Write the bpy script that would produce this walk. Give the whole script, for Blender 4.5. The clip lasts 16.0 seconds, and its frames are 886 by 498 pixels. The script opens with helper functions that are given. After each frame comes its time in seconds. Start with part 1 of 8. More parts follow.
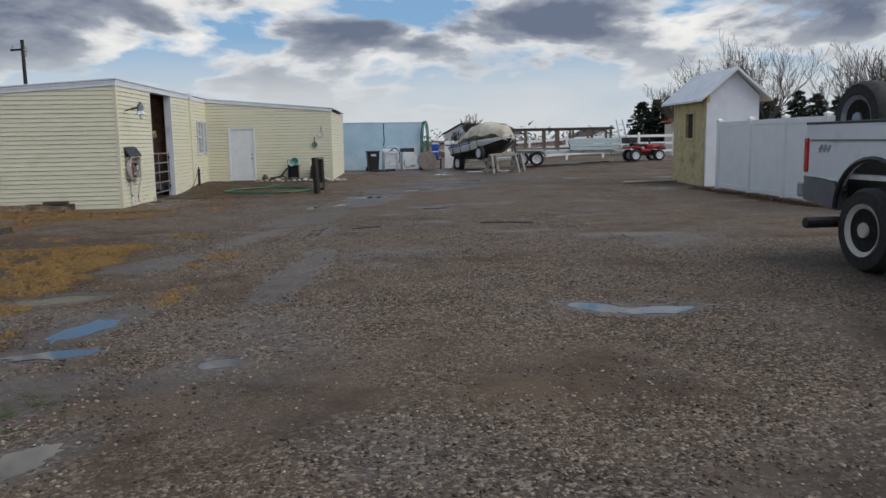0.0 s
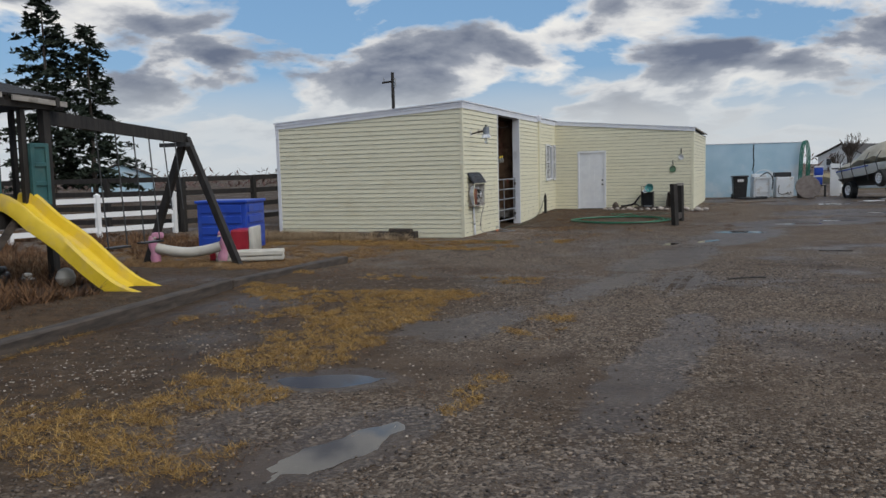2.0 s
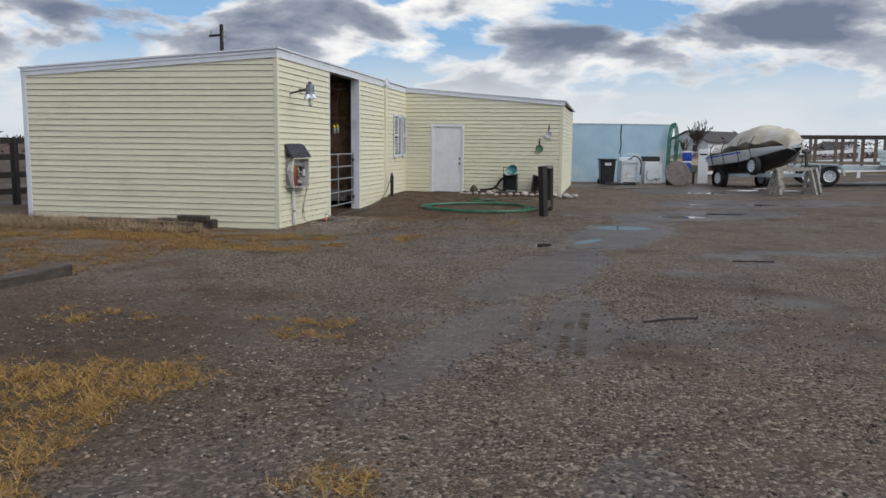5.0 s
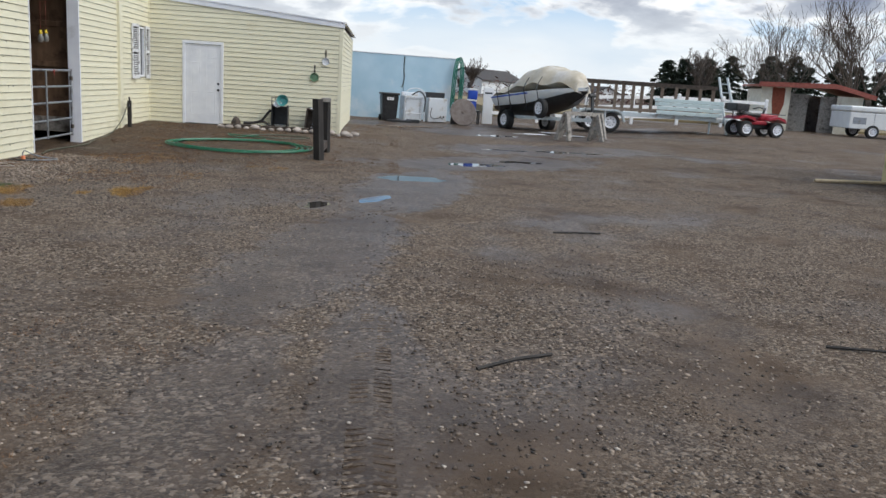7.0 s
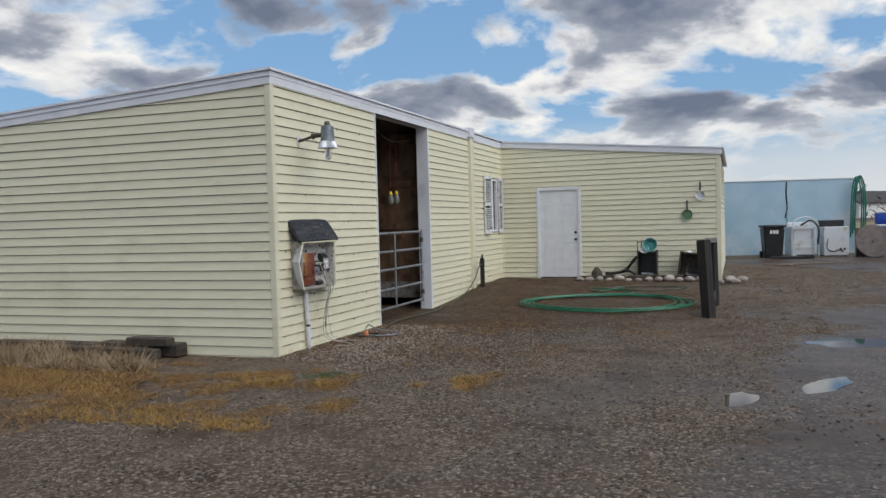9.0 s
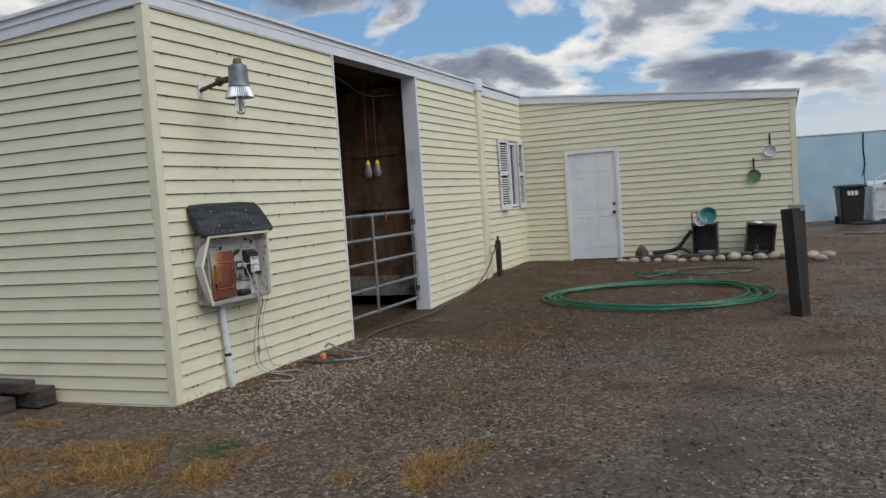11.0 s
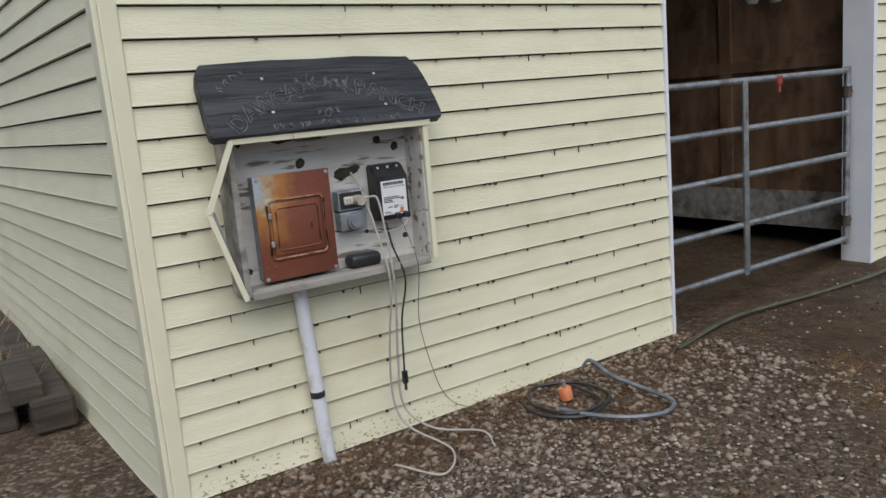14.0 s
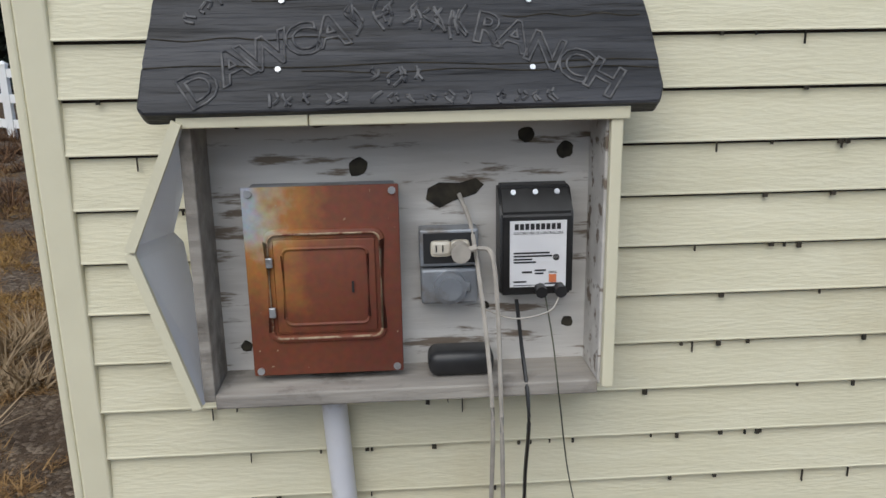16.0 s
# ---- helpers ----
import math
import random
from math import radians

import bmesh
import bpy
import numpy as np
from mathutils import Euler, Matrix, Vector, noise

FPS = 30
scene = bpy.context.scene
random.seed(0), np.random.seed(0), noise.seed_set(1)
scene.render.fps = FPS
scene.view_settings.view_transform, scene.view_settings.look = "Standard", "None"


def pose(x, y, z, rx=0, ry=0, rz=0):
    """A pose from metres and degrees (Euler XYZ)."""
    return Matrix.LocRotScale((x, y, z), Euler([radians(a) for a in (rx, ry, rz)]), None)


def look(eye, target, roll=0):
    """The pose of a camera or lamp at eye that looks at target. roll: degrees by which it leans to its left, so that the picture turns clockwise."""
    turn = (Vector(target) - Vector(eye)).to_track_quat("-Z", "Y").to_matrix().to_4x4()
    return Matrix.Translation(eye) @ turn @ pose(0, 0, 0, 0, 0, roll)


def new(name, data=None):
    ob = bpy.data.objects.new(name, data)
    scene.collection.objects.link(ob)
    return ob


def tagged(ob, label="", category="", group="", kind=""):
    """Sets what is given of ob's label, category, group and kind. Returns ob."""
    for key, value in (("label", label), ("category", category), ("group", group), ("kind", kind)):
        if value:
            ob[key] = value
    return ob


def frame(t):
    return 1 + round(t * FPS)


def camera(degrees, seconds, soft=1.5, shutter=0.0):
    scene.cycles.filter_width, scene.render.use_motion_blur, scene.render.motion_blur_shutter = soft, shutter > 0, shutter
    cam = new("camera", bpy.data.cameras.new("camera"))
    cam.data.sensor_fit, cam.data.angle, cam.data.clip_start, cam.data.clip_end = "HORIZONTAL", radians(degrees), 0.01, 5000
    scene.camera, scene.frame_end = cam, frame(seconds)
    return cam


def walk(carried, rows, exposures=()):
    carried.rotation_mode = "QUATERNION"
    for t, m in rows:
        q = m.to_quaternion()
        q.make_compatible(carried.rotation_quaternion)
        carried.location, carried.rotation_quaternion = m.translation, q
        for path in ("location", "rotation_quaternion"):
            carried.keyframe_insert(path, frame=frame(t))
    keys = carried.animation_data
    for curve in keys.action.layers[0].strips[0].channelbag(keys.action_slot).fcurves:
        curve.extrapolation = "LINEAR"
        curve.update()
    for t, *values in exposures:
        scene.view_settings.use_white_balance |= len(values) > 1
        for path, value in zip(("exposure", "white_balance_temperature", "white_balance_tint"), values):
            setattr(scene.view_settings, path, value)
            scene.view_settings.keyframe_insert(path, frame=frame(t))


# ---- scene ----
cam = camera(58.6, 16.0)
PATH = [
    (0, (7.569, -22.24, 1.704), (7.68, -20.262, 1.432), -1.0),
    (0.5, (7.381, -21.599, 1.682), (6.901, -19.684, 1.364), -1.4),
    (1, (7.195, -20.79, 1.672), (6.209, -19.076, 1.37), -3.7),
    (1.5, (7.097, -20.023, 1.672), (6.099, -18.314, 1.384), -3.9),
    (2, (7.067, -19.257, 1.694), (6.33, -17.408, 1.502), -1.4),
    (2.5, (7.033, -18.482, 1.604), (6.696, -16.518, 1.441), 0.9),
    (3, (6.848, -17.663, 1.608), (6.5, -15.701, 1.436), 1.7),
    (3.5, (6.713, -16.879, 1.645), (6.355, -14.923, 1.429), 0.8),
    (4, (6.524, -16.106, 1.667), (6.146, -14.158, 1.419), 0.5),
    (4.2, (6.479, -15.806, 1.667), (6.09, -13.859, 1.43), 0.4),
    (6.3, (6.105, -12.655, 1.608), (5.719, -10.718, 1.29), 0.8),
    (6.5, (6.098, -12.335, 1.612), (5.826, -10.382, 1.281), 1.5),
    (7, (6.086, -11.551, 1.65), (6.258, -9.6, 1.244), 3.8),
    (7.5, (5.991, -10.816, 1.626), (5.78, -8.87, 1.214), 1.8),
    (8, (5.725, -9.945, 1.64), (5.306, -8.012, 1.344), 0.5),
    (8.5, (5.496, -9.099, 1.601), (4.892, -7.198, 1.45), -0.3),
    (8.7, (5.398, -8.787, 1.587), (4.748, -6.897, 1.52), -0.6),
    (10.8, (4.858, -5.453, 1.589), (4.064, -3.622, 1.465), -4.1),
    (11, (4.745, -5.093, 1.574), (3.949, -3.262, 1.451), -3.92),
    (11.5, (4.409, -4.356, 1.551), (3.557, -2.547, 1.496), -4.42),
    (12, (4.119, -3.564, 1.528), (3.17, -1.805, 1.442), -4.36),
    (12.5, (3.782, -2.78, 1.538), (2.785, -1.048, 1.45), -4.04),
    (13, (3.61, -1.974, 1.541), (2.559, -0.288, 1.319), -4.41),
    (13.5, (3.34, -1.303, 1.491), (2.051, 0.192, 1.172), -4.7),
    (14, (3.012, -0.664, 1.469), (1.381, 0.434, 1.106), -4.9),
    (14.5, (2.572, -0.18, 1.499), (0.792, 0.643, 1.111), -4.55),
    (15, (2.279, 0.325, 1.454), (0.371, 0.794, 1.083), -3.35),
    (15.5, (1.895, 0.623, 1.502), (-0.041, 0.851, 1.058), -1.5),
    (16, (1.734, 0.75, 1.532), (-0.197, 0.875, 1.027), -0.95),
]
walk(cam, [(t, look(eye, target, roll)) for t, eye, target, roll in PATH], exposures=[(0, -0.2), (1.5, -0.22), (2.5, -0.28), (3.0, -0.28), (4.2, -0.12), (6.5, 0.22), (7.2, 0.32), (8.0, 0.22), (8.5, -0.04), (11.0, -0.18), (13.0, -0.14), (14.4, 0.03), (15.0, 0.02), (16.0, 0.0)])


# ---- sky and sun ----
def link(tree, a, b):
    tree.links.new(a, b)


def build_sky():
    world = bpy.data.worlds.new("sky")
    scene.world = world
    world.use_nodes = True
    t = world.node_tree
    n = t.nodes
    n.clear()

    def node(kind, **values):
        k = n.new(kind)
        for key, value in values.items():
            k.inputs[key].default_value = value
        return k

    def mathn(op, a, b=None):
        k = n.new("ShaderNodeMath")
        k.operation = op
        for i, v in enumerate((a, b)):
            if v is None:
                continue
            if isinstance(v, (int, float)):
                k.inputs[i].default_value = v
            else:
                link(t, v, k.inputs[i])
        return k.outputs[0]

    def ramp(fac, stops):
        r = n.new("ShaderNodeValToRGB")
        e = r.color_ramp.elements
        while len(e) < len(stops):
            e.new(0.5)
        for el, (p, c) in zip(e, stops):
            el.position, el.color = p, (*c, 1)
        link(t, fac, r.inputs[0])
        return r.outputs[0]

    def mix(fac, a, b):
        m = n.new("ShaderNodeMix")
        m.data_type = "RGBA"
        for sock, v in ((m.inputs[0], fac), (m.inputs[6], a), (m.inputs[7], b)):
            if isinstance(v, (float, int)):
                sock.default_value = v
            elif isinstance(v, tuple):
                sock.default_value = (*v, 1)
            else:
                link(t, v, sock)
        return m.outputs[2]

    sky = n.new("ShaderNodeTexSky")
    sky.sky_type = "NISHITA"
    sky.sun_disc = False
    sky.sun_elevation, sky.sun_rotation = radians(SUN_UP), radians(SUN_TURN)
    clear = n.new("ShaderNodeVectorMath")
    clear.operation = "SCALE"
    clear.inputs["Scale"].default_value = 0.11
    link(t, sky.outputs[0], clear.inputs[0])

    way = n.new("ShaderNodeTexCoord").outputs["Generated"]
    sep = n.new("ShaderNodeSeparateXYZ")
    link(t, way, sep.inputs[0])
    up = mathn("MAXIMUM", sep.outputs[2], 0.0)
    flat = mathn("ADD", up, 0.3)
    pos = n.new("ShaderNodeCombineXYZ")
    link(t, mathn("DIVIDE", sep.outputs[0], flat), pos.inputs[0])
    link(t, mathn("DIVIDE", sep.outputs[1], flat), pos.inputs[1])
    pos.inputs[2].default_value = CLOUD_SEED
    big = node("ShaderNodeTexNoise", Scale=2.0, Detail=12.0, Roughness=0.52, Distortion=0.25)
    link(t, pos.outputs[0], big.inputs["Vector"])
    shift = n.new("ShaderNodeVectorMath")
    shift.inputs[1].default_value = (0.12, -0.16, 0.4)
    link(t, pos.outputs[0], shift.inputs[0])
    body = node("ShaderNodeTexNoise", Scale=2.6, Detail=9.0, Roughness=0.52, Distortion=0.3)
    link(t, shift.outputs[0], body.inputs["Vector"])

    cover = ramp(big.outputs[0], [(0.455, (0, 0, 0)), (0.505, (1, 1, 1))])
    depth = mathn("ADD", mathn("MULTIPLY", big.outputs[0], 0.65), mathn("MULTIPLY", body.outputs[0], 0.35))
    cloud = ramp(depth, [(0.465, (1.0, 0.99, 0.96)), (0.495, (0.8, 0.81, 0.83)), (0.525, (0.36, 0.395, 0.47)), (0.58, (0.17, 0.205, 0.29))])
    blue = mix(0.6, clear.outputs[0], (0.22, 0.47, 0.82))
    high = mix(cover, blue, cloud)
    # a bright, hazy band of thin cloud low over the land
    low = ramp(sep.outputs[2], [(0.0, (1, 1, 1)), (0.06, (0.8, 0.8, 0.8)), (0.125, (0, 0, 0))])
    veil = mix(body.outputs[0], (0.56, 0.65, 0.74), (0.86, 0.86, 0.84))
    seen = mix(low, high, veil)
    bg = n.new("ShaderNodeBackground")
    bg.inputs["Strength"].default_value = SKY_POWER
    link(t, seen, bg.inputs[0])
    out = n.new("ShaderNodeOutputWorld")
    link(t, bg.outputs[0], out.inputs[0])


SUN_UP, SUN_TURN, CLOUD_SEED, SKY_POWER = 50, 113, 3.1, 1.0
build_sky()
sun = new("sun", bpy.data.lights.new("sun", "SUN"))
sun.data.energy, sun.data.angle, sun.data.color = 2.35, radians(60), (1, 0.975, 0.93)
# soft light through the cloud, from behind the walker's right shoulder
sun.matrix_world = look((0, 0, 0), (-math.sin(radians(SUN_TURN)) * math.cos(radians(SUN_UP)), -math.cos(radians(SUN_TURN)) * math.cos(radians(SUN_UP)), -math.sin(radians(SUN_UP))))


# ---- materials ----
def material(name, a, b=None, scale=8.0, rough=0.7, metal=0.0, bump=0.0, bump_scale=None, stretch=(1, 1, 1), stain=None, stain_scale=1.2, stain_at=(0.52, 0.68), rough_to=None, vary=0.0, clear=0.0, own=False, coat=0.0, streaks=False, island=False):
    """Two colours mixed by grain, a second colour in larger stains, relief, and gloss that varies."""
    m = bpy.data.materials.new(name)
    m.use_nodes = True
    t = m.node_tree
    n = t.nodes
    bs = n["Principled BSDF"]
    bs.inputs["Metallic"].default_value = metal
    bs.inputs["Transmission Weight"].default_value = clear
    bs.inputs["Coat Weight"].default_value = coat
    where = n.new("ShaderNodeTexCoord").outputs["Object"] if own else n.new("ShaderNodeNewGeometry").outputs["Position"]
    mp = n.new("ShaderNodeMapping")
    mp.inputs["Scale"].default_value = stretch
    link(t, where, mp.inputs[0])
    grain = n.new("ShaderNodeTexNoise")
    grain.inputs["Scale"].default_value, grain.inputs["Detail"].default_value = scale, 6
    link(t, mp.outputs[0], grain.inputs["Vector"])
    ramp = n.new("ShaderNodeValToRGB")
    ramp.color_ramp.elements[0].position, ramp.color_ramp.elements[1].position = 0.32, 0.68
    ramp.color_ramp.elements[0].color, ramp.color_ramp.elements[1].color = (*a, 1), (*(b or a), 1)
    link(t, n.new("ShaderNodeNewGeometry").outputs["Random Per Island"] if island else grain.outputs[0], ramp.inputs[0])
    colour = ramp.outputs[0]
    if stain:
        blot = n.new("ShaderNodeTexNoise")
        blot.inputs["Scale"].default_value, blot.inputs["Detail"].default_value, blot.inputs["Roughness"].default_value = stain_scale, 8, 0.62
        link(t, mp.outputs[0] if streaks else where, blot.inputs["Vector"])
        edge = n.new("ShaderNodeMapRange")
        edge.inputs[1].default_value, edge.inputs[2].default_value = stain_at
        link(t, blot.outputs[0], edge.inputs[0])
        mx = n.new("ShaderNodeMix")
        mx.data_type = "RGBA"
        link(t, edge.outputs[0], mx.inputs[0])
        link(t, colour, mx.inputs[6])
        mx.inputs[7].default_value = (*stain, 1)
        colour = mx.outputs[2]
    if vary:
        hsv = n.new("ShaderNodeHueSaturation")
        mr = n.new("ShaderNodeMapRange")
        mr.inputs[3].default_value, mr.inputs[4].default_value = 1 - vary, 1 + vary
        link(t, n.new("ShaderNodeObjectInfo").outputs["Random"], mr.inputs[0])
        link(t, mr.outputs[0], hsv.inputs["Value"])
        link(t, colour, hsv.inputs["Color"])
        colour = hsv.outputs[0]
    link(t, colour, bs.inputs["Base Color"])
    rr = n.new("ShaderNodeMapRange")
    rr.inputs[3].default_value, rr.inputs[4].default_value = rough, rough if rough_to is None else rough_to
    link(t, grain.outputs[0], rr.inputs[0])
    link(t, rr.outputs[0], bs.inputs["Roughness"])
    if bump:
        src = grain
        if bump_scale:
            src = n.new("ShaderNodeTexNoise")
            src.inputs["Scale"].default_value, src.inputs["Detail"].default_value = bump_scale, 5
            link(t, mp.outputs[0], src.inputs["Vector"])
        bp = n.new("ShaderNodeBump")
        bp.inputs["Strength"].default_value, bp.inputs["Distance"].default_value = min(1.0, bump), 0.01
        link(t, src.outputs[0], bp.inputs["Height"])
        link(t, bp.outputs[0], bs.inputs["Normal"])
    return m


def ground_material():
    """Wet gravel and mud: stones of several sizes, damp patches, straw-coloured litter."""
    m = bpy.data.materials.new("wet_gravel")
    m.use_nodes = True
    t = m.node_tree
    n = t.nodes
    bs = n["Principled BSDF"]
    where = n.new("ShaderNodeNewGeometry").outputs["Position"]

    def noise_at(scale, detail=6, rough=0.55):
        k = n.new("ShaderNodeTexNoise")
        k.inputs["Scale"].default_value, k.inputs["Detail"].default_value, k.inputs["Roughness"].default_value = scale, detail, rough
        link(t, where, k.inputs["Vector"])
        return k.outputs[0]

    def span(v, a, b, c=0.0, d=1.0):
        k = n.new("ShaderNodeMapRange")
        for i, q in enumerate((a, b, c, d)):
            k.inputs[i + 1].default_value = q
        link(t, v, k.inputs[0])
        return k.outputs[0]

    def mixc(f, a, b):
        k = n.new("ShaderNodeMix")
        k.data_type = "RGBA"
        link(t, f, k.inputs[0])
        for s, v in ((k.inputs[6], a), (k.inputs[7], b)):
            if isinstance(v, tuple):
                s.default_value = (*v, 1)
            else:
                link(t, v, s)
        return k.outputs[2]

    def cells(scale):
        k = n.new("ShaderNodeTexVoronoi")
        k.inputs["Scale"].default_value = scale
        link(t, where, k.inputs["Vector"])
        return k

    stones, grit = cells(44.0), cells(115.0)
    sep = n.new("ShaderNodeSeparateColor")
    link(t, stones.outputs["Color"], sep.inputs[0])
    sep2 = n.new("ShaderNodeSeparateColor")
    link(t, grit.outputs["Color"], sep2.inputs[0])
    soil = mixc(span(noise_at(2.3, 8), 0.35, 0.65), (0.058, 0.037, 0.023), (0.13, 0.09, 0.06))
    tone = mixc(sep.outputs[1], (0.045, 0.031, 0.022), (0.33, 0.26, 0.195))
    fine = mixc(sep2.outputs[0], (0.032, 0.022, 0.015), (0.23, 0.175, 0.128))
    has_fine = n.new("ShaderNodeMath")
    has_fine.operation = "MULTIPLY"
    link(t, span(sep2.outputs[1], 0.45, 0.5), has_fine.inputs[0])
    link(t, span(noise_at(1.1, 7), 0.36, 0.55), has_fine.inputs[1])
    colour = mixc(has_fine.outputs[0], soil, fine)
    has = n.new("ShaderNodeMath")
    has.operation = "MULTIPLY"
    link(t, span(sep.outputs[0], 0.5, 0.55), has.inputs[0])
    link(t, span(noise_at(0.55, 8), 0.36, 0.52), has.inputs[1])
    colour = mixc(has.outputs[0], colour, tone)
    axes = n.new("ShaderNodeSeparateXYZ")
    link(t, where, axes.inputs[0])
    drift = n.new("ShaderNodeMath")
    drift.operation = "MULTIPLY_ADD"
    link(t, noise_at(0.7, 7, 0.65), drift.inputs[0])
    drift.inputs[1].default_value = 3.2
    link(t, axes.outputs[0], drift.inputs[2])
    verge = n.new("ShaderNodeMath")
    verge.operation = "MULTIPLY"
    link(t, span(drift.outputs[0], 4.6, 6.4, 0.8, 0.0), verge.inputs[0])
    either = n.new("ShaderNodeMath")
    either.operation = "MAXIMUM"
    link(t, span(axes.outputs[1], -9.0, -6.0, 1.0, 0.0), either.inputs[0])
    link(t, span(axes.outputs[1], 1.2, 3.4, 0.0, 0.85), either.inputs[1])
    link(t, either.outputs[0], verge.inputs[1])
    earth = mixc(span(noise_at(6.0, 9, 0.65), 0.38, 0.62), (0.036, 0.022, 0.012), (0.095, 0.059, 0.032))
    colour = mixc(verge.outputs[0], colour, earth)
    damp = n.new("ShaderNodeAttribute")
    damp.attribute_name = "damp"
    ragged = n.new("ShaderNodeMath")
    ragged.operation = "MULTIPLY_ADD"
    link(t, noise_at(2.6, 8, 0.62), ragged.inputs[0])
    ragged.inputs[1].default_value = 1.1
    link(t, damp.outputs["Fac"], ragged.inputs[2])
    either_wet = n.new("ShaderNodeMath")
    either_wet.operation = "MAXIMUM"
    link(t, span(noise_at(0.33, 7, 0.6), 0.5, 0.64), either_wet.inputs[0])
    link(t, span(ragged.outputs[0], 0.78, 1.0), either_wet.inputs[1])
    wet = either_wet.outputs[0]
    dark = n.new("ShaderNodeMix")
    dark.data_type, dark.blend_type = "RGBA", "MULTIPLY"
    link(t, span(wet, 0, 1, 0.0, 1.0), dark.inputs[0])
    link(t, colour, dark.inputs[6])
    dark.inputs[7].default_value = (0.66, 0.65, 0.66, 1)
    link(t, dark.outputs[2], bs.inputs["Base Color"])
    bs.inputs["Specular IOR Level"].default_value = 0.2
    link(t, span(wet, 0, 1, 0.82, 0.4), bs.inputs["Roughness"])
    h = n.new("ShaderNodeMath")
    h.operation = "MULTIPLY_ADD"
    link(t, span(stones.outputs["Distance"], 0.0, 0.7, 1.0, 0.0), h.inputs[0])
    link(t, has.outputs[0], h.inputs[1])
    link(t, noise_at(24, 8, 0.7), h.inputs[2])
    bp = n.new("ShaderNodeBump")
    bp.inputs["Distance"].default_value = 0.022
    link(t, span(wet, 0, 1, 1.0, 0.3), bp.inputs["Strength"])
    link(t, h.outputs[0], bp.inputs["Height"])
    link(t, bp.outputs[0], bs.inputs["Normal"])
    return m


M = {}
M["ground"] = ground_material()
M["siding"] = material("cream_vinyl_siding", (0.71, 0.67, 0.49), (0.77, 0.73, 0.55), 3.0, 0.5, bump=0.25, bump_scale=26, stretch=(1, 1, 6), stain=(0.65, 0.59, 0.41), stain_scale=1.7, stain_at=(0.58, 0.78), rough_to=0.62, vary=0.03)
M["trim_cream"] = material("cream_trim", (0.71, 0.67, 0.5), (0.77, 0.73, 0.55), 4, 0.5, bump=0.08, bump_scale=60)
M["white_metal"] = material("white_painted_metal", (0.70, 0.71, 0.76), (0.78, 0.79, 0.82), 3, 0.42, bump=0.05, bump_scale=20, stain=(0.5, 0.5, 0.52), stain_scale=2.5, stain_at=(0.62, 0.8))
M["white_paint"] = material("white_paint", (0.72, 0.73, 0.76), (0.8, 0.81, 0.83), 5, 0.5, bump=0.08, bump_scale=40)
M["vinyl_white"] = material("white_vinyl", (0.84, 0.84, 0.83), (0.89, 0.89, 0.88), 2.2, 0.4, stain=(0.68, 0.65, 0.6), stain_scale=1.6, stain_at=(0.62, 0.82))
M["dark_wood"] = material("creosoted_wood", (0.012, 0.010, 0.009), (0.032, 0.027, 0.023), 14, 0.75, bump=0.7, bump_scale=22, stretch=(1, 1, 0.15), stain=(0.034, 0.029, 0.025), stain_scale=2.5)
M["timber"] = material("weathered_timber", (0.035, 0.027, 0.022), (0.10, 0.077, 0.06), 16, 0.85, bump=0.8, bump_scale=30, stretch=(1, 0.12, 1), stain=(0.05, 0.04, 0.032), stain_scale=3)
M["grey_wood"] = material("grey_weathered_wood", (0.22, 0.2, 0.18), (0.4, 0.37, 0.33), 18, 0.85, bump=0.6, bump_scale=40, stretch=(1, 0.15, 1), stain=(0.1, 0.085, 0.07), stain_scale=5)
M["plywood"] = material("brown_stained_plywood", (0.11, 0.062, 0.034), (0.23, 0.135, 0.078), 9, 0.75, bump=0.4, bump_scale=30, stretch=(1, 1, 0.2), stain=(0.07, 0.036, 0.02), stain_scale=3.5)
# boards darkened to paint the shade under the laps; the ceiling shares it
M["shade_board"] = material("shade_dark_barn_boards", (0.022, 0.016, 0.012), (0.05, 0.036, 0.026), 10, 0.85, bump=0.5, stretch=(1, 1, 0.2))
M["galv"] = material("galvanised_tube", (0.33, 0.35, 0.37), (0.5, 0.52, 0.54), 30, 0.35, 0.85, stain=(0.25, 0.22, 0.2), stain_scale=6, rough_to=0.55)
M["black"] = material("black_plastic", (0.012, 0.012, 0.013), (0.03, 0.03, 0.031), 12, 0.4)
M["rubber"] = material("tyre_rubber", (0.012, 0.012, 0.012), (0.035, 0.033, 0.031), 20, 0.8, bump=0.3)
M["glass"] = material("clear_glass", (0.95, 0.97, 0.97), None, 3, 0.02, clear=1.0)
M["pane"] = material("dusty_dark_pane", (0.03, 0.035, 0.04), (0.06, 0.065, 0.07), 5, 0.08, rough_to=0.25)

# dirt, cracks and stains, and also the painted darkness of holes and openings
M["dirt_and_hole_shade"] = material("dark_dirt_and_hole_shade", (0.02, 0.018, 0.014), (0.06, 0.05, 0.035), 30, 0.95)
M["peeling"] = material("peeling_white_plywood", (0.50, 0.48, 0.45), (0.66, 0.64, 0.61), 16, 0.85, bump=0.5, bump_scale=34, stretch=(1, 0.14, 1), stain=(0.2, 0.16, 0.125), stain_scale=26, stain_at=(0.56, 0.62), streaks=True)
M["charred"] = material("charred_black_board", (0.011, 0.012, 0.016), (0.045, 0.046, 0.054), 22, 0.62, bump=1.0, bump_scale=55, stretch=(1, 0.06, 1), rough_to=0.45, stain=(0.006, 0.006, 0.008), stain_scale=40, stain_at=(0.5, 0.6), streaks=True)
M["carving"] = material("worn_carved_wood", (0.035, 0.036, 0.042), (0.16, 0.158, 0.16), 40, 0.8, bump=0.3)
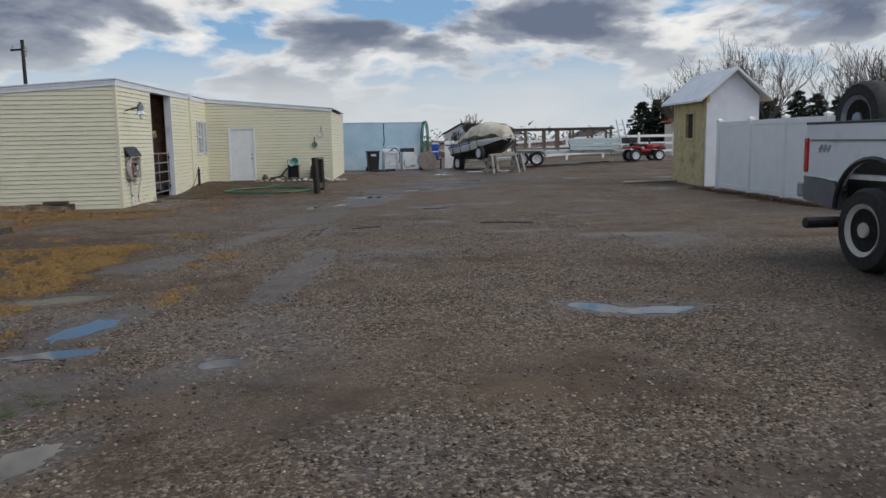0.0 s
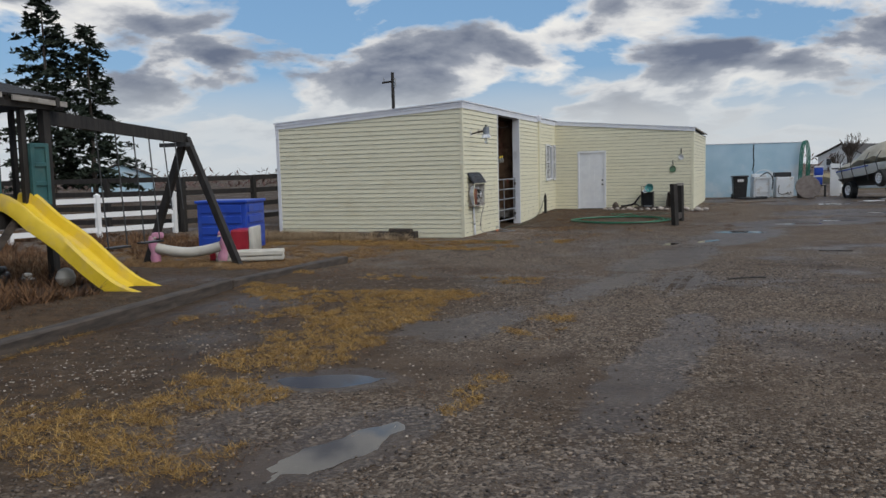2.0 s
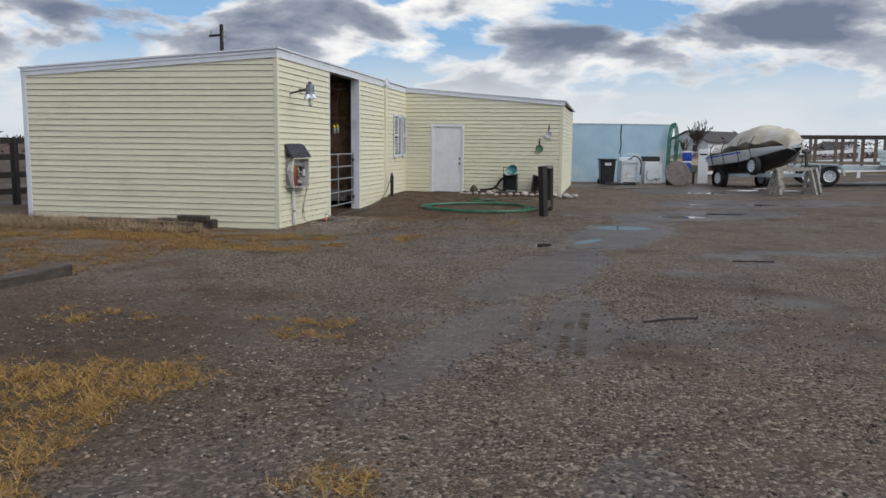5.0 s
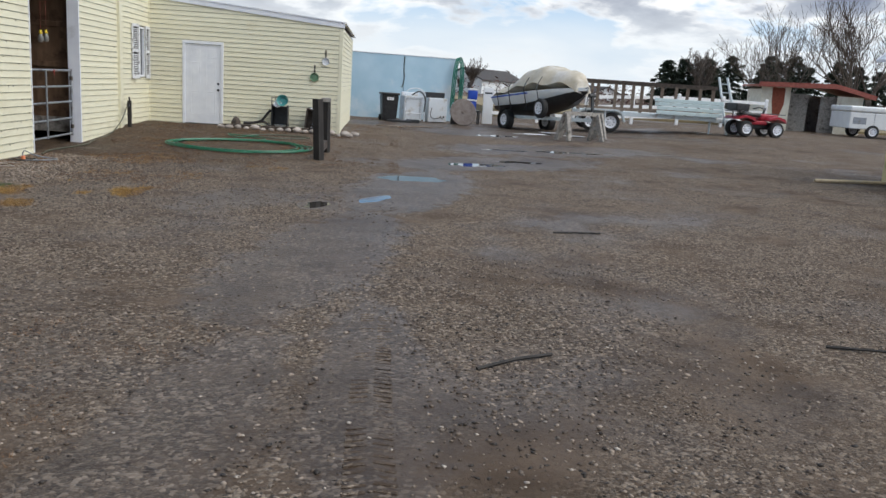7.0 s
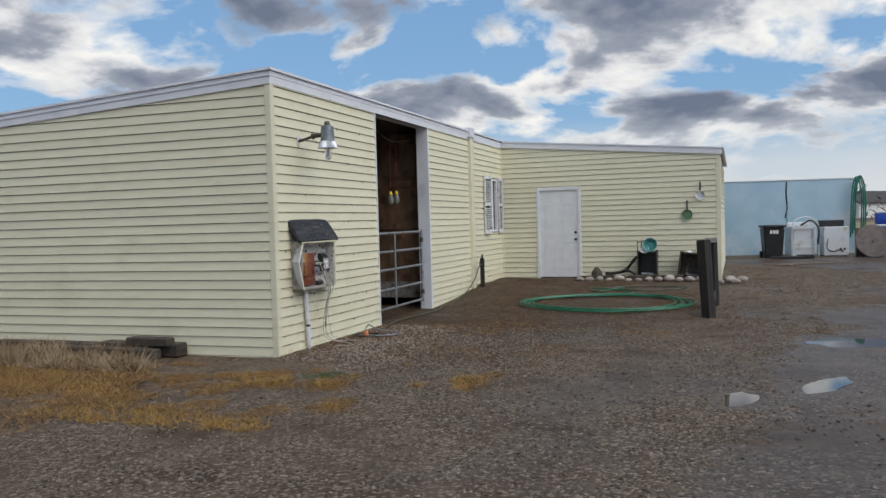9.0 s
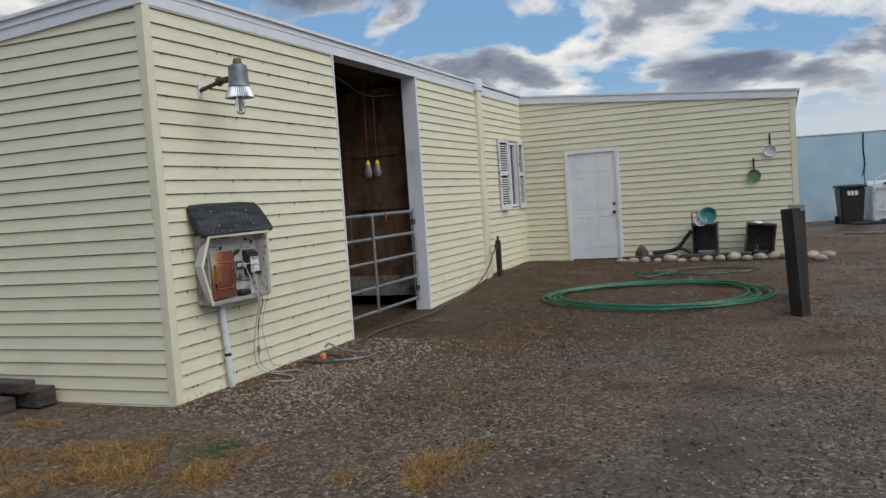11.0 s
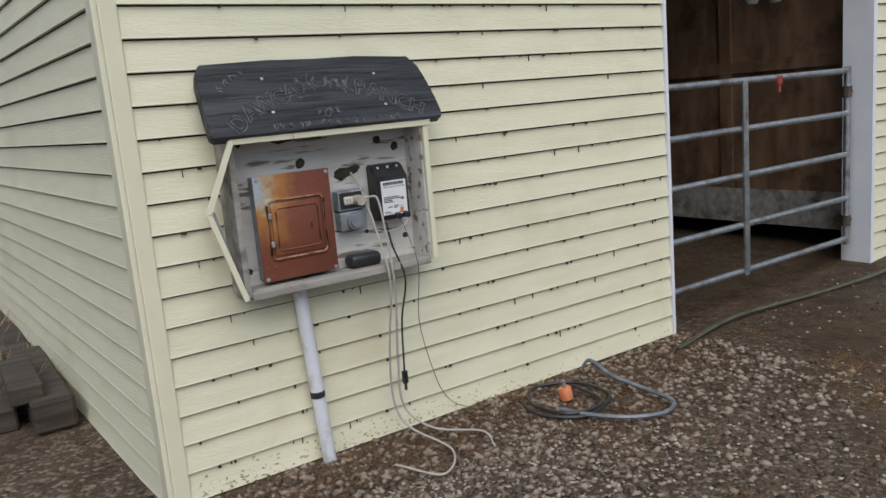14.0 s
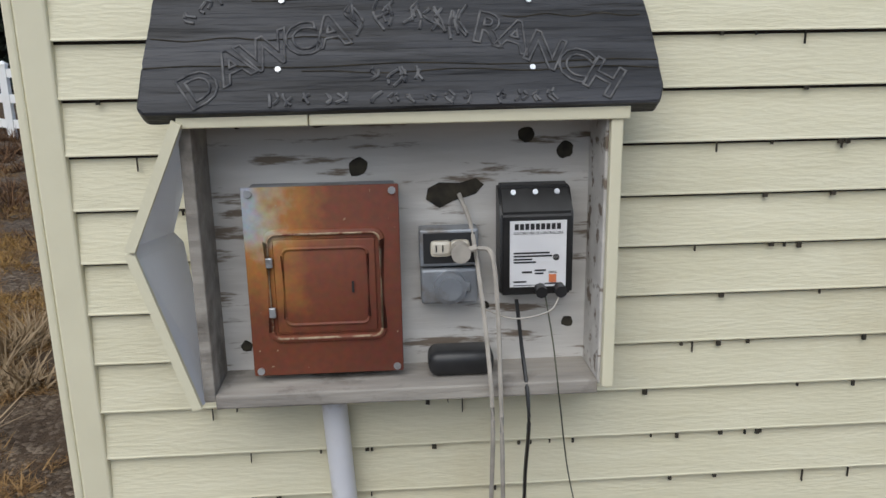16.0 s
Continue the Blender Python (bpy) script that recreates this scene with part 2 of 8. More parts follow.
M["grey_box"] = material("grey_metal_box", (0.25, 0.27, 0.3), (0.36, 0.38, 0.41), 14, 0.45, 0.4, stain=(0.2, 0.18, 0.16), stain_scale=9)
M["ivory"] = material("ivory_plastic", (0.55, 0.5, 0.42), (0.66, 0.62, 0.53), 9, 0.45)
M["cord"] = material("dirty_beige_cord", (0.36, 0.33, 0.29), (0.48, 0.44, 0.39), 30, 0.6)
M["label"] = material("white_label", (0.72, 0.72, 0.74), (0.8, 0.8, 0.81), 10, 0.45)
M["ink"] = material("black_ink", (0.02, 0.02, 0.022), None, 10, 0.6)
M["orange"] = material("faded_orange_plastic", (0.62, 0.16, 0.06), (0.72, 0.24, 0.11), 20, 0.55, stain=(0.45, 0.3, 0.2), stain_scale=25)
M["pvc"] = material("white_pvc", (0.66, 0.67, 0.72), (0.75, 0.76, 0.8), 6, 0.35, stain=(0.5, 0.48, 0.45), stain_scale=9)
M["alu"] = material("dull_aluminium", (0.5, 0.52, 0.55), (0.62, 0.64, 0.67), 25, 0.38, 0.75, stain=(0.3, 0.3, 0.31), stain_scale=14)
M["lamp_grey"] = material("weathered_grey_enamel", (0.11, 0.13, 0.15), (0.2, 0.22, 0.25), 16, 0.42, 0.2, stain=(0.3, 0.3, 0.28), stain_scale=12)
M["prism"] = material("ribbed_clear_plastic", (0.75, 0.77, 0.78), (0.85, 0.86, 0.87), 30, 0.2, clear=0.45)
M["green_hose"] = material("green_rubber_hose", (0.01, 0.11, 0.055), (0.02, 0.17, 0.09), 9, 0.4)
M["olive_hose"] = material("old_olive_hose", (0.05, 0.055, 0.035), (0.11, 0.11, 0.075), 9, 0.55)
M["stone"] = material("rounded_stone", (0.24, 0.2, 0.17), (0.42, 0.37, 0.33), 7, 0.7, bump=0.4, bump_scale=18, vary=0.3)
M["teal_enamel"] = material("teal_enamel", (0.03, 0.17, 0.17), (0.05, 0.24, 0.23), 8, 0.3)
M["green_enamel"] = material("green_enamel", (0.10, 0.2, 0.11), (0.15, 0.27, 0.16), 9, 0.3, stain=(0.1, 0.09, 0.07), stain_scale=18)
M["white_enamel"] = material("white_enamel", (0.6, 0.62, 0.64), (0.72, 0.73, 0.74), 9, 0.3, stain=(0.3, 0.24, 0.18), stain_scale=14)
M["red_string"] = material("faded_red_string", (0.3, 0.05, 0.035), None, 10, 0.8)
M["yellow"] = material("yellow_plastic", (0.68, 0.47, 0.02), (0.78, 0.55, 0.04), 5, 0.38, stain=(0.6, 0.42, 0.1), stain_scale=3)
M["bag"] = material("cloudy_plastic_bag", (0.2, 0.19, 0.17), (0.36, 0.35, 0.32), 14, 0.3, clear=0.3)


def rust_material():
    """A rusted steel cover: grey metal left near one corner, orange at its edge, deep red-brown over the rest."""
    m = bpy.data.materials.new("rusted_steel")
    m.use_nodes = True
    t = m.node_tree
    n = t.nodes
    bs = n["Principled BSDF"]
    co = n.new("ShaderNodeTexCoord").outputs["Object"]
    tall = n.new("ShaderNodeMapping")
    tall.inputs["Location"].default_value = (0.34, 0.1, -0.455 * 0.5)
    tall.inputs["Scale"].default_value = (1.0, 1.0, 0.5)
    link(t, co, tall.inputs[0])
    d = n.new("ShaderNodeVectorMath")
    d.operation = "LENGTH"
    link(t, tall.outputs[0], d.inputs[0])
    k = n.new("ShaderNodeTexNoise")
    k.inputs["Scale"].default_value, k.inputs["Detail"].default_value = 14, 7
    link(t, co, k.inputs["Vector"])
    a = n.new("ShaderNodeMath")
    a.operation = "MULTIPLY_ADD"
    a.inputs[1].default_value = 0.16
    link(t, k.outputs[0], a.inputs[0])
    link(t, d.outputs["Value"], a.inputs[2])
    r = n.new("ShaderNodeValToRGB")
    e = r.color_ramp.elements
    stops = [(0.115, (0.36, 0.39, 0.44)), (0.15, (0.40, 0.31, 0.2)), (0.18, (0.36, 0.15, 0.035)), (0.25, (0.19, 0.056, 0.027)), (0.45, (0.155, 0.043, 0.026))]
    while len(e) < len(stops):
        e.new(0.5)
    for el, (p, c) in zip(e, stops):
        el.position, el.color = p, (*c, 1)
    link(t, a.outputs[0], r.inputs[0])
    f = n.new("ShaderNodeTexNoise")
    f.inputs["Scale"].default_value, f.inputs["Detail"].default_value = 60, 6
    link(t, co, f.inputs["Vector"])
    mx = n.new("ShaderNodeMix")
    mx.data_type, mx.blend_type = "RGBA", "OVERLAY"
    mx.inputs[0].default_value = 0.35
    link(t, r.outputs[0], mx.inputs[6])
    link(t, f.outputs["Color"], mx.inputs[7])
    hs = n.new("ShaderNodeHueSaturation")
    link(t, mx.outputs[2], hs.inputs["Color"])
    link(t, hs.outputs[0], bs.inputs["Base Color"])
    bs.inputs["Roughness"].default_value = 0.62
    bp = n.new("ShaderNodeBump")
    bp.inputs["Strength"].default_value, bp.inputs["Distance"].default_value = 0.15, 0.004
    link(t, f.outputs[0], bp.inputs["Height"])
    link(t, bp.outputs[0], bs.inputs["Normal"])
    return m


M["rust"] = rust_material()
M["worn_edge"] = material("worn_bare_edge", (0.3, 0.19, 0.11), (0.52, 0.4, 0.27), 60, 0.6, stain=(0.2, 0.06, 0.03), stain_scale=30, stain_at=(0.5, 0.58))


# ---- tools for building ----
def box(bm, lo, hi, m=None):
    """A box from corner to corner, bevel-free; m: its pose."""
    r = bmesh.ops.create_cube(bm, size=1)
    s = [(b - a) for a, b in zip(lo, hi)]
    c = [(a + b) / 2 for a, b in zip(lo, hi)]
    k = Matrix.Translation(c) @ Matrix.Diagonal((*s, 1))
    bmesh.ops.transform(bm, matrix=(m @ k) if m else k, verts=r["verts"])
    return r["verts"]


def soft_box(bm, lo, hi, r=0.01, m=None, seg=2):
    """A box with rounded edges."""
    b2 = bmesh.new()
    box(b2, lo, hi)
    bmesh.ops.bevel(b2, geom=b2.edges[:], offset=r, segments=seg, profile=0.5, affect="EDGES")
    if m:
        bmesh.ops.transform(b2, matrix=m, verts=b2.verts)
    me = bpy.data.meshes.new("tmp")
    b2.to_mesh(me)
    b2.free()
    bm.from_mesh(me)
    bpy.data.meshes.remove(me)


def rod(bm, a, b, r, seg=10, r2=None):
    """A round bar from a to b."""
    a, b = Vector(a), Vector(b)
    d = b - a
    k = bmesh.ops.create_cone(bm, cap_ends=True, segments=seg, radius1=r, radius2=r if r2 is None else r2, depth=d.length)
    bmesh.ops.transform(bm, matrix=Matrix.Translation((a + b) / 2) @ d.to_track_quat("Z", "Y").to_matrix().to_4x4(), verts=k["verts"])


def beam(bm, a, b, w, h):
    """A squared timber from a to b."""
    a, b = Vector(a), Vector(b)
    d = b - a
    q = d.to_track_quat("Y", "Z").to_matrix().to_4x4()
    box(bm, (-w / 2, 0, -h / 2), (w / 2, d.length, h / 2), Matrix.Translation(a) @ q)


def hose(bm, pts, r, seg=6):
    """A round cord through many points."""
    pts = [Vector(p) for p in pts]
    rings = []
    for i, p in enumerate(pts):
        d = (pts[min(i + 1, len(pts) - 1)] - pts[max(i - 1, 0)]).normalized()
        side = d.cross(Vector((0, 0, 1)))
        side = side.normalized() if side.length > 1e-3 else Vector((1, 0, 0))
        up = side.cross(d)
        rings.append([bm.verts.new(p + r * (math.cos(a) * side + math.sin(a) * up)) for a in (2 * math.pi * k / seg for k in range(seg))])
    for a, b in zip(rings, rings[1:]):
        for k in range(seg):
            bm.faces.new((a[k], a[(k + 1) % seg], b[(k + 1) % seg], b[k]))
    bm.faces.new(rings[0][::-1])
    bm.faces.new(rings[-1])


def spline(pts, steps=8):
    """A smooth line through the given points."""
    pts = [Vector(p) for p in pts]
    q = [2 * pts[0] - pts[1], *pts, 2 * pts[-1] - pts[-2]]
    out = []
    for i in range(1, len(q) - 2):
        for k in range(steps):
            t = k / steps
            a, b, c, d = q[i - 1:i + 3]
            out.append(0.5 * (2 * b + (c - a) * t + (2 * a - 5 * b + 4 * c - d) * t * t + (3 * b - a - 3 * c + d) * t ** 3))
    return out + [pts[-1]]


def lathe(bm, profile, seg=20, m=None):
    """A turned shape: (radius, height) pairs round the z axis."""
    rings = []
    for r, z in profile:
        rings.append([bm.verts.new((r * math.cos(2 * math.pi * k / seg), r * math.sin(2 * math.pi * k / seg), z)) for k in range(seg)])
    for a, b in zip(rings, rings[1:]):
        for k in range(seg):
            bm.faces.new((a[k], a[(k + 1) % seg], b[(k + 1) % seg], b[k]))
    if profile[0][0] > 1e-4:
        bm.faces.new(rings[0][::-1])
    if profile[-1][0] > 1e-4:
        bm.faces.new(rings[-1])
    if m:
        bmesh.ops.transform(bm, matrix=m, verts=[v for r in rings for v in r])


def plate(bm, outline, thick, m=None):
    """A flat plate: an outline in x, z, thick along y."""
    front = [bm.verts.new((x, 0, z)) for x, z in outline]
    back = [bm.verts.new((x, thick, z)) for x, z in outline]
    bm.faces.new(front)
    bm.faces.new(back[::-1])
    k = len(front)
    for i in range(k):
        bm.faces.new((front[i], back[i], back[(i + 1) % k], front[(i + 1) % k]))
    if m:
        bmesh.ops.transform(bm, matrix=m, verts=front + back)


def part(name, bm, mat, parent=None, label="", smooth=False):
    """One mesh object, under a thing or under a part."""
    bmesh.ops.recalc_face_normals(bm, faces=bm.faces[:])
    me = bpy.data.meshes.new(name)
    bm.to_mesh(me)
    bm.free()
    me.materials.append(M[mat] if isinstance(mat, str) else mat)
    if smooth:
        me.polygons.foreach_set("use_smooth", [True] * len(me.polygons))
        me.set_sharp_from_angle(angle=radians(38))
    ob = new(name, me)
    if parent:
        ob.parent = parent
    if label:
        tagged(ob, label)
    return ob


def quick(name, mat, parent, build, label="", smooth=False):
    bm = bmesh.new()
    build(bm)
    return part(name, bm, mat, parent, label, smooth)


def thing(name, m, label, category, group="", kind=""):
    ob = new(name)
    ob.empty_display_size = 0.1
    ob.matrix_world = m
    return tagged(ob, label, category, group, kind)


def step(a, b, v):
    v = min(1.0, max(0.0, (v - a) / (b - a)))
    return v * v * (3 - 2 * v)


def rise(x, y):
    """The height of the ground."""
    z = 0.2 * (1 - step(-11, -4.5, y)) + 0.22 * step(3, 13, y)
    z += 0.12 * step(9, 16, x) * (1 - step(6, 12, y))
    z += 0.09 * (1 - step(-0.3, 0.6, x)) * (1 - step(-9, -6.5, y))
    z += 0.3 * step(13, 21, x) * step(8, 18, y)
    z += 0.12 * math.exp(-((x - 0.15) ** 2 / 0.5 + (y - 8.1) ** 2 / 1.2))
    if -1.5 < x < 4.9:
        z += 0.06 * step(8.6, 9.7, y) * (1 - step(9.95, 10.3, y))
    return z


# ---- ground ----
# hollows that hold rain: x, y, half length, half width, turn
PUDDLES = [
    (4.15, -14.3, 0.34, 0.17, 20), (4.95, -15.45, 0.52, 0.17, 75), (5.0, -16.4, 0.3, 0.1, 10), (5.05, -17.6, 0.5, 0.26, 60),
    (5.6, -18.6, 0.36, 0.13, 60), (6.28, -16.85, 0.2, 0.11, 20), (9.4, -15.42, 0.36, 0.13, -40), (9.85, -15.55, 0.34, 0.12, 10),
    (6.1, -0.2, 0.62, 0.13, 65), (5.3, -1.07, 0.26, 0.14, 80), (6.8, 2.4, 0.6, 0.4, 0),
    (8.2, 5.5, 0.75, 0.42, 10), (9.35, 6.4, 0.6, 0.26, 15), (9.4, 8.7, 0.7, 0.3, 5), (11.4, 9.1, 1.3, 0.42, 15),
    (9.7, 13.0, 0.8, 0.3, 10), (11.5, 15.4, 0.9, 0.28, 10),
]
# soft, wet mud with no standing water
DAMP = [
    (4.4, -17.2, 0.8, 0.35, 70), (6.2, -17.0, 0.6, 0.3, 60), (4.3, -12.3, 0.5, 0.45, 0), (4.5, -12.0, 0.9, 0.4, 80), (6.1, -7.6, 1.9, 0.32, 90),
    (5.2, -8.5, 2.2, 0.35, 85), (5.6, -4.0, 2.6, 0.7, 80), (6.6, 1.0, 3.0, 0.9, 75), (8.6, 5.6, 2.6, 1.1, 25), (10.8, 9.0, 3.4, 1.3, 18),
    (10.5, 14.0, 3.5, 2.0, 10), (7.0, 16.5, 3.5, 1.6, 8), (6.4, -13.0, 2.2, 0.3, 85),
]


def inside(spot, x, y):
    """How deep a place lies in a hollow: 1 at its middle, 0 well outside."""
    px, py, a, b, turn = spot
    dx, dy = x - px, y - py
    if abs(dx) > 2.4 * a or abs(dy) > 2.4 * a:
        return 0.0
    c, q = math.cos(radians(turn)), math.sin(radians(turn))
    r = ((dx * c + dy * q) / a) ** 2 + ((dy * c - dx * q) / b) ** 2
    return math.exp(-r) if r < 6 else 0.0


def uneven(x, y):
    return 0.022 * noise.fractal((x * 0.9, y * 0.9, 0), 1.0, 2.0, 4) + 0.007 * noise.fractal((x * 4.3, y * 4.3, 3), 1.0, 2.0, 3)


def water_level(spot):
    """Just under the lowest place on the rim of a hollow."""
    px, py, a, b, turn = spot
    c, q = math.cos(radians(turn)), math.sin(radians(turn))
    rim = []
    for i in range(24):
        u, v = 1.3 * a * math.cos(math.tau * i / 24), 1.3 * b * math.sin(math.tau * i / 24)
        x, y = px + u * c - v * q, py + u * q + v * c
        rim.append(rise(x, y) + uneven(x, y))
    return min(rim) - 0.001


LEVELS = [water_level(p) for p in PUDDLES]


def terrain(x, y):
    """The ground with its small unevenness and hollows."""
    j = uneven(x, y)
    if -5.6 < x < 0.1 and y > 0:
        j *= 0.3
    z = rise(x, y) + j
    for p, level in zip(PUDDLES, LEVELS):
        w = inside(p, x, y)
        if w > 0.02:
            w = min(1.0, 1.5 * w)
            z = z * (1 - w) + (level - 0.008 + 0.6 * j) * w
    return z


def dampness(x, y):
    return max([inside(p, x, y) for p in DAMP] + [1.3 * inside((p[0], p[1], p[2] * 1.5, p[3] * 1.8, p[4]), x, y) for p in PUDDLES])


def build_ground():
    xs = np.concatenate(([-3000, -800, -250, -110, -60, -40], np.arange(-29.6, 0, 0.4), np.arange(0, 13.99, 0.12), np.arange(14, 60.01, 0.4), [80, 140, 300, 900, 3000]))
    ys = np.concatenate(([-3000, -800, -200, -80, -45], np.arange(-32, -21, 0.4), np.arange(-21, 11.99, 0.12), np.arange(12, 60.01, 0.4), [80, 130, 250, 800, 3000]))
    verts, wet = [], []
    for y in ys:
        for x in xs:
            near = abs(x) < 60 and abs(y) < 60
            verts.append((x, y, terrain(x, y) if near else rise(x, y)))
            wet.append(dampness(x, y) if near else 0.0)
    w = len(xs)
    faces = [(i * w + k, i * w + k + 1, (i + 1) * w + k + 1, (i + 1) * w + k) for i in range(len(ys) - 1) for k in range(w - 1)]
    me = bpy.data.meshes.new("ground")
    me.from_pydata(verts, [], faces)
    me.polygons.foreach_set("use_smooth", [True] * len(me.polygons))
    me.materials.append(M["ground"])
    me.attributes.new("damp", "FLOAT", "POINT").data.foreach_set("value", wet)
    tagged(new("ground", me), "wet brown gravel and mud yard", "ground", kind="structure")


build_ground()

# ---- barn ----
LAP = 0.1185
EAVE, FASCIA = 3.51, 0.17
BARN_W, DEEP, WING = 5.45, 17.0, 4.97
CROSS_Y = 10.06
DOOR_A, DOOR_B, DOOR_TOP = 2.95, 5.2, 3.34


def barn_top(x):
    return 3.51 + 0.063 * x


def wing_top(x):
    return 3.46 - 0.085 * x


def lap_mesh(stations):
    """A siding board: its outside faces -y, length along x; stations are (x, height)."""
    bm = bmesh.new()
    rows = []
    for x, h in stations:
        f = h / LAP
        # g: open slot showing the dark core, a painted shadow line under each lap
        g = min(0.0072, h * 0.4)
        prof = [(0, g), (-0.0185, g), (-0.019, g + 0.003), (-0.0175, g + 0.006), (-0.004 - 0.0125 * (1 - f), h), (0, h)]
        rows.append([bm.verts.new((x, y, z)) for y, z in prof])
    for a, b in zip(rows, rows[1:]):
        for k in range(6):
            bm.faces.new((a[k], a[(k + 1) % 6], b[(k + 1) % 6], b[k]))
    bm.faces.new(rows[0])
    bm.faces.new(rows[-1][::-1])
    bmesh.ops.recalc_face_normals(bm, faces=bm.faces[:])
    me = bpy.data.meshes.new("siding_board")
    bm.to_mesh(me)
    bm.free()
    me.materials.append(M["siding"])
    return me


lap_store = {}


def clad(parent, m, a, b, lo, hi, top=None):
    """Siding boards from a to b along the wall, from lo up to hi, or to the slope that top names."""
    for k in range(math.floor(lo / LAP), math.ceil(hi / LAP)):
        z0 = max(k * LAP, lo)
        z1 = min((k + 1) * LAP, hi)
        if top is None:
            st = ((a, z1 - z0), (b, z1 - z0))
        else:
            cuts = sorted({a, b, *(x for i in range(41) for x in [a + (b - a) * i / 40])})
            st = [(x, min(z1, top(x)) - z0) for x in cuts]
            st = [s for s in st if s[1] > 0.004]
            if len(st) < 2:
                continue
            st = tuple([st[0]] + [s for p, s, q in zip(st, st[1:], st[2:]) if abs(p[1] - s[1]) + abs(s[1] - q[1]) > 1e-6] + [st[-1]])
        key = tuple((round(x, 4), round(h, 4)) for x, h in st)
        if key not in lap_store:
            lap_store[key] = lap_mesh(st)
        ob = new("siding_board", lap_store[key])
        ob.parent = parent
        ob.matrix_world = m @ Matrix.Translation((0, 0.0008 * math.sin(k * 7.3), z0))


def slab_wall(name, label, pieces, mat="shade_board"):
    bm = bmesh.new()
    for lo, hi in pieces:
        box(bm, lo, hi)
    return tagged(part(name, bm, mat), label, "wall", kind="structure")


# the board walls behind the siding; their dark colour draws the lap shadow lines
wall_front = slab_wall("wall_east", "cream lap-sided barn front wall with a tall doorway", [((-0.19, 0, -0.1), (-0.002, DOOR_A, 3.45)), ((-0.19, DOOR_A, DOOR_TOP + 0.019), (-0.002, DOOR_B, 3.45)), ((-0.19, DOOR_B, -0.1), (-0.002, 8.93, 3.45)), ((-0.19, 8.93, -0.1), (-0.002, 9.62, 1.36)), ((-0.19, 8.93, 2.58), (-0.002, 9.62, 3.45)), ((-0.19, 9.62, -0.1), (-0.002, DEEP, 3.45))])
wall_gable = slab_wall("wall_south", "cream lap-sided barn end wall under a sloping roof", [((-BARN_W, 0.002, -0.1), (-0.19, 0.15, 3.12))])
quick("gable_infill", "shade_board", wall_gable, lambda bm: plate(bm, [(-BARN_W, 3.12), (-0.19, 3.12), (-0.19, 3.47), (-BARN_W, 3.13)], 0.15, Matrix.Translation((0, 0.002, 0))))
wall_cross = slab_wall("wall_north", "cream lap-sided wing wall with a white door", [((0, CROSS_Y + 0.002, -0.1), (0.925, CROSS_Y + 0.15, 3.3)), ((0.925, CROSS_Y + 0.002, 2.29), (1.842, CROSS_Y + 0.15, 3.25)), ((1.842, CROSS_Y + 0.002, -0.1), (WING, CROSS_Y + 0.15, 2.98)), ((0.925, CROSS_Y + 0.002, -0.1), (1.842, CROSS_Y + 0.15, 0.14))])
quick("wall_infill", "shade_board", wall_cross, lambda bm: plate(bm, [(0, 2.95), (WING, 2.95), (WING, 3.0), (0, 3.42)], 0.14, Matrix.Translation((0, CROSS_Y + 0.004, 0))))
wall_wing = slab_wall("wall_wing", "cream lap-sided outer wall of the wing", [((WING - 0.15, CROSS_Y + 0.15, -0.1), (WING - 0.002, DEEP, 2.98))])
slab_wall("wall_back", "plain back wall of the barn", [((-BARN_W, DEEP, -0.1), (WING, DEEP + 0.15, 3.0))])
slab_wall("wall_west", "plain rear side wall of the barn", [((-BARN_W, 0.15, -0.1), (-BARN_W + 0.15, DEEP, 3.1))])

FRONT = pose(0, 0, 0, 0, 0, 90)
clad(wall_front, FRONT, 0.06, DOOR_A - 0.012, 0, EAVE - FASCIA)
clad(wall_front, FRONT, DOOR_B + 0.03, 7.55, 0, EAVE - FASCIA)
clad(wall_front, FRONT, 7.75, 8.9, 0, EAVE - FASCIA)
clad(wall_front, FRONT, 8.9, 9.65, 0, 1.34)
clad(wall_front, FRONT, 8.9, 9.65, 2.6, EAVE - FASCIA)
clad(wall_front, FRONT, 9.65, CROSS_Y - 0.03, 0, EAVE - FASCIA)
clad(wall_gable, Matrix(), -BARN_W + 0.07, -0.05, -0.02, 3.5, lambda x: barn_top(x) - FASCIA + 0.02)
CROSS = Matrix.Translation((0, CROSS_Y, 0))
clad(wall_cross, CROSS, 0.03, 0.86, 0, 3.5, lambda x: wing_top(x) - 0.1)
clad(wall_cross, CROSS, 0.86, 1.91, 2.36, 3.5, lambda x: wing_top(x) - 0.1)
clad(wall_cross, CROSS, 1.91, WING - 0.07, 0, 3.5, lambda x: wing_top(x) - 0.1)
clad(wall_wing, pose(WING, 0, 0, 0, 0, 90), CROSS_Y + 0.08, DEEP, 0, 2.95)


# the end wall stands a little out of square
SKEW = pose(0, 0, 0, 0, 0, 2.3)
wall_gable.matrix_world = SKEW


def trim(name, mat, label, build, m=None):
    ob = tagged(quick(name, mat, None, build), label, "trim", kind="structure")
    if m:
        ob.matrix_world = m
    return ob


def corner_post(bm):
    soft_box(bm, (-0.066, -0.022, -0.08), (0.022, 0.0, 3.36), 0.006)
    soft_box(bm, (0.0, -0.0005, -0.08), (0.0221, 0.066, 3.36), 0.006)


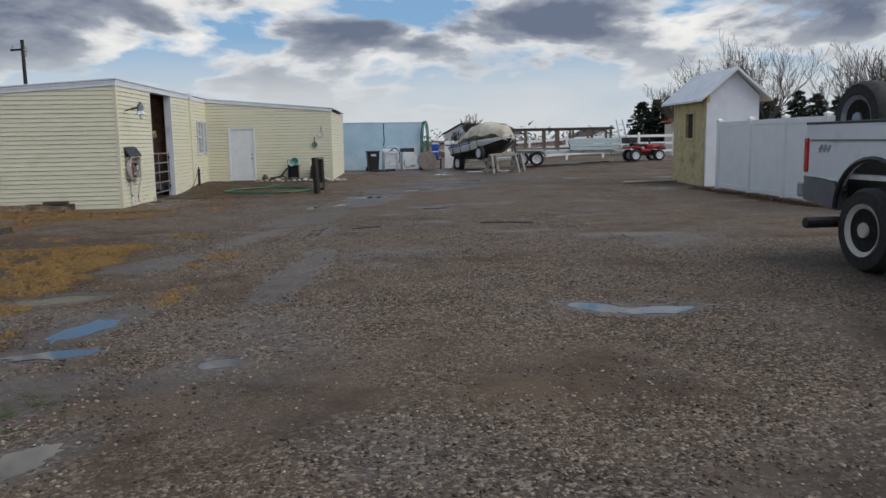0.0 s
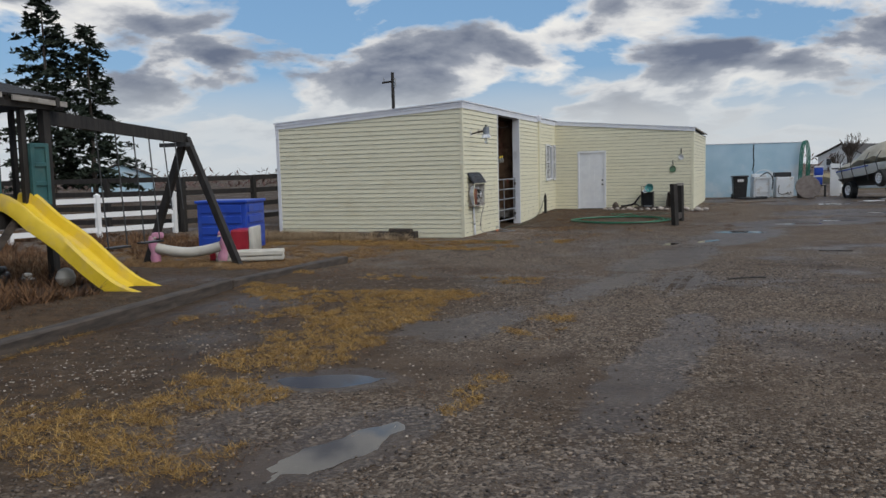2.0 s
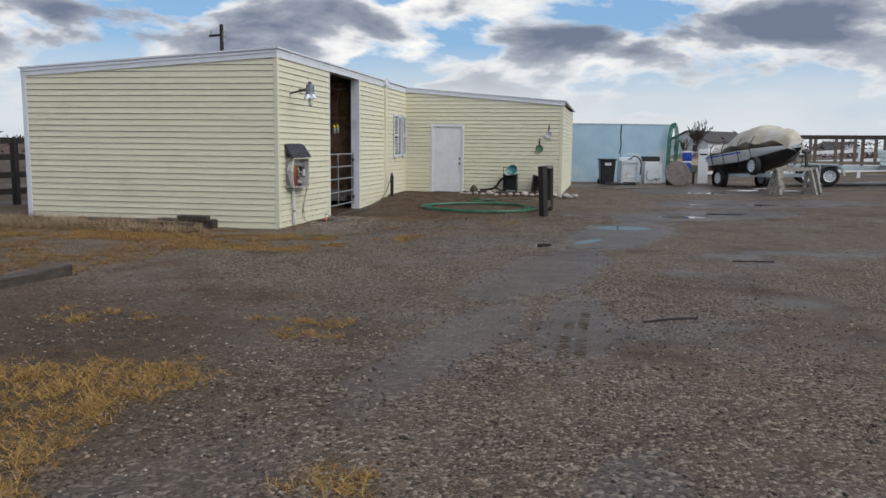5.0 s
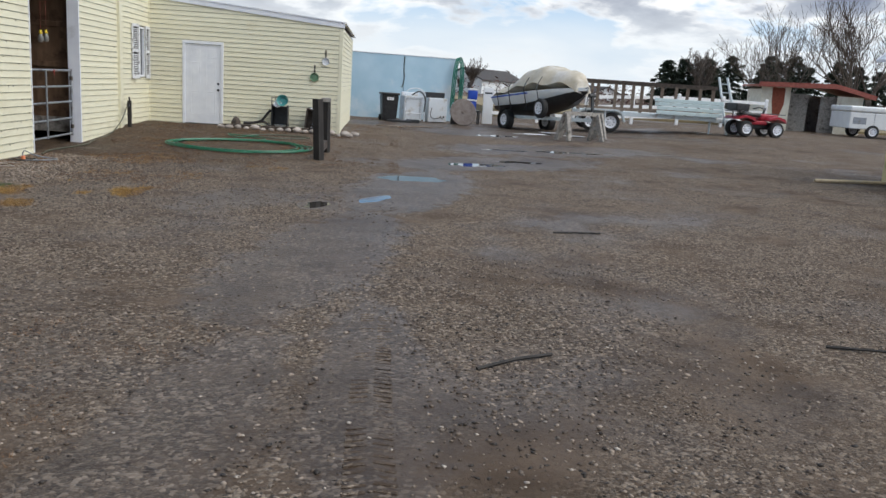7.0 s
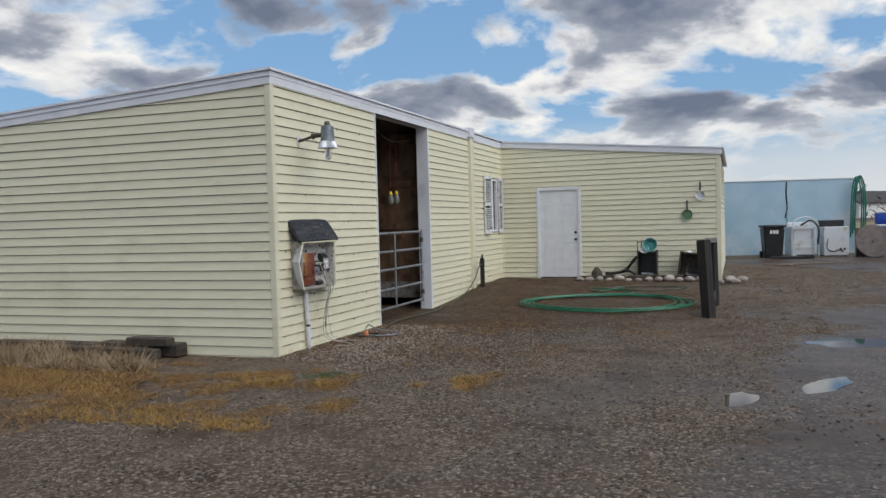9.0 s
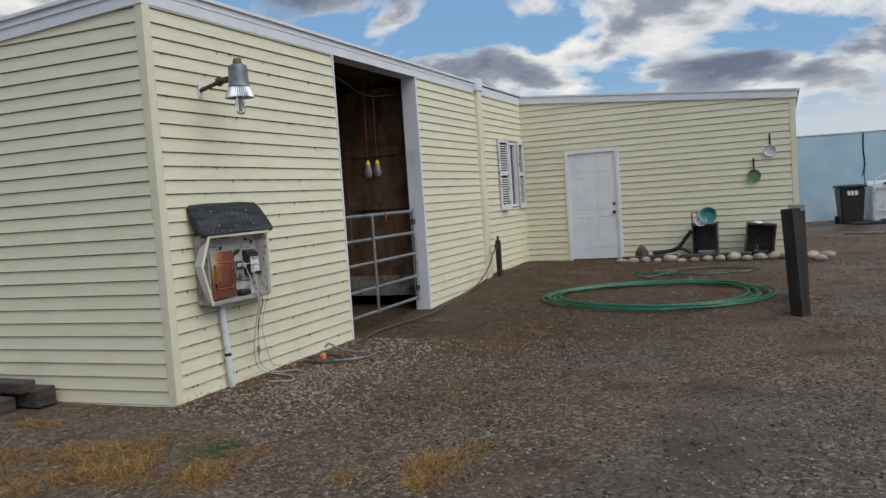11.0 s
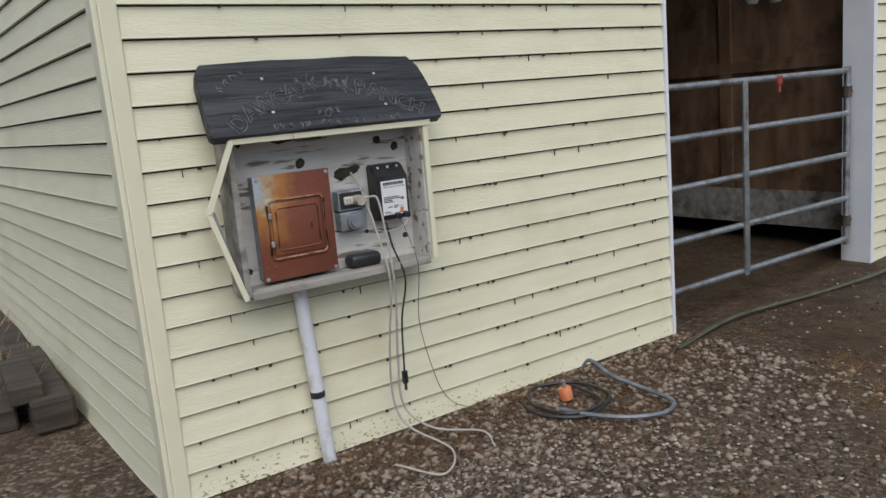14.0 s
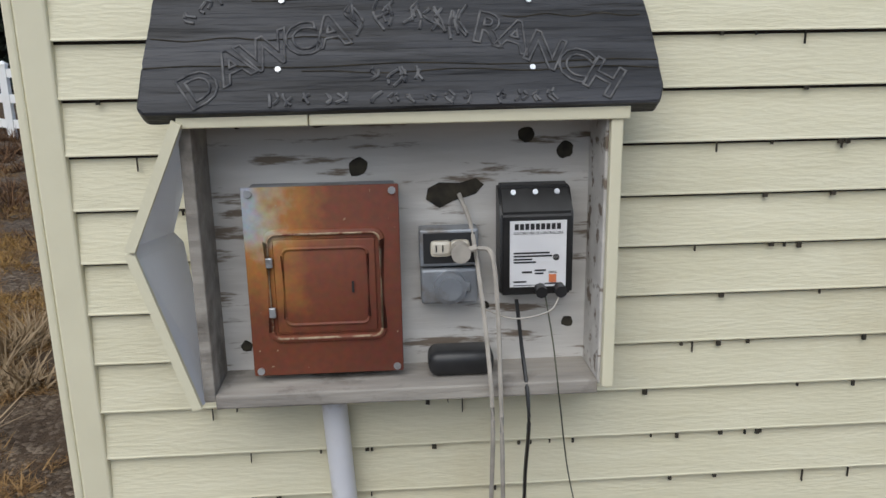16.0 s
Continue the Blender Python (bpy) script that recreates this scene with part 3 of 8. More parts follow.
trim("trim", "trim_cream", "cream vinyl corner post on the barn", corner_post)
trim("trim", "white_metal", "white metal corner strip on the barn", lambda bm: soft_box(bm, (-BARN_W - 0.03, -0.025, -0.05), (-BARN_W + 0.07, 0.0, 3.06), 0.006), SKEW)
trim("trim", "trim_cream", "cream pilaster strip on the barn front", lambda bm: soft_box(bm, (-0.001, 7.545, -0.05), (0.075, 7.755, EAVE - 0.12), 0.006))
trim("trim", "white_metal", "white metal cap over the pilaster", lambda bm: soft_box(bm, (-0.05, 7.5, EAVE - 0.13), (0.095, 7.78, EAVE + 0.075), 0.01))
trim("trim", "trim_cream", "cream inside corner strip", lambda bm: box(bm, (0.0, CROSS_Y - 0.035, 0), (0.035, CROSS_Y, 3.4)))
trim("trim", "trim_cream", "cream corner post on the wing", lambda bm: soft_box(bm, (WING - 0.075, CROSS_Y - 0.022, 0.0), (WING + 0.022, CROSS_Y + 0.09, 2.96), 0.006))


def fascia_front(bm):
    box(bm, (-0.02, -0.03, EAVE - FASCIA), (0.024, 7.5, EAVE - 0.012))
    box(bm, (-0.02, 7.78, EAVE - FASCIA), (0.024, CROSS_Y, EAVE - 0.03))
    box(bm, (-0.02, -0.03, EAVE - 0.07), (0.03, 7.5, EAVE - 0.055))


trim("trim", "white_metal", "white metal fascia along the barn roof", fascia_front)


def fascia_gable(bm):
    plate(bm, [(-BARN_W - 0.03, barn_top(-BARN_W) - FASCIA), (0.024, EAVE - FASCIA), (0.024, EAVE - 0.012), (-BARN_W - 0.03, barn_top(-BARN_W) - 0.012)], 0.05, Matrix.Translation((0, -0.032, 0)))
    plate(bm, [(-BARN_W - 0.03, barn_top(-BARN_W) - 0.075), (0.03, EAVE - 0.075), (0.03, EAVE - 0.055), (-BARN_W - 0.03, barn_top(-BARN_W) - 0.055)], 0.02, Matrix.Translation((0, -0.045, 0)))


trim("trim", "white_metal", "white metal rake board on the barn end", fascia_gable, SKEW)
trim("trim", "white_metal", "white metal rake board on the wing", lambda bm: plate(bm, [(0.03, wing_top(0) - 0.1), (WING + 0.06, wing_top(WING + 0.06) - 0.1), (WING + 0.06, wing_top(WING + 0.06) + 0.02), (0.03, wing_top(0) + 0.02)], 0.05, Matrix.Translation((0, CROSS_Y - 0.045, 0))))


def door_lining(bm):
    box(bm, (-0.2, DOOR_B - 0.02, -0.05), (0.024, DOOR_B - 0.001, DOOR_TOP))
    box(bm, (0.0, DOOR_B - 0.001, -0.05), (0.0235, DOOR_B + 0.03, DOOR_TOP + 0.018))
    box(bm, (-0.2, DOOR_A + 0.011, DOOR_TOP), (0.022, DOOR_B - 0.001, DOOR_TOP + 0.018))


trim("trim", "white_metal", "white metal lining of the barn doorway", door_lining)
trim("trim", "white_metal", "thin white edge channel beside the doorway", lambda bm: box(bm, (-0.02, DOOR_A - 0.012, -0.03), (0.026, DOOR_A + 0.01, DOOR_TOP + 0.0)))


def sloped(name, mat, x0, x1, f, y0, y1, thick, lift=0.0):
    bm = bmesh.new()
    plate(bm, [(x0, f(x0) - thick + lift), (x1, f(x1) - thick + lift), (x1, f(x1) + lift), (x0, f(x0) + lift)], y1 - y0, Matrix.Translation((0, y0, 0)))
    return part(name, bm, mat)


main_roof = sloped("roof", "white_metal", -BARN_W - 0.06, 0.05, barn_top, -0.06, DEEP + 0.2, 0.03, 0.02)
for v in main_roof.data.vertices:
    if v.co.y < 0 and v.co.x < -1:
        v.co.y -= 0.21
tagged(main_roof, "low-pitched white metal barn roof", "roof", kind="structure")
tagged(sloped("roof", "white_metal", 0.06, WING + 0.1, wing_top, CROSS_Y - 0.06, DEEP + 0.2, 0.03, 0.055), "low-pitched white metal wing roof", "roof", kind="structure")
# the ceiling carries the same shade-darkened board colour
tagged(sloped("ceiling", "shade_board", -BARN_W + 0.16, -0.2, barn_top, 0.16, DEEP - 0.02, 0.05, -0.09), "board underside of the barn roof, coloured shade-dark", "ceiling", kind="structure")


# ---- things on and by the barn ----
def wall_a(y, z=0.0):
    """A pose on the barn front: x along the wall, -y out of it."""
    return pose(0, y, z, 0, 0, 90)


def build_power_box():
    t = thing("power_box", wall_a(0.784, 0.806), "open peeling white plywood power box mounted on cream siding", "electrical box")
    quick("back_panel", "peeling", t, lambda bm: box(bm, (-0.43, -0.034, 0.0), (0.43, -0.021, 0.6)), "peeling white plywood back")
    quick("side_board", "grey_wood", t, lambda bm: soft_box(bm, (-0.445, -0.165, -0.005), (-0.42, -0.021, 0.6), 0.003), "weathered grey board")
    quick("side_board", "peeling", t, lambda bm: soft_box(bm, (0.40, -0.165, 0.0), (0.424, -0.021, 0.6), 0.003))
    quick("shelf", "grey_wood", t, lambda bm: soft_box(bm, (-0.42, -0.17, -0.02), (0.40, -0.021, 0.012), 0.004), "weathered grey shelf board")
    quick("top_board", "grey_wood", t, lambda bm: box(bm, (-0.42, -0.16, 0.585), (0.40, -0.021, 0.605)))
    quick("front_trim", "trim_cream", t, lambda bm: (soft_box(bm, (-0.44, -0.19, 0.575), (-0.19, -0.165, 0.603), 0.003), soft_box(bm, (-0.188, -0.19, 0.575), (0.442, -0.166, 0.602), 0.003)), "cream metal trim strip")
    quick("side_trim", "trim_cream", t, lambda bm: soft_box(bm, (0.405, -0.185, 0.0), (0.43, -0.166, 0.576), 0.003), "cream metal trim strip")

    def ribbon(bm, inside):
        outer = [(-0.437, 0.588), (-0.553, 0.345), (-0.541, 0.322), (-0.452, -0.005)]
        off = 0.0 if not inside else 0.003
        near, far = [], []
        for i, (x, z) in enumerate(outer):
            dy = (0.085, 0.13, 0.135, 0.075)[i]
            near.append(bm.verts.new((x + off, -0.19, z)))
            far.append(bm.verts.new((x + off + (0.02, 0.05, 0.055, 0.02)[i], -0.19 + dy, z)))
        for i in range(3):
            bm.faces.new((near[i], near[i + 1], far[i + 1], far[i]))
        r = bmesh.ops.solidify(bm, geom=bm.faces[:], thickness=0.002)

    flap = quick("bent_flap", "white_metal", t, lambda bm: ribbon(bm, True), "bent grey sheet-metal side flap")
    quick("flap_edge", "trim_cream", flap, lambda bm: [beam(bm, (a[0], -0.192, a[1]), (b[0], -0.192, b[1]), 0.012, 0.02) for a, b in (((-0.437, 0.588), (-0.553, 0.335)), ((-0.553, 0.335), (-0.452, -0.005)))], "cream folded edge")

    def loop(x0, x1, z0, z1, y, r):
        """A rounded bead that runs round a rectangle."""
        pts = []
        for cx, cz, q in ((x1 - r, z1 - r, 0), (x0 + r, z1 - r, 1), (x0 + r, z0 + r, 2), (x1 - r, z0 + r, 3)):
            for i in range(5):
                w = math.pi / 2 * (q + i / 4)
                pts.append((cx + r * math.cos(w), y, cz + r * math.sin(w)))
        return pts + pts[:2]

    panel = quick("breaker_panel", "grey_box", t, lambda bm: soft_box(bm, (-0.335, -0.106, 0.035), (-0.028, -0.034, 0.44), 0.004), "grey steel breaker panel body")
    cover = quick("panel_cover", "rust", panel, lambda bm: soft_box(bm, (-0.345, -0.112, 0.028), (-0.02, -0.106, 0.445), 0.003), "rusted red-brown steel panel cover", True)
    quick("door_bead", "rust", cover, lambda bm: hose(bm, loop(-0.3, -0.06, 0.112, 0.348, -0.112, 0.018), 0.0075, 8), "rounded rusty bead round the panel door", True)
    quick("worn_bead", "worn_edge", cover, lambda bm: hose(bm, loop(-0.2975, -0.0625, 0.1145, 0.3455, -0.1172, 0.018), 0.0032, 6), "pale worn line on the bead", True)
    quick("cover_door", "rust", cover, lambda bm: soft_box(bm, (-0.287, -0.117, 0.126), (-0.073, -0.111, 0.334), 0.005), "", True)
    quick("door_ridge", "rust", cover, lambda bm: hose(bm, loop(-0.268, -0.09, 0.146, 0.314, -0.117, 0.014), 0.004, 6), "", True)
    chips = random.Random(31)
    for k in range(26):
        cx, cz = chips.uniform(-0.335, -0.03), chips.uniform(0.04, 0.435)
        w, h = chips.uniform(0.001, 0.005), chips.uniform(0.001, 0.006)
        if -0.305 < cx < -0.055 and 0.105 < cz < 0.355:
            continue
        quick("paint_chip", "worn_edge", cover, lambda bm: plate(bm, [(cx, cz), (cx + w, cz + h * 0.2), (cx + w * 1.2, cz + h), (cx + w * 0.3, cz + h * 0.8)], 0.0006, Matrix.Translation((0, -0.1126, 0))))
    for x, z in ((-0.33, 0.432), (-0.034, 0.432), (-0.33, 0.04), (-0.034, 0.04)):
        quick("screw", "alu", panel, lambda bm: rod(bm, (x, -0.116, z), (x, -0.11, z), 0.008, 12))
    for z in (0.165, 0.275):
        quick("hinge", "alu", panel, lambda bm: soft_box(bm, (-0.302, -0.125, z), (-0.288, -0.117, z + 0.022), 0.002))
    quick("latch_slot", "ink", panel, lambda bm: box(bm, (-0.125, -0.1205, 0.215), (-0.12, -0.119, 0.24)))

    outlet = quick("outlet_box", "grey_box", t, lambda bm: (soft_box(bm, (0.022, -0.085, 0.255), (0.15, -0.034, 0.338), 0.005), soft_box(bm, (0.024, -0.088, 0.17), (0.148, -0.034, 0.25), 0.006)), "grey weatherproof outlet box")
    quick("socket_recess", "ink", outlet, lambda bm: box(bm, (0.03, -0.0865, 0.263), (0.142, -0.085, 0.33)))
    quick("socket", "ivory", outlet, lambda bm: (soft_box(bm, (0.045, -0.097, 0.28), (0.09, -0.086, 0.315), 0.008), soft_box(bm, (0.088, -0.097, 0.278), (0.13, -0.086, 0.316), 0.008)), "ivory duplex socket")
    quick("socket_slot", "ink", outlet, lambda bm: [box(bm, (x, -0.0985, 0.292), (x + 0.003, -0.0965, 0.306)) for x in (0.056, 0.07)])
    quick("plug", "cord", outlet, lambda bm: (rod(bm, (0.108, -0.13, 0.294), (0.108, -0.096, 0.294), 0.021, 16), rod(bm, (0.108, -0.12, 0.296), (0.142, -0.118, 0.304), 0.007, 8)), "beige plug", True)
    quick("round_cover", "grey_box", outlet, lambda bm: (rod(bm, (0.086, -0.104, 0.21), (0.086, -0.088, 0.21), 0.036, 20), rod(bm, (0.086, -0.112, 0.21), (0.086, -0.1, 0.21), 0.026, 20), soft_box(bm, (0.115, -0.1, 0.2), (0.13, -0.088, 0.222), 0.003)), "grey round spring cover", True)

    def shell(bm):
        plate(bm, [(-0.02, 0), (-0.095, 0.004), (-0.1, 0.012), (-0.098, 0.185), (-0.055, 0.238), (-0.02, 0.243)], 0.158, Matrix(((0, 1, 0, 0.194), (1, 0, 0, -0.034 + 0.02), (0, 0, 1, 0.187), (0, 0, 0, 1))))
        bmesh.ops.bevel(bm, geom=bm.edges[:], offset=0.006, segments=2, affect="EDGES")

    charger = quick("fence_controller", "black", t, shell, "black plastic electric fence controller", True)
    y = -0.1165
    lab = quick("paper_label", "label", charger, lambda bm: box(bm, (0.214, y, 0.212), (0.336, y + 0.003, 0.358)), "white printed label with black and orange marks")
    ink = []
    for x0, x1, z, h in ((0.222, 0.3, 0.286, 0.0035), (0.222, 0.305, 0.279, 0.0035), (0.222, 0.262, 0.272, 0.0035), (0.222, 0.27, 0.2655, 0.0035), (0.24, 0.262, 0.243, 0.004), (0.268, 0.292, 0.247, 0.0035), (0.268, 0.287, 0.24, 0.0035), (0.222, 0.25, 0.222, 0.0035), (0.29, 0.328, 0.217, 0.003), (0.222, 0.29, 0.215, 0.0015)):
        ink.append(((x0, y - 0.0008, z), (x1, y, z + h)))
    quick("print_bar", "ink", lab, lambda bm: [box(bm, a, b) for a, b in ink])
    quick("brand_mark", "ink", lab, lambda bm: [box(bm, (0.224 + i * 0.0113, y - 0.0008, 0.339), (0.2325 + i * 0.0113, y, 0.352)) for i in range(9)])
    quick("orange_mark", "orange", lab, lambda bm: box(bm, (0.299, y - 0.001, 0.221), (0.315, y, 0.239)))
    quick("approval_ring", "ink", lab, lambda bm: lathe(bm, [(0.0055, 0), (0.007, 0), (0.007, 0.001), (0.0055, 0.001), (0.0055, 0)], 18, Matrix.Translation((0.314, y, 0.277)) @ pose(0, 0, 0, 90)))
    write("ELECTRIC FENCE CONTROLLERS", "ink", lab, 0.0072, Matrix.Translation((0.275, y - 0.0006, 0.329)) @ pose(0, 0, 0, 90))
    write("FENCE", "ink", lab, 0.006, Matrix.Translation((0.307, y - 0.0006, 0.242)) @ pose(0, 0, 0, 90))
    for x in (0.225, 0.273, 0.32):
        quick("screw", "alu", charger, lambda bm: rod(bm, (x, -0.085, 0.415), (x, -0.074, 0.41), 0.006, 10))
    for x in (0.28, 0.322):
        quick("terminal", "black", charger, lambda bm: rod(bm, (x, -0.14, 0.205), (x, -0.115, 0.207), 0.013, 12))

    def lump(bm):
        soft_box(bm, (0.035, -0.13, 0.013), (0.18, -0.05, 0.07), 0.02, None, 3)

    quick("black_tray", "black", t, lump, "glossy black plastic tray", True)
    rnd = random.Random(4)
    # flat dark plates on the panel, painting the shade inside holes
    for x, z, r in ((0.262, 0.532, 0.019), (0.346, 0.497, 0.019), (-0.355, 0.57, 0.012), (-0.372, 0.07, 0.014), (0.36, 0.1, 0.014), (0.17, 0.147, 0.01), (-0.105, 0.47, 0.022)):
        def knot(bm):
            pts = []
            for i in range(14):
                q = r * rnd.uniform(0.82, 1.1)
                pts.append((x + q * math.cos(i * math.tau / 14), z + q * math.sin(i * math.tau / 14)))
            plate(bm, pts, 0.0015, Matrix.Translation((0, -0.0357, 0)))
        quick("hole", "dirt_and_hole_shade", t, knot)
    # another dark plate, painted for the shade in a torn hole
    quick("torn_gap", "dirt_and_hole_shade", t, lambda bm: plate(bm, [(0.04, 0.395), (0.07, 0.375), (0.1, 0.39), (0.15, 0.405), (0.168, 0.425), (0.15, 0.44), (0.115, 0.43), (0.07, 0.432), (0.045, 0.42)], 0.0015, Matrix.Translation((0, -0.0358, 0))), "dark hole torn in the plywood")
    quick("peeled_patch", "timber", t, lambda bm: plate(bm, [(-0.24, 0.586), (-0.225, 0.57), (-0.19, 0.556), (-0.13, 0.565), (-0.08, 0.575), (-0.06, 0.588)], 0.001, Matrix.Translation((0, -0.0356, 0))))

    # the charred sign board that shelters it, leaning out
    lean = Matrix.Translation((0.0, -0.205, 0.605)) @ pose(0, 0, 0, -33)
    sign = new("sign_board")
    sign.matrix_world = t.matrix_world @ lean
    tagged(sign, "charred black carved ranch sign board over the power box", "sign")
    outline = [(-0.495, 0.0), (-0.508, 0.012), (-0.505, 0.1), (-0.499, 0.108), (-0.494, 0.25), (-0.48, 0.3), (-0.462, 0.325), (-0.2, 0.333), (0.0, 0.33), (0.2, 0.335), (0.455, 0.325), (0.49, 0.27), (0.497, 0.2), (0.504, 0.1), (0.508, 0.04), (0.496, 0.005)]

    def board(bm):
        plate(bm, outline, 0.045)
        bmesh.ops.bevel(bm, geom=[e for e in bm.edges], offset=0.004, segments=1, affect="EDGES")

    quick("board", "charred", sign, board)

    # carved marks too worn to read
    strokes = random.Random(8)

    def mark(x, z, w, h, tilt, n):
        def cut(bm):
            m = Matrix.Translation((x, 0, z)) @ Matrix.Rotation(tilt, 4, "Y")
            for k in range(n):
                a = m @ Vector((strokes.uniform(-0.5, 0.5) * w, -0.0012, strokes.uniform(-0.5, -0.1) * h))
                b = m @ Vector((strokes.uniform(-0.5, 0.5) * w, -0.0012, strokes.uniform(0.1, 0.5) * h))
                mid = (a + b) / 2 + m.to_3x3() @ Vector((strokes.uniform(-0.4, 0.4) * w, 0, 0))
                hose(bm, spline([a, mid, b], 4), 0.0034, 5)
        quick("carved_mark", "carving", sign, cut)

    # the letters that can still be read, cut as outlines along an arc
    for letter, x, z, tilt in (("D", -0.394, 0.056, -0.55), ("A", -0.333, 0.104, -0.5), ("W", -0.27, 0.132, -0.42), ("C", -0.2, 0.16, -0.3), ("A", -0.144, 0.178, -0.2), ("R", 0.17, 0.178, 0.26), ("A", 0.222, 0.16, 0.36), ("N", 0.28, 0.126, 0.46), ("C", 0.338, 0.094, 0.52), ("H", 0.392, 0.062, 0.58)):
        carve(letter, sign, 0.098, Matrix.Translation((x, -0.0008, z)) @ Matrix.Rotation(tilt, 4, "Y") @ Matrix.Translation((0, 0, -0.036)) @ pose(0, 0, 0, 90))
    for i in range(5):
        mark(-0.085 + i * 0.05, 0.215 - 0.004 * (i - 1.5) ** 2, 0.045, 0.085, 0.05 * (i - 2), 4)
    for k, (z, x0, x1) in enumerate(((0.098, -0.5, 0.5), (0.083, -0.2, 0.5), (0.16, -0.49, -0.1), (0.205, 0.2, 0.48), (0.25, -0.3, 0.3), (0.278, -0.47, 0.45))):
        quick("wood_crack", "dirt_and_hole_shade", sign, lambda bm: hose(bm, [(x0 + (x1 - x0) * i / 12, -0.0004, z + 0.004 * math.sin(i * 1.3 + k)) for i in range(13)], 0.0016, 4))
    for dx, h in ((-0.05, 0.03), (-0.03, 0.05), (0.0, 0.055), (0.03, 0.04)):
        mark(dx, 0.075, 0.03, h, 0.2, 2)
    for i in range(4):
        mark(-0.42 + i * 0.032, 0.21 + i * 0.022, 0.028, 0.035, -0.5, 2)
    for i in range(17):
        if i not in (5, 12):
            mark(-0.26 + i * 0.034, 0.024, 0.024, 0.03 + 0.012 * (i in (0, 6, 13)), 0.1, 2)
    for x, z in ((-0.245, 0.09), (0.25, 0.085), (-0.24, 0.245), (0.255, 0.24)):
        quick("screw", "alu", sign, lambda bm: rod(bm, (x, -0.004, z), (x, 0.001, z), 0.006, 10))


def carve(letter, parent, size, m):
    """One carved letter, as the two raised lips of its groove."""
    c = bpy.data.curves.new("letter", "FONT")
    c.body, c.size, c.align_x, c.resolution_u = letter, size, "CENTER", 3
    c.fill_mode, c.bevel_depth, c.bevel_resolution, c.offset = "NONE", 0.0026, 1, 0.002
    tmp = bpy.data.objects.new("letter", c)
    me = bpy.data.meshes.new_from_object(tmp)
    bpy.data.objects.remove(tmp)
    me.materials.clear()
    me.materials.append(M["carving"])
    ob = new("carved_letter", me)
    ob.parent = parent
    ob.matrix_local = m
    return ob


def write(text, mat, parent, size, m):
    """Printed words as flat mesh letters, centred; they face -y after being stood up."""
    c = bpy.data.curves.new("words", "FONT")
    c.body, c.size, c.align_x, c.extrude, c.resolution_u = text, size, "CENTER", 0.0003, 2
    tmp = bpy.data.objects.new("words", c)
    me = bpy.data.meshes.new_from_object(tmp)
    bpy.data.objects.remove(tmp)
    me.materials.clear()
    me.materials.append(M[mat])
    ob = new("lettering", me)
    ob.parent = parent
    ob.matrix_local = m
    return ob


build_power_box()


def cable(name, mat, pts, r, label, steps=8, dy=0.0):
    pts = [(x, y + dy, z) for x, y, z in pts]
    bm = bmesh.new()
    hose(bm, spline(pts, steps), r)
    return tagged(part(name, bm, mat, smooth=True), label, "cable")


cable("extension_cord", "cord", [(0.12, 0.975, 1.11), (0.15, 1.0, 1.1), (0.17, 1.01, 0.98), (0.2, 1.015, 0.72), (0.14, 1.03, 0.4), (0.12, 1.05, 0.16), (0.2, 1.15, 0.05), (0.35, 1.3, 0.035), (0.5, 1.25, 0.03)], 0.005, "dirty beige extension cord hanging from the power box", 8, -0.045)
cable("extension_cord", "cord", [(0.05, 0.94, 1.215), (0.08, 0.965, 1.14), (0.15, 0.985, 0.95), (0.2, 0.995, 0.75), (0.13, 1.0, 0.45), (0.1, 1.01, 0.2), (0.16, 1.04, 0.08), (0.4, 1.1, 0.03), (0.55, 0.95, 0.025), (0.35, 0.85, 0.03)], 0.005, "dirty beige extension cord hanging from the power box", 8, -0.045)
cable("black_cable", "black", [(0.1, 1.06, 0.985), (0.12, 1.07, 0.88), (0.19, 1.075, 0.75), (0.12, 1.08, 0.55), (0.09, 1.085, 0.31)], 0.0045, "black power cord hanging from the fence controller", 8, -0.045)
quick("plug", "black", bpy.data.objects["black_cable"], lambda bm: (soft_box(bm, (0.08, 1.028, 0.25), (0.1, 1.052, 0.31), 0.005), rod(bm, (0.09, 1.04, 0.22), (0.09, 1.04, 0.25), 0.007, 8)), "black plug")
cable("fence_wire", "olive_hose", [(0.12, 1.12, 1.0), (0.17, 1.13, 0.9), (0.2, 1.14, 0.78), (0.07, 1.2, 0.5), (0.05, 1.28, 0.2), (0.04, 1.36, 0.07), (0.1, 1.4, 0.05)], 0.0018, "thin wire hanging along the siding", 8, -0.045)
cable("fence_wire", "cord", [(0.13, 1.15, 1.0), (0.16, 1.12, 0.975), (0.14, 1.05, 0.955), (0.1, 0.99, 0.965)], 0.002, "thin pale wire clipped to the fence controller", 6, -0.045)

pipe = thing("conduit_pipe", pose(0.055, 0.61, 0.0), "white plastic conduit pipe below the power box", "pipe")
quick("pipe", "pvc", pipe, lambda bm: rod(bm, (0.015, 0.035, -0.03), (0, -0.01, 0.785), 0.029, 16), smooth=True)
quick("tape_band", "ink", pipe, lambda bm: rod(bm, (0.0087, 0.016, 0.3), (0.0082, 0.0145, 0.327), 0.0305, 16), "black tape band", True)


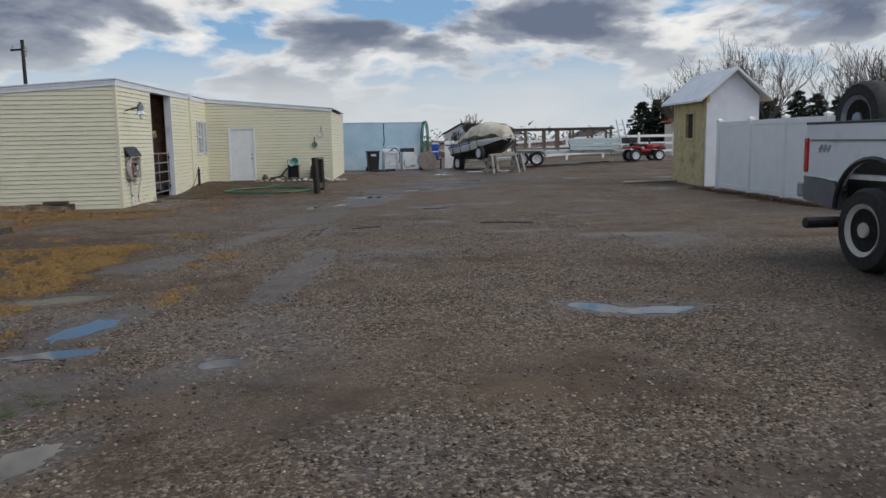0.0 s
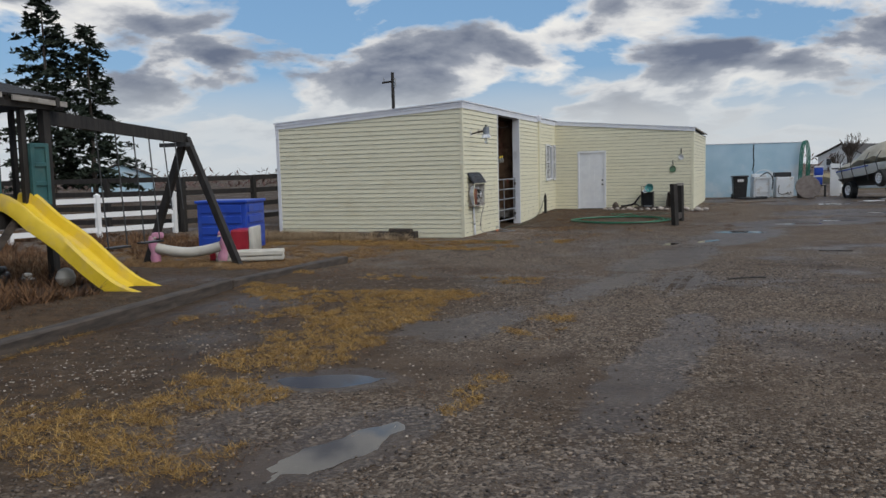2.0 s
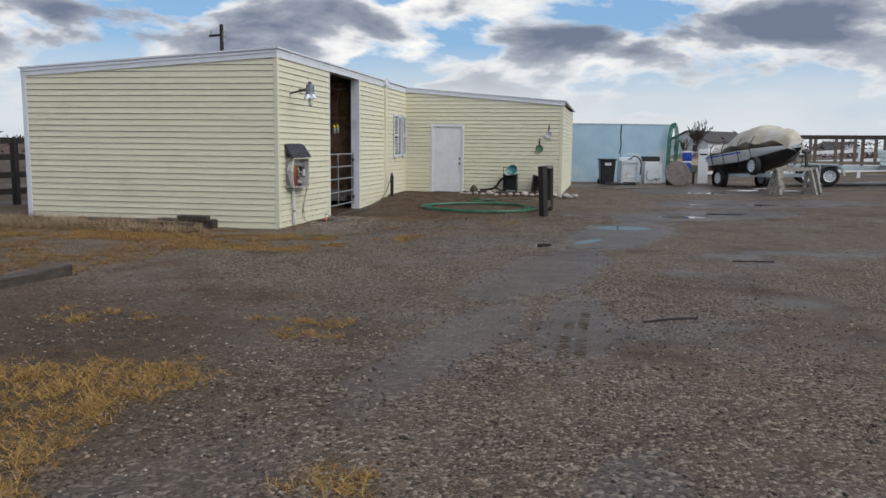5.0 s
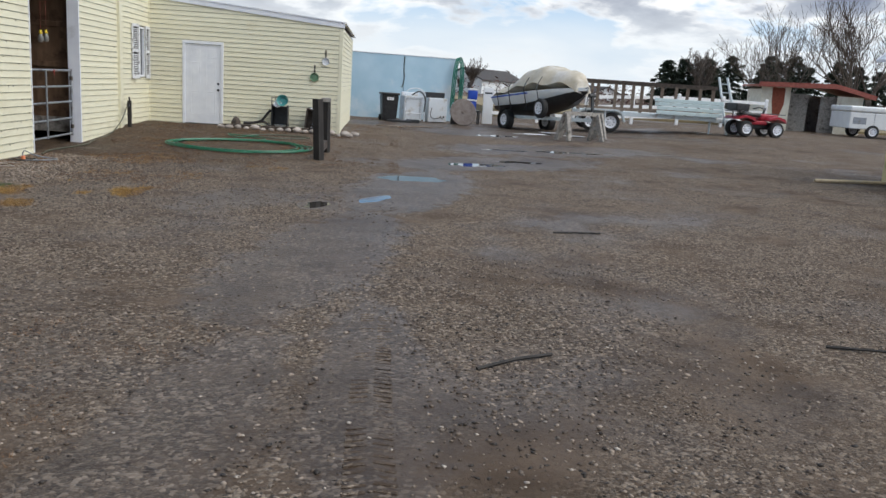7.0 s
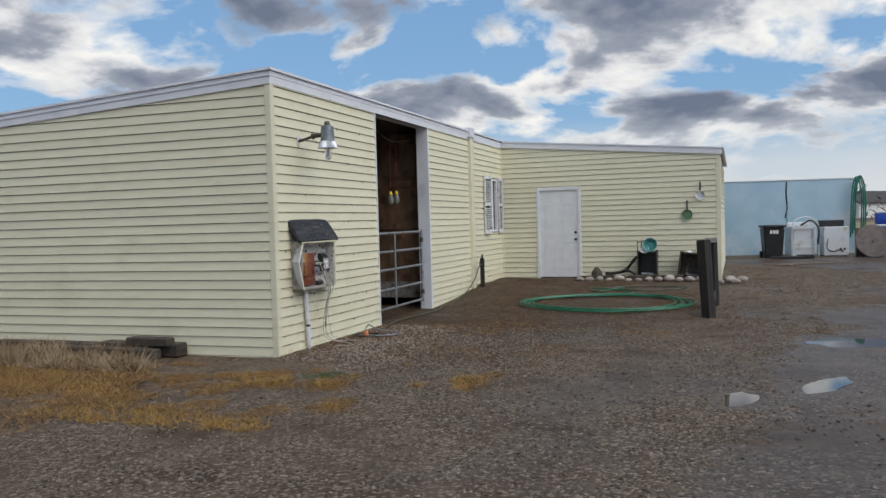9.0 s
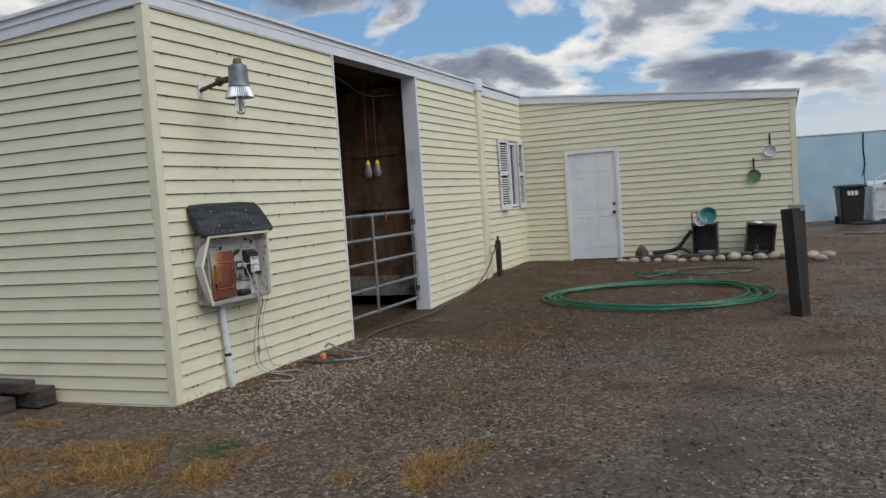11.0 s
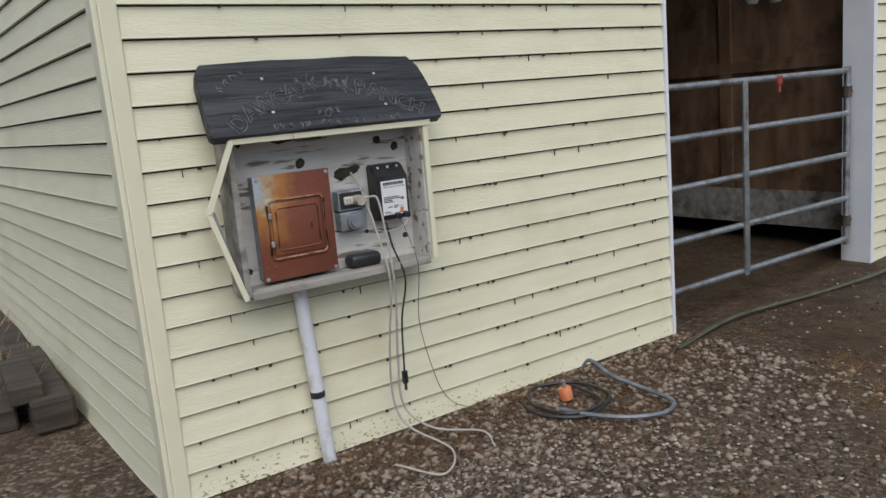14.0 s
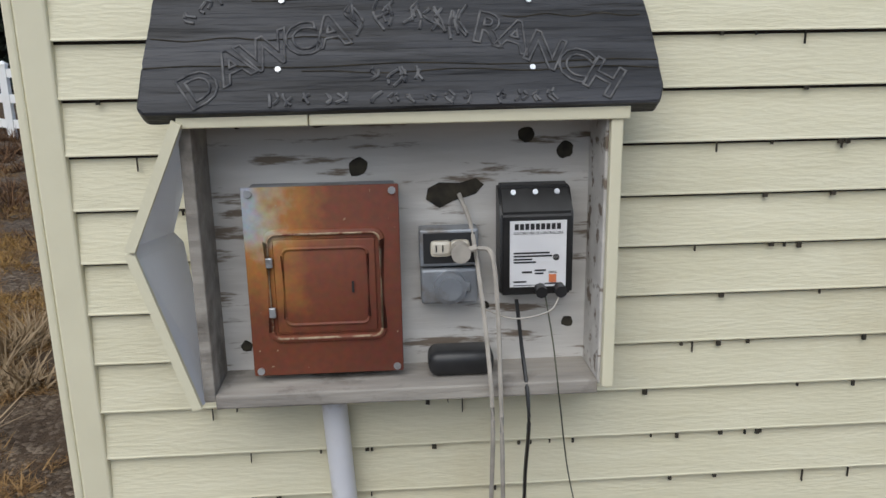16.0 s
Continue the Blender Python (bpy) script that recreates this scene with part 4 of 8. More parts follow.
def build_yard_lamp():
    t = thing("yard_lamp", wall_a(0.6, 2.7), "grey enamel yard lamp on a rusty bracket arm", "lamp")
    quick("wall_plate", "white_metal", t, lambda bm: soft_box(bm, (-0.022, -0.03, -0.07), (0.022, -0.02, 0.07), 0.003), "chipped white mounting plate")
    quick("arm", "timber", t, lambda bm: (rod(bm, (0, -0.03, -0.01), (0, -0.27, 0.05), 0.018, 12), rod(bm, (0, -0.23, 0.04), (0, -0.25, 0.045), 0.04, 12), rod(bm, (0, -0.25, 0.045), (0, -0.38, 0.055), 0.028, 12)), "rusty steel arm", True)
    c = Matrix.Translation((0, -0.45, 0))
    quick("housing", "lamp_grey", t, lambda bm: lathe(bm, [(0.0, 0.17), (0.055, 0.168), (0.075, 0.155), (0.082, 0.13), (0.088, -0.01), (0.096, -0.025), (0.09, -0.03), (0, -0.03)], 28, c), "", True)
    quick("photocell", "olive_hose", t, lambda bm: lathe(bm, [(0.0, 0.22), (0.03, 0.218), (0.038, 0.2), (0.038, 0.165), (0, 0.165)], 20, c), "greenish photocell cap", True)

    def skirt(bm):
        rings = []
        for k in range(72):
            f = 1 + 0.035 * (-1) ** k
            a = math.tau * k / 72
            rings.append([bm.verts.new((r * f * math.cos(a), r * f * math.sin(a) - 0.45, z)) for r, z in ((0.088, -0.028), (0.118, -0.1), (0.125, -0.12), (0.119, -0.118), (0.1, -0.075), (0.083, -0.032))])
        for a, b in zip(rings, rings[1:] + rings[:1]):
            for k in range(5):
                bm.faces.new((a[k], b[k], b[k + 1], a[k + 1]))

    quick("reflector", "alu", t, skirt, "ribbed silver reflector skirt")
    quick("bulb", "glass", t, lambda bm: lathe(bm, [(0.0, -0.265), (0.02, -0.262), (0.037, -0.245), (0.044, -0.215), (0.044, -0.15), (0.032, -0.11), (0.02, -0.09), (0, -0.09)], 24, c), "clear glass bulb", True)
    quick("bulb_core", "white_metal", bpy.data.objects["bulb"], lambda bm: (rod(bm, (0, -0.45, -0.23), (0, -0.45, -0.1), 0.012, 10), rod(bm, (0.02, -0.45, -0.2), (0.02, -0.45, -0.1), 0.003, 6)))


build_yard_lamp()


def build_gate():
    t = thing("metal_gate", pose(-0.12, DOOR_A - 0.2, 0.0), "galvanised tube farm gate across the barn doorway", "gate")
    end = DOOR_B - DOOR_A + 0.1
    for z in (1.44, 1.135, 0.835, 0.51, 0.2):
        quick("rail", "galv", t, lambda bm: rod(bm, (0, 0.0, z), (0, end, z + 0.01), 0.022, 12), smooth=True)
    quick("upright", "galv", t, lambda bm: rod(bm, (0.0, 0.0, 0.17), (0, 0.0, 1.46), 0.024, 12), smooth=True)
    quick("upright", "galv", t, lambda bm: rod(bm, (0.0, end, 0.17), (0, end, 1.48), 0.024, 12), smooth=True)
    quick("brace", "galv", t, lambda bm: soft_box(bm, (0.018, 1.06, 0.18), (0.036, 1.11, 1.45), 0.003))
    for z in (0.35, 1.3):
        quick("hinge", "timber", t, lambda bm: (rod(bm, (0, end, z), (0, end + 0.06, z), 0.012, 8), rod(bm, (0, end, z - 0.04), (0, end, z + 0.04), 0.032, 10)))
    quick("red_tie", "red_string", t, lambda bm: (soft_box(bm, (0.0, 1.45, 1.4), (0.03, 1.5, 1.46), 0.008), beam(bm, (0.02, 1.48, 1.42), (0.03, 1.46, 1.35), 0.012, 0.01)), "faded red tie knotted on the rail")


build_gate()


def build_partition():
    t = thing("stall_partition", pose(-0.22, 5.5, 0.0), "brown stained plywood stall partition inside the barn", "partition")
    quick("panel", "plywood", t, lambda bm: box(bm, (-3.2, 0, 0.38), (0.02, 0.02, 3.3)))
    for x in (-0.1, -1.2, -2.35, -3.1):
        quick("stile", "plywood", t, lambda bm: soft_box(bm, (x - 0.06, -0.03, 0.36), (x + 0.06, -0.002, 2.35 if x > -2 else 3.2), 0.004))
    for z, h in ((0.38, 0.12), (1.5, 0.1), (2.3, 0.1)):
        quick("rail", "plywood", t, lambda bm: soft_box(bm, (-2.3, -0.034, z), (-0.03, -0.004, z + h), 0.004))
    quick("kick_board", "grey_wood", t, lambda bm: box(bm, (-2.8, -0.045, 0.2), (-0.02, -0.02, 0.5)), "pale scuffed kick board")
    for z in (0.7, 1.75):
        quick("hinge", "galv", t, lambda bm: soft_box(bm, (-2.25, -0.05, z), (-2.1, -0.034, z + 0.05), 0.004))
    quick("post", "shade_board", t, lambda bm: box(bm, (-0.02, -0.06, 0), (0.02, 0.06, 3.35)))


build_partition()


def build_fly_trap(y, x, z, drop):
    t = thing("fly_trap", pose(x, y, z), "hanging fly trap bag with a yellow cap", "fly trap", "fly traps in the barn doorway")
    quick("string", "red_string", t, lambda bm: rod(bm, (0, 0, 0.1), (0.01, 0.015, drop), 0.0025, 5), "faded red string")
    quick("cap", "yellow", t, lambda bm: lathe(bm, [(0.03, 0.0), (0.036, 0.02), (0.024, 0.035), (0.02, 0.07), (0.0, 0.07)], 14), "yellow plastic cap", True)
    quick("bag", "bag", t, lambda bm: lathe(bm, [(0.028, 0.0), (0.045, -0.05), (0.052, -0.1), (0.035, -0.15), (0.0, -0.155)], 14), "cloudy plastic bag", True)


build_fly_trap(4.3, -0.35, 2.1, 1.22)
build_fly_trap(4.62, -0.38, 2.12, 1.22)
cable("barn_wire", "black", [(-0.25, 2.95, 3.3), (-0.3, 3.6, 3.18), (-0.35, 4.4, 3.05), (-0.3, 5.1, 3.12)], 0.008, "black wire slung inside the barn doorway")


def build_window():
    t = tagged(thing("window_1", wall_a(9.27, 1.36), "narrow dark barn window with open white shutters", "window"), kind="structure")
    quick("pane", "pane", t, lambda bm: box(bm, (-0.3, 0.03, 0.02), (0.3, 0.036, 1.2)))
    for a, b in (((-0.34, -0.025, 0), (-0.29, 0.06, 1.22)), ((0.29, -0.025, 0), (0.34, 0.06, 1.22)), ((-0.29, -0.024, 0), (0.29, 0.06, 0.045)), ((-0.29, -0.024, 1.175), (0.29, 0.06, 1.22)), ((0.03, 0.0, 0.045), (0.075, 0.03, 1.175))):
        quick("window_frame", "white_paint", t, lambda bm: soft_box(bm, a, b, 0.004))


build_window()


def build_shutter(y, turn):
    t = thing("shutter", wall_a(y, 1.32) @ pose(0, -0.022, 0, 0, 0, turn), "peeling white louvred wooden shutter", "shutter", "shutters of the barn window")
    w, h = 0.36, 1.3
    for a, b in (((0, -0.035, 0), (0.045, 0, h)), ((w - 0.045, -0.035, 0), (w, 0, h)), ((0.045, -0.034, 0), (w - 0.045, 0, 0.08)), ((0.045, -0.034, h - 0.07), (w - 0.045, 0, h)), ((0.045, -0.034, 0.63), (w - 0.045, 0, 0.69))):
        quick("frame_bar", "shutter_white", t, lambda bm: soft_box(bm, a, b, 0.003))
    for i in range(26):
        z = 0.1 + i * 0.0435
        if 0.6 < z < 0.68:
            continue
        quick("slat", "shutter_white", t, lambda bm: box(bm, (0.045, -0.028, -0.004), (w - 0.045, 0.006, 0.004), Matrix.Translation((0, 0, z)) @ pose(0, 0, 0, 35)))
    # dark sheet that colours in the shade between the slats
    quick("backing", "dirt_and_hole_shade", t, lambda bm: box(bm, (0.04, -0.002, 0.05), (w - 0.04, 0.0, h - 0.05)))


M["shutter_white"] = material("peeling_white_paint", (0.62, 0.62, 0.62), (0.75, 0.75, 0.75), 12, 0.7, bump=0.4, stain=(0.13, 0.11, 0.09), stain_scale=14, stain_at=(0.56, 0.64))
build_shutter(8.54, -10)
build_shutter(9.65, 0)


def build_white_door():
    t = tagged(thing("door_1", pose(1.385, CROSS_Y, 0.24), "closed white six-panel door in a white frame", "door"), kind="structure")
    leaf = quick("door_leaf", "white_paint", t, lambda bm: box(bm, (-0.455, 0.0, 0.01), (0.455, 0.045, 2.04)))
    for x in (-0.325, 0.075):
        for z, h in ((0.22, 0.62), (0.97, 0.62), (1.7, 0.22)):
            def panel(bm):
                w = 0.25
                for lo, hi in (((x, -0.006, z), (x + w, 0.001, z + 0.022)), ((x, -0.006, z + h - 0.022), (x + w, 0.001, z + h)), ((x, -0.006, z + 0.022), (x + 0.022, 0.001, z + h - 0.022)), ((x + w - 0.022, -0.006, z + 0.022), (x + w, 0.001, z + h - 0.022))):
                    soft_box(bm, lo, hi, 0.0025)
                soft_box(bm, (x + 0.045, -0.005, z + 0.045), (x + w - 0.045, 0.001, z + h - 0.045), 0.003)
            quick("door_panel", "white_paint", leaf, panel)
    quick("door_knob", "black", leaf, lambda bm: lathe(bm, [(0.0, 0.06), (0.025, 0.055), (0.03, 0.04), (0.012, 0.025), (0.012, 0.01), (0.032, 0.008), (0.032, 0.0)], 16, Matrix.Translation((0.39, 0, 0.89)) @ pose(0, 0, 0, 90)), "dark door knob", True)
    quick("deadbolt", "black", leaf, lambda bm: lathe(bm, [(0.0, 0.025), (0.022, 0.022), (0.03, 0.0)], 16, Matrix.Translation((0.39, 0, 1.05)) @ pose(0, 0, 0, 90)), "dark deadbolt", True)
    for a, b in (((-0.525, -0.034, -0.1), (-0.457, 0.05, 2.12)), ((0.457, -0.034, -0.1), (0.525, 0.05, 2.12)), ((-0.457, -0.033, 2.045), (0.457, 0.05, 2.12))):
        quick("door_frame", "white_paint", t, lambda bm: soft_box(bm, a, b, 0.005))
    quick("threshold", "black", t, lambda bm: box(bm, (-0.456, -0.02, -0.1), (0.456, 0.05, 0.009)), "dark door sill")


build_white_door()


def build_skillet(x, z, mat, r, label):
    t = thing("skillet", pose(x, CROSS_Y - 0.022, z), label, "pan", "pans hung on the siding")
    quick("pan", mat, t, lambda bm: lathe(bm, [(0.0, 0.0), (r * 0.8, 0.0), (r, 0.04), (r * 0.96, 0.042), (r * 0.77, 0.008), (0, 0.008)], 26, pose(0, 0, 0, 90)), "", True)
    quick("handle", "black", t, lambda bm: soft_box(bm, (-0.016, -0.025, r), (0.016, -0.012, r + 0.2), 0.006), "black handle")


build_skillet(4.28, 1.63, "green_enamel", 0.115, "green enamel pan hanging by its black handle")
build_skillet(4.56, 2.05, "white_enamel", 0.1, "chipped white enamel pan hanging by its handle")


def build_wash_stand():
    t = thing("wash_stand", pose(3.43, 9.82, 0.2), "old black iron stand holding enamel basins", "stand")
    for x in (-0.2, 0.2):
        quick("side_panel", "black", t, lambda bm: soft_box(bm, (x - 0.012, -0.17, 0), (x + 0.012, 0.17, 0.66), 0.004))
    quick("top", "black", t, lambda bm: soft_box(bm, (-0.22, -0.18, 0.6), (0.22, 0.18, 0.63), 0.005))
    quick("base", "black", t, lambda bm: soft_box(bm, (-0.2, -0.17, 0.02), (0.2, 0.17, 0.05), 0.004))
    quick("back", "black", t, lambda bm: box(bm, (-0.19, 0.15, 0.05), (0.19, 0.165, 0.6)))
    for x in (-0.21, -0.12):
        quick("scroll", "black", t, lambda bm: rod(bm, (x, -0.1, 0.63), (x, -0.1, 0.86), 0.009, 8))
    quick("cross_bar", "black", t, lambda bm: rod(bm, (-0.22, -0.1, 0.84), (0.1, -0.1, 0.86), 0.008, 8))


def bowl(name, m, mat, r, label):
    ob = tagged(quick(name, mat, None, lambda bm: lathe(bm, [(0.0, 0.0), (r * 0.6, 0.0), (r * 0.95, r * 0.55), (r * 1.02, r * 0.6), (r * 0.92, r * 0.56), (r * 0.55, 0.02), (0, 0.02)], 24), smooth=True), label, "basin")
    ob.matrix_world = m
    return ob


build_wash_stand()
bowl("basin", pose(3.5, 9.72, 0.96, 72, 0, 0), "teal_enamel", 0.15, "teal enamel basin propped on the iron stand")
bowl("basin", pose(3.38, 9.7, 0.86, 60, 0, 0), "blue_enamel" if "blue_enamel" in M else "white_enamel", 0.1, "pale enamel pot on the iron stand")
bowl("basin", pose(3.45, 9.75, 0.25), "white_enamel", 0.16, "white enamel basin on the stand's lower shelf")


def build_crate():
    t = thing("wooden_crate", pose(4.32, 9.8, 0.18, 0, 7, 0), "dark weathered wooden crate leaning against the wall", "crate")
    for a, b in (((-0.26, -0.16, 0), (-0.23, 0.14, 0.62)), ((0.2, -0.16, 0), (0.23, 0.14, 0.62)), ((-0.23, -0.16, 0.59), (0.2, 0.14, 0.62)), ((-0.23, -0.16, 0), (0.2, 0.14, 0.03)), ((-0.23, 0.11, 0.03), (0.2, 0.14, 0.59))):
        quick("board", "timber", t, lambda bm: soft_box(bm, a, b, 0.004))


build_crate()
bowl("basin", pose(4.36, 9.75, 0.23), "grey_box", 0.14, "dented metal pan inside the dark crate")
bowl("basin", pose(4.3, 9.76, 0.84, 180), "white_enamel", 0.11, "chipped white bowl upturned on the crate")
tagged(quick("bottle", "glass", None, lambda bm: lathe(bm, [(0, 0), (0.04, 0), (0.04, 0.16), (0.015, 0.22), (0.015, 0.27), (0, 0.27)], 14, Matrix.Translation((4.28, 9.75, 0.24))), smooth=True), "clear glass bottle standing in the crate", "bottle")


def log_thing(name, a, b, w, h, label, mat="timber"):
    bm = bmesh.new()
    beam(bm, a, b, w, h)
    bmesh.ops.bevel(bm, geom=bm.edges[:], offset=min(w, h) * 0.1, segments=1, affect="EDGES")
    return tagged(part(name, bm, mat), label, "timber")


log_thing("bed_timber", (1.95, 9.62, 0.22), (2.95, 9.66, 0.24), 0.12, 0.16, "rotting timber edging the bed by the door")
log_thing("bed_timber", (3.0, 9.6, 0.24), (4.2, 9.55, 0.25), 0.13, 0.14, "rotting timber edging the bed below the pans")
tagged(quick("driftwood", "dark_wood", None, lambda bm: hose(bm, spline([(2.5, 9.72, 0.34), (2.75, 9.75, 0.36), (2.95, 9.75, 0.42), (3.1, 9.72, 0.6), (3.2, 9.7, 0.72)], 5), 0.035, 8), smooth=True), "dark crooked driftwood branch leaning in the bed", "branch")
tagged(quick("driftwood", "dark_wood", None, lambda bm: hose(bm, spline([(2.9, 9.7, 0.42), (3.05, 9.68, 0.4), (3.2, 9.66, 0.3)], 5), 0.025, 8), smooth=True), "dark forked driftwood branch leaning in the bed", "branch")
tagged(quick("stump", "timber", None, lambda bm: lathe(bm, [(0.13, 0.0), (0.12, 0.12), (0.07, 0.2), (0.03, 0.24), (0, 0.24)], 9, Matrix.Translation((2.3, 9.75, 0.25)))), "weathered broken stump in the bed", "stump")


def stone_mesh(seed, r):
    bm = bmesh.new()
    bmesh.ops.create_icosphere(bm, subdivisions=2, radius=r)
    for v in bm.verts:
        v.co *= 1 + 0.22 * noise.noise(v.co * (1.6 / r) + Vector((seed, 0, 0)))
        v.co.z *= 0.68
    me = bpy.data.meshes.new("stone")
    bm.to_mesh(me)
    bm.free()
    me.polygons.foreach_set("use_smooth", [True] * len(me.polygons))
    me.materials.append(M["stone"])
    return me


rock_meshes = [stone_mesh(i * 3.7, 0.13) for i in range(4)]
rnd = random.Random(11)
for i in range(15):
    x = 1.98 + i * 0.215
    s = rnd.uniform(0.45, 0.9)
    ob = new("border_stone", rock_meshes[i % 4])
    y = 9.38 + rnd.uniform(-0.06, 0.06)
    ob.matrix_world = pose(x, y, rise(x, y) + 0.05 * s, rnd.uniform(-15, 15), 0, rnd.uniform(0, 360)) @ Matrix.Diagonal((1.25 * s, s, s, 1))
    tagged(ob, "smooth rounded tan stone edging the bed", "stone", "border stones of the bed")
for x, y, s in ((5.15, 9.6, 1.0), (5.4, 9.8, 0.8), (5.28, 9.35, 0.7)):
    ob = new("border_stone", rock_meshes[1])
    ob.matrix_world = pose(x, y, rise(x, y) + 0.05 * s, 0, 0, x * 400) @ Matrix.Diagonal((1.2 * s, s, s, 1))
    tagged(ob, "pale rounded stone at the wing's corner", "stone", "border stones of the bed")


def build_hitch():
    t = thing("hitching_post", pose(4.86, 4.55, rise(4.86, 4.55)), "dark weathered pair of posts with a low rail", "post")
    quick("post", "dark_wood", t, lambda bm: beam(bm, (0.02, 0, -0.1), (-0.05, 0.05, 1.2), 0.15, 0.15))
    quick("post", "dark_wood", t, lambda bm: beam(bm, (0.05, 1.4, -0.1), (0.03, 1.35, 1.12), 0.15, 0.15))
    quick("post_cap", "grey_wood", t, lambda bm: beam(bm, (0.03, 1.35, 1.12), (0.03, 1.35, 1.2), 0.19, 0.2), "grey split post top")
    quick("rail", "timber", t, lambda bm: beam(bm, (0.03, 0.05, 0.22), (0.05, 1.35, 0.22), 0.08, 0.16))


build_hitch()


def build_green_hose():
    rnd = random.Random(5)
    pts = []
    for k in range(7):
        ax, ay = 1.42 + rnd.uniform(-0.14, 0.1), 1.1 + rnd.uniform(-0.2, 0.16)
        cx, cy = 3.03 + rnd.uniform(-0.08, 0.08), 6.0 + rnd.uniform(-0.1, 0.1)
        for i in range(14):
            a = math.tau * i / 14 + 0.4 * k
            x, y = cx + ax * math.cos(a), cy + ay * math.sin(a) * (1 + 0.15 * math.cos(a))
            pts.append((x, y, rise(x, y) + 0.025 + 0.012 * (k % 3)))
    for x, y in ((3.4, 7.4), (2.9, 8.0), (2.4, 8.2), (2.7, 7.7), (3.1, 8.3)):
        pts.append((x, y, rise(x, y) + 0.03))
    bm = bmesh.new()
    hose(bm, spline(pts, 4), 0.012, 6)
    tagged(part("garden_hose", bm, "green_hose", smooth=True), "loosely coiled green garden hose on the gravel", "hose")


build_green_hose()
pts = []
rnd = random.Random(9)
for i in range(26):
    a = i * 0.75
    x, y = 3.6 + 0.85 * math.cos(a) * rnd.uniform(0.7, 1.1), 8.35 + 0.4 * math.sin(a) * rnd.uniform(0.6, 1.2)
    pts.append((x, y, rise(x, y) + 0.02))
cable("garden_hose", "olive_hose", pts, 0.011, "tangled old olive garden hose on the ground", 4)


def build_hydrant():
    t = thing("yard_hydrant", pose(0.2, 7.75, 0.1), "black yard hydrant post beside the pilaster", "hydrant")
    quick("stand_pipe", "dark_wood", t, lambda bm: soft_box(bm, (-0.04, -0.04, -0.1), (0.04, 0.04, 0.72), 0.008))
    quick("valve", "black", t, lambda bm: (rod(bm, (0, 0, 0.6), (0.0, -0.14, 0.62), 0.025, 10), rod(bm, (0, 0, 0.72), (0, 0, 0.8), 0.02, 10), rod(bm, (0, -0.1, 0.56), (0, -0.1, 0.66), 0.03, 10)))


build_hydrant()
cable("garden_hose", "olive_hose", [(0.2, 7.62, 0.7), (0.19, 7.5, 0.62), (0.16, 7.35, 0.42), (0.13, 7.0, 0.22), (0.12, 6.5, 0.1), (0.1, 5.9, 0.05), (0.14, 5.4, 0.045), (0.25, 4.9, 0.04), (0.2, 4.2, 0.03), (0.12, 3.4, 0.03), (0.25, 2.7, 0.03)], 0.013, "old olive hose running along the barn wall")

cup = thing("plug_adapter", pose(0.33, 1.78, 0.04, 8, -6, 0) @ Matrix.Scale(0.75, 4), "faded orange plug adapter on the gravel", "adapter")
quick("body", "orange", cup, lambda bm: lathe(bm, [(0.0, -0.02), (0.04, -0.02), (0.043, 0.0), (0.043, 0.05), (0.036, 0.062), (0.0, 0.062)], 18), smooth=True)
quick("stem", "grey_box", cup, lambda bm: rod(bm, (0, 0, 0.06), (0.005, 0.0, 0.11), 0.014, 10), smooth=True)
cable("heavy_cord", "dark_cord" if "dark_cord" in M else "lamp_grey", [(0.22, 2.0, 0.1), (0.26, 2.02, 0.14), (0.38, 2.05, 0.08), (0.55, 2.1, 0.04), (0.72, 2.08, 0.035), (0.78, 1.95, 0.035), (0.7, 1.8, 0.035), (0.55, 1.7, 0.035), (0.42, 1.66, 0.035)], 0.01, "dark rubber cord lying in loops on the gravel")
cable("heavy_cord", "black", [(0.2, 1.6, 0.03), (0.4, 1.55, 0.035), (0.55, 1.7, 0.03), (0.45, 1.95, 0.03), (0.2, 1.95, 0.03), (0.12, 1.75, 0.03), (0.3, 1.6, 0.04), (0.5, 1.65, 0.04), (0.5, 1.85, 0.04), (0.25, 1.9, 0.04)], 0.008, "black cord coiled on the gravel", 6)

for a, b, w, h in (((-1.25, -0.22, 0.09), (-2.5, -0.2, 0.09), 0.2, 0.17), ((-1.45, -0.45, 0.06), (-3.0, -0.42, 0.07), 0.16, 0.13), ((-2.6, -0.24, 0.08), (-4.3, -0.2, 0.08), 0.18, 0.14), ((-1.35, -0.32, 0.2), (-2.0, -0.3, 0.2), 0.16, 0.1), ((-3.4, -0.5, 0.05), (-4.6, -0.55, 0.05), 0.14, 0.1)):
    log_thing("old_timber", a, b, w, h, "weathered black timber lying along the barn end")


def build_wall_dirt():
    """Webs and dirt caught under the siding laps."""
    rnd = random.Random(21)
    bm = bmesh.new()
    for k in range(520):
        y = rnd.uniform(0.12, DOOR_A - 0.05) if rnd.random() < 0.72 else rnd.uniform(5.3, 9.9)
        z = rnd.randint(1, 27) * LAP
        w, h = rnd.uniform(0.002, 0.012), rnd.uniform(0.002, 0.008)
        if rnd.random() < 0.12:
            w, h = 0.002, rnd.uniform(0.01, 0.03)
        if 0.3 < y < 1.4 and 0.75 < z < 1.75:
            continue
        box(bm, (0.013, y, z - h), (0.0195, y + w, z + 0.006))
    tagged(part("wall_dirt", bm, "dirt_and_hole_shade"), "dark specks of dirt and webs under the siding laps", "dirt", kind="stuff")


build_wall_dirt()


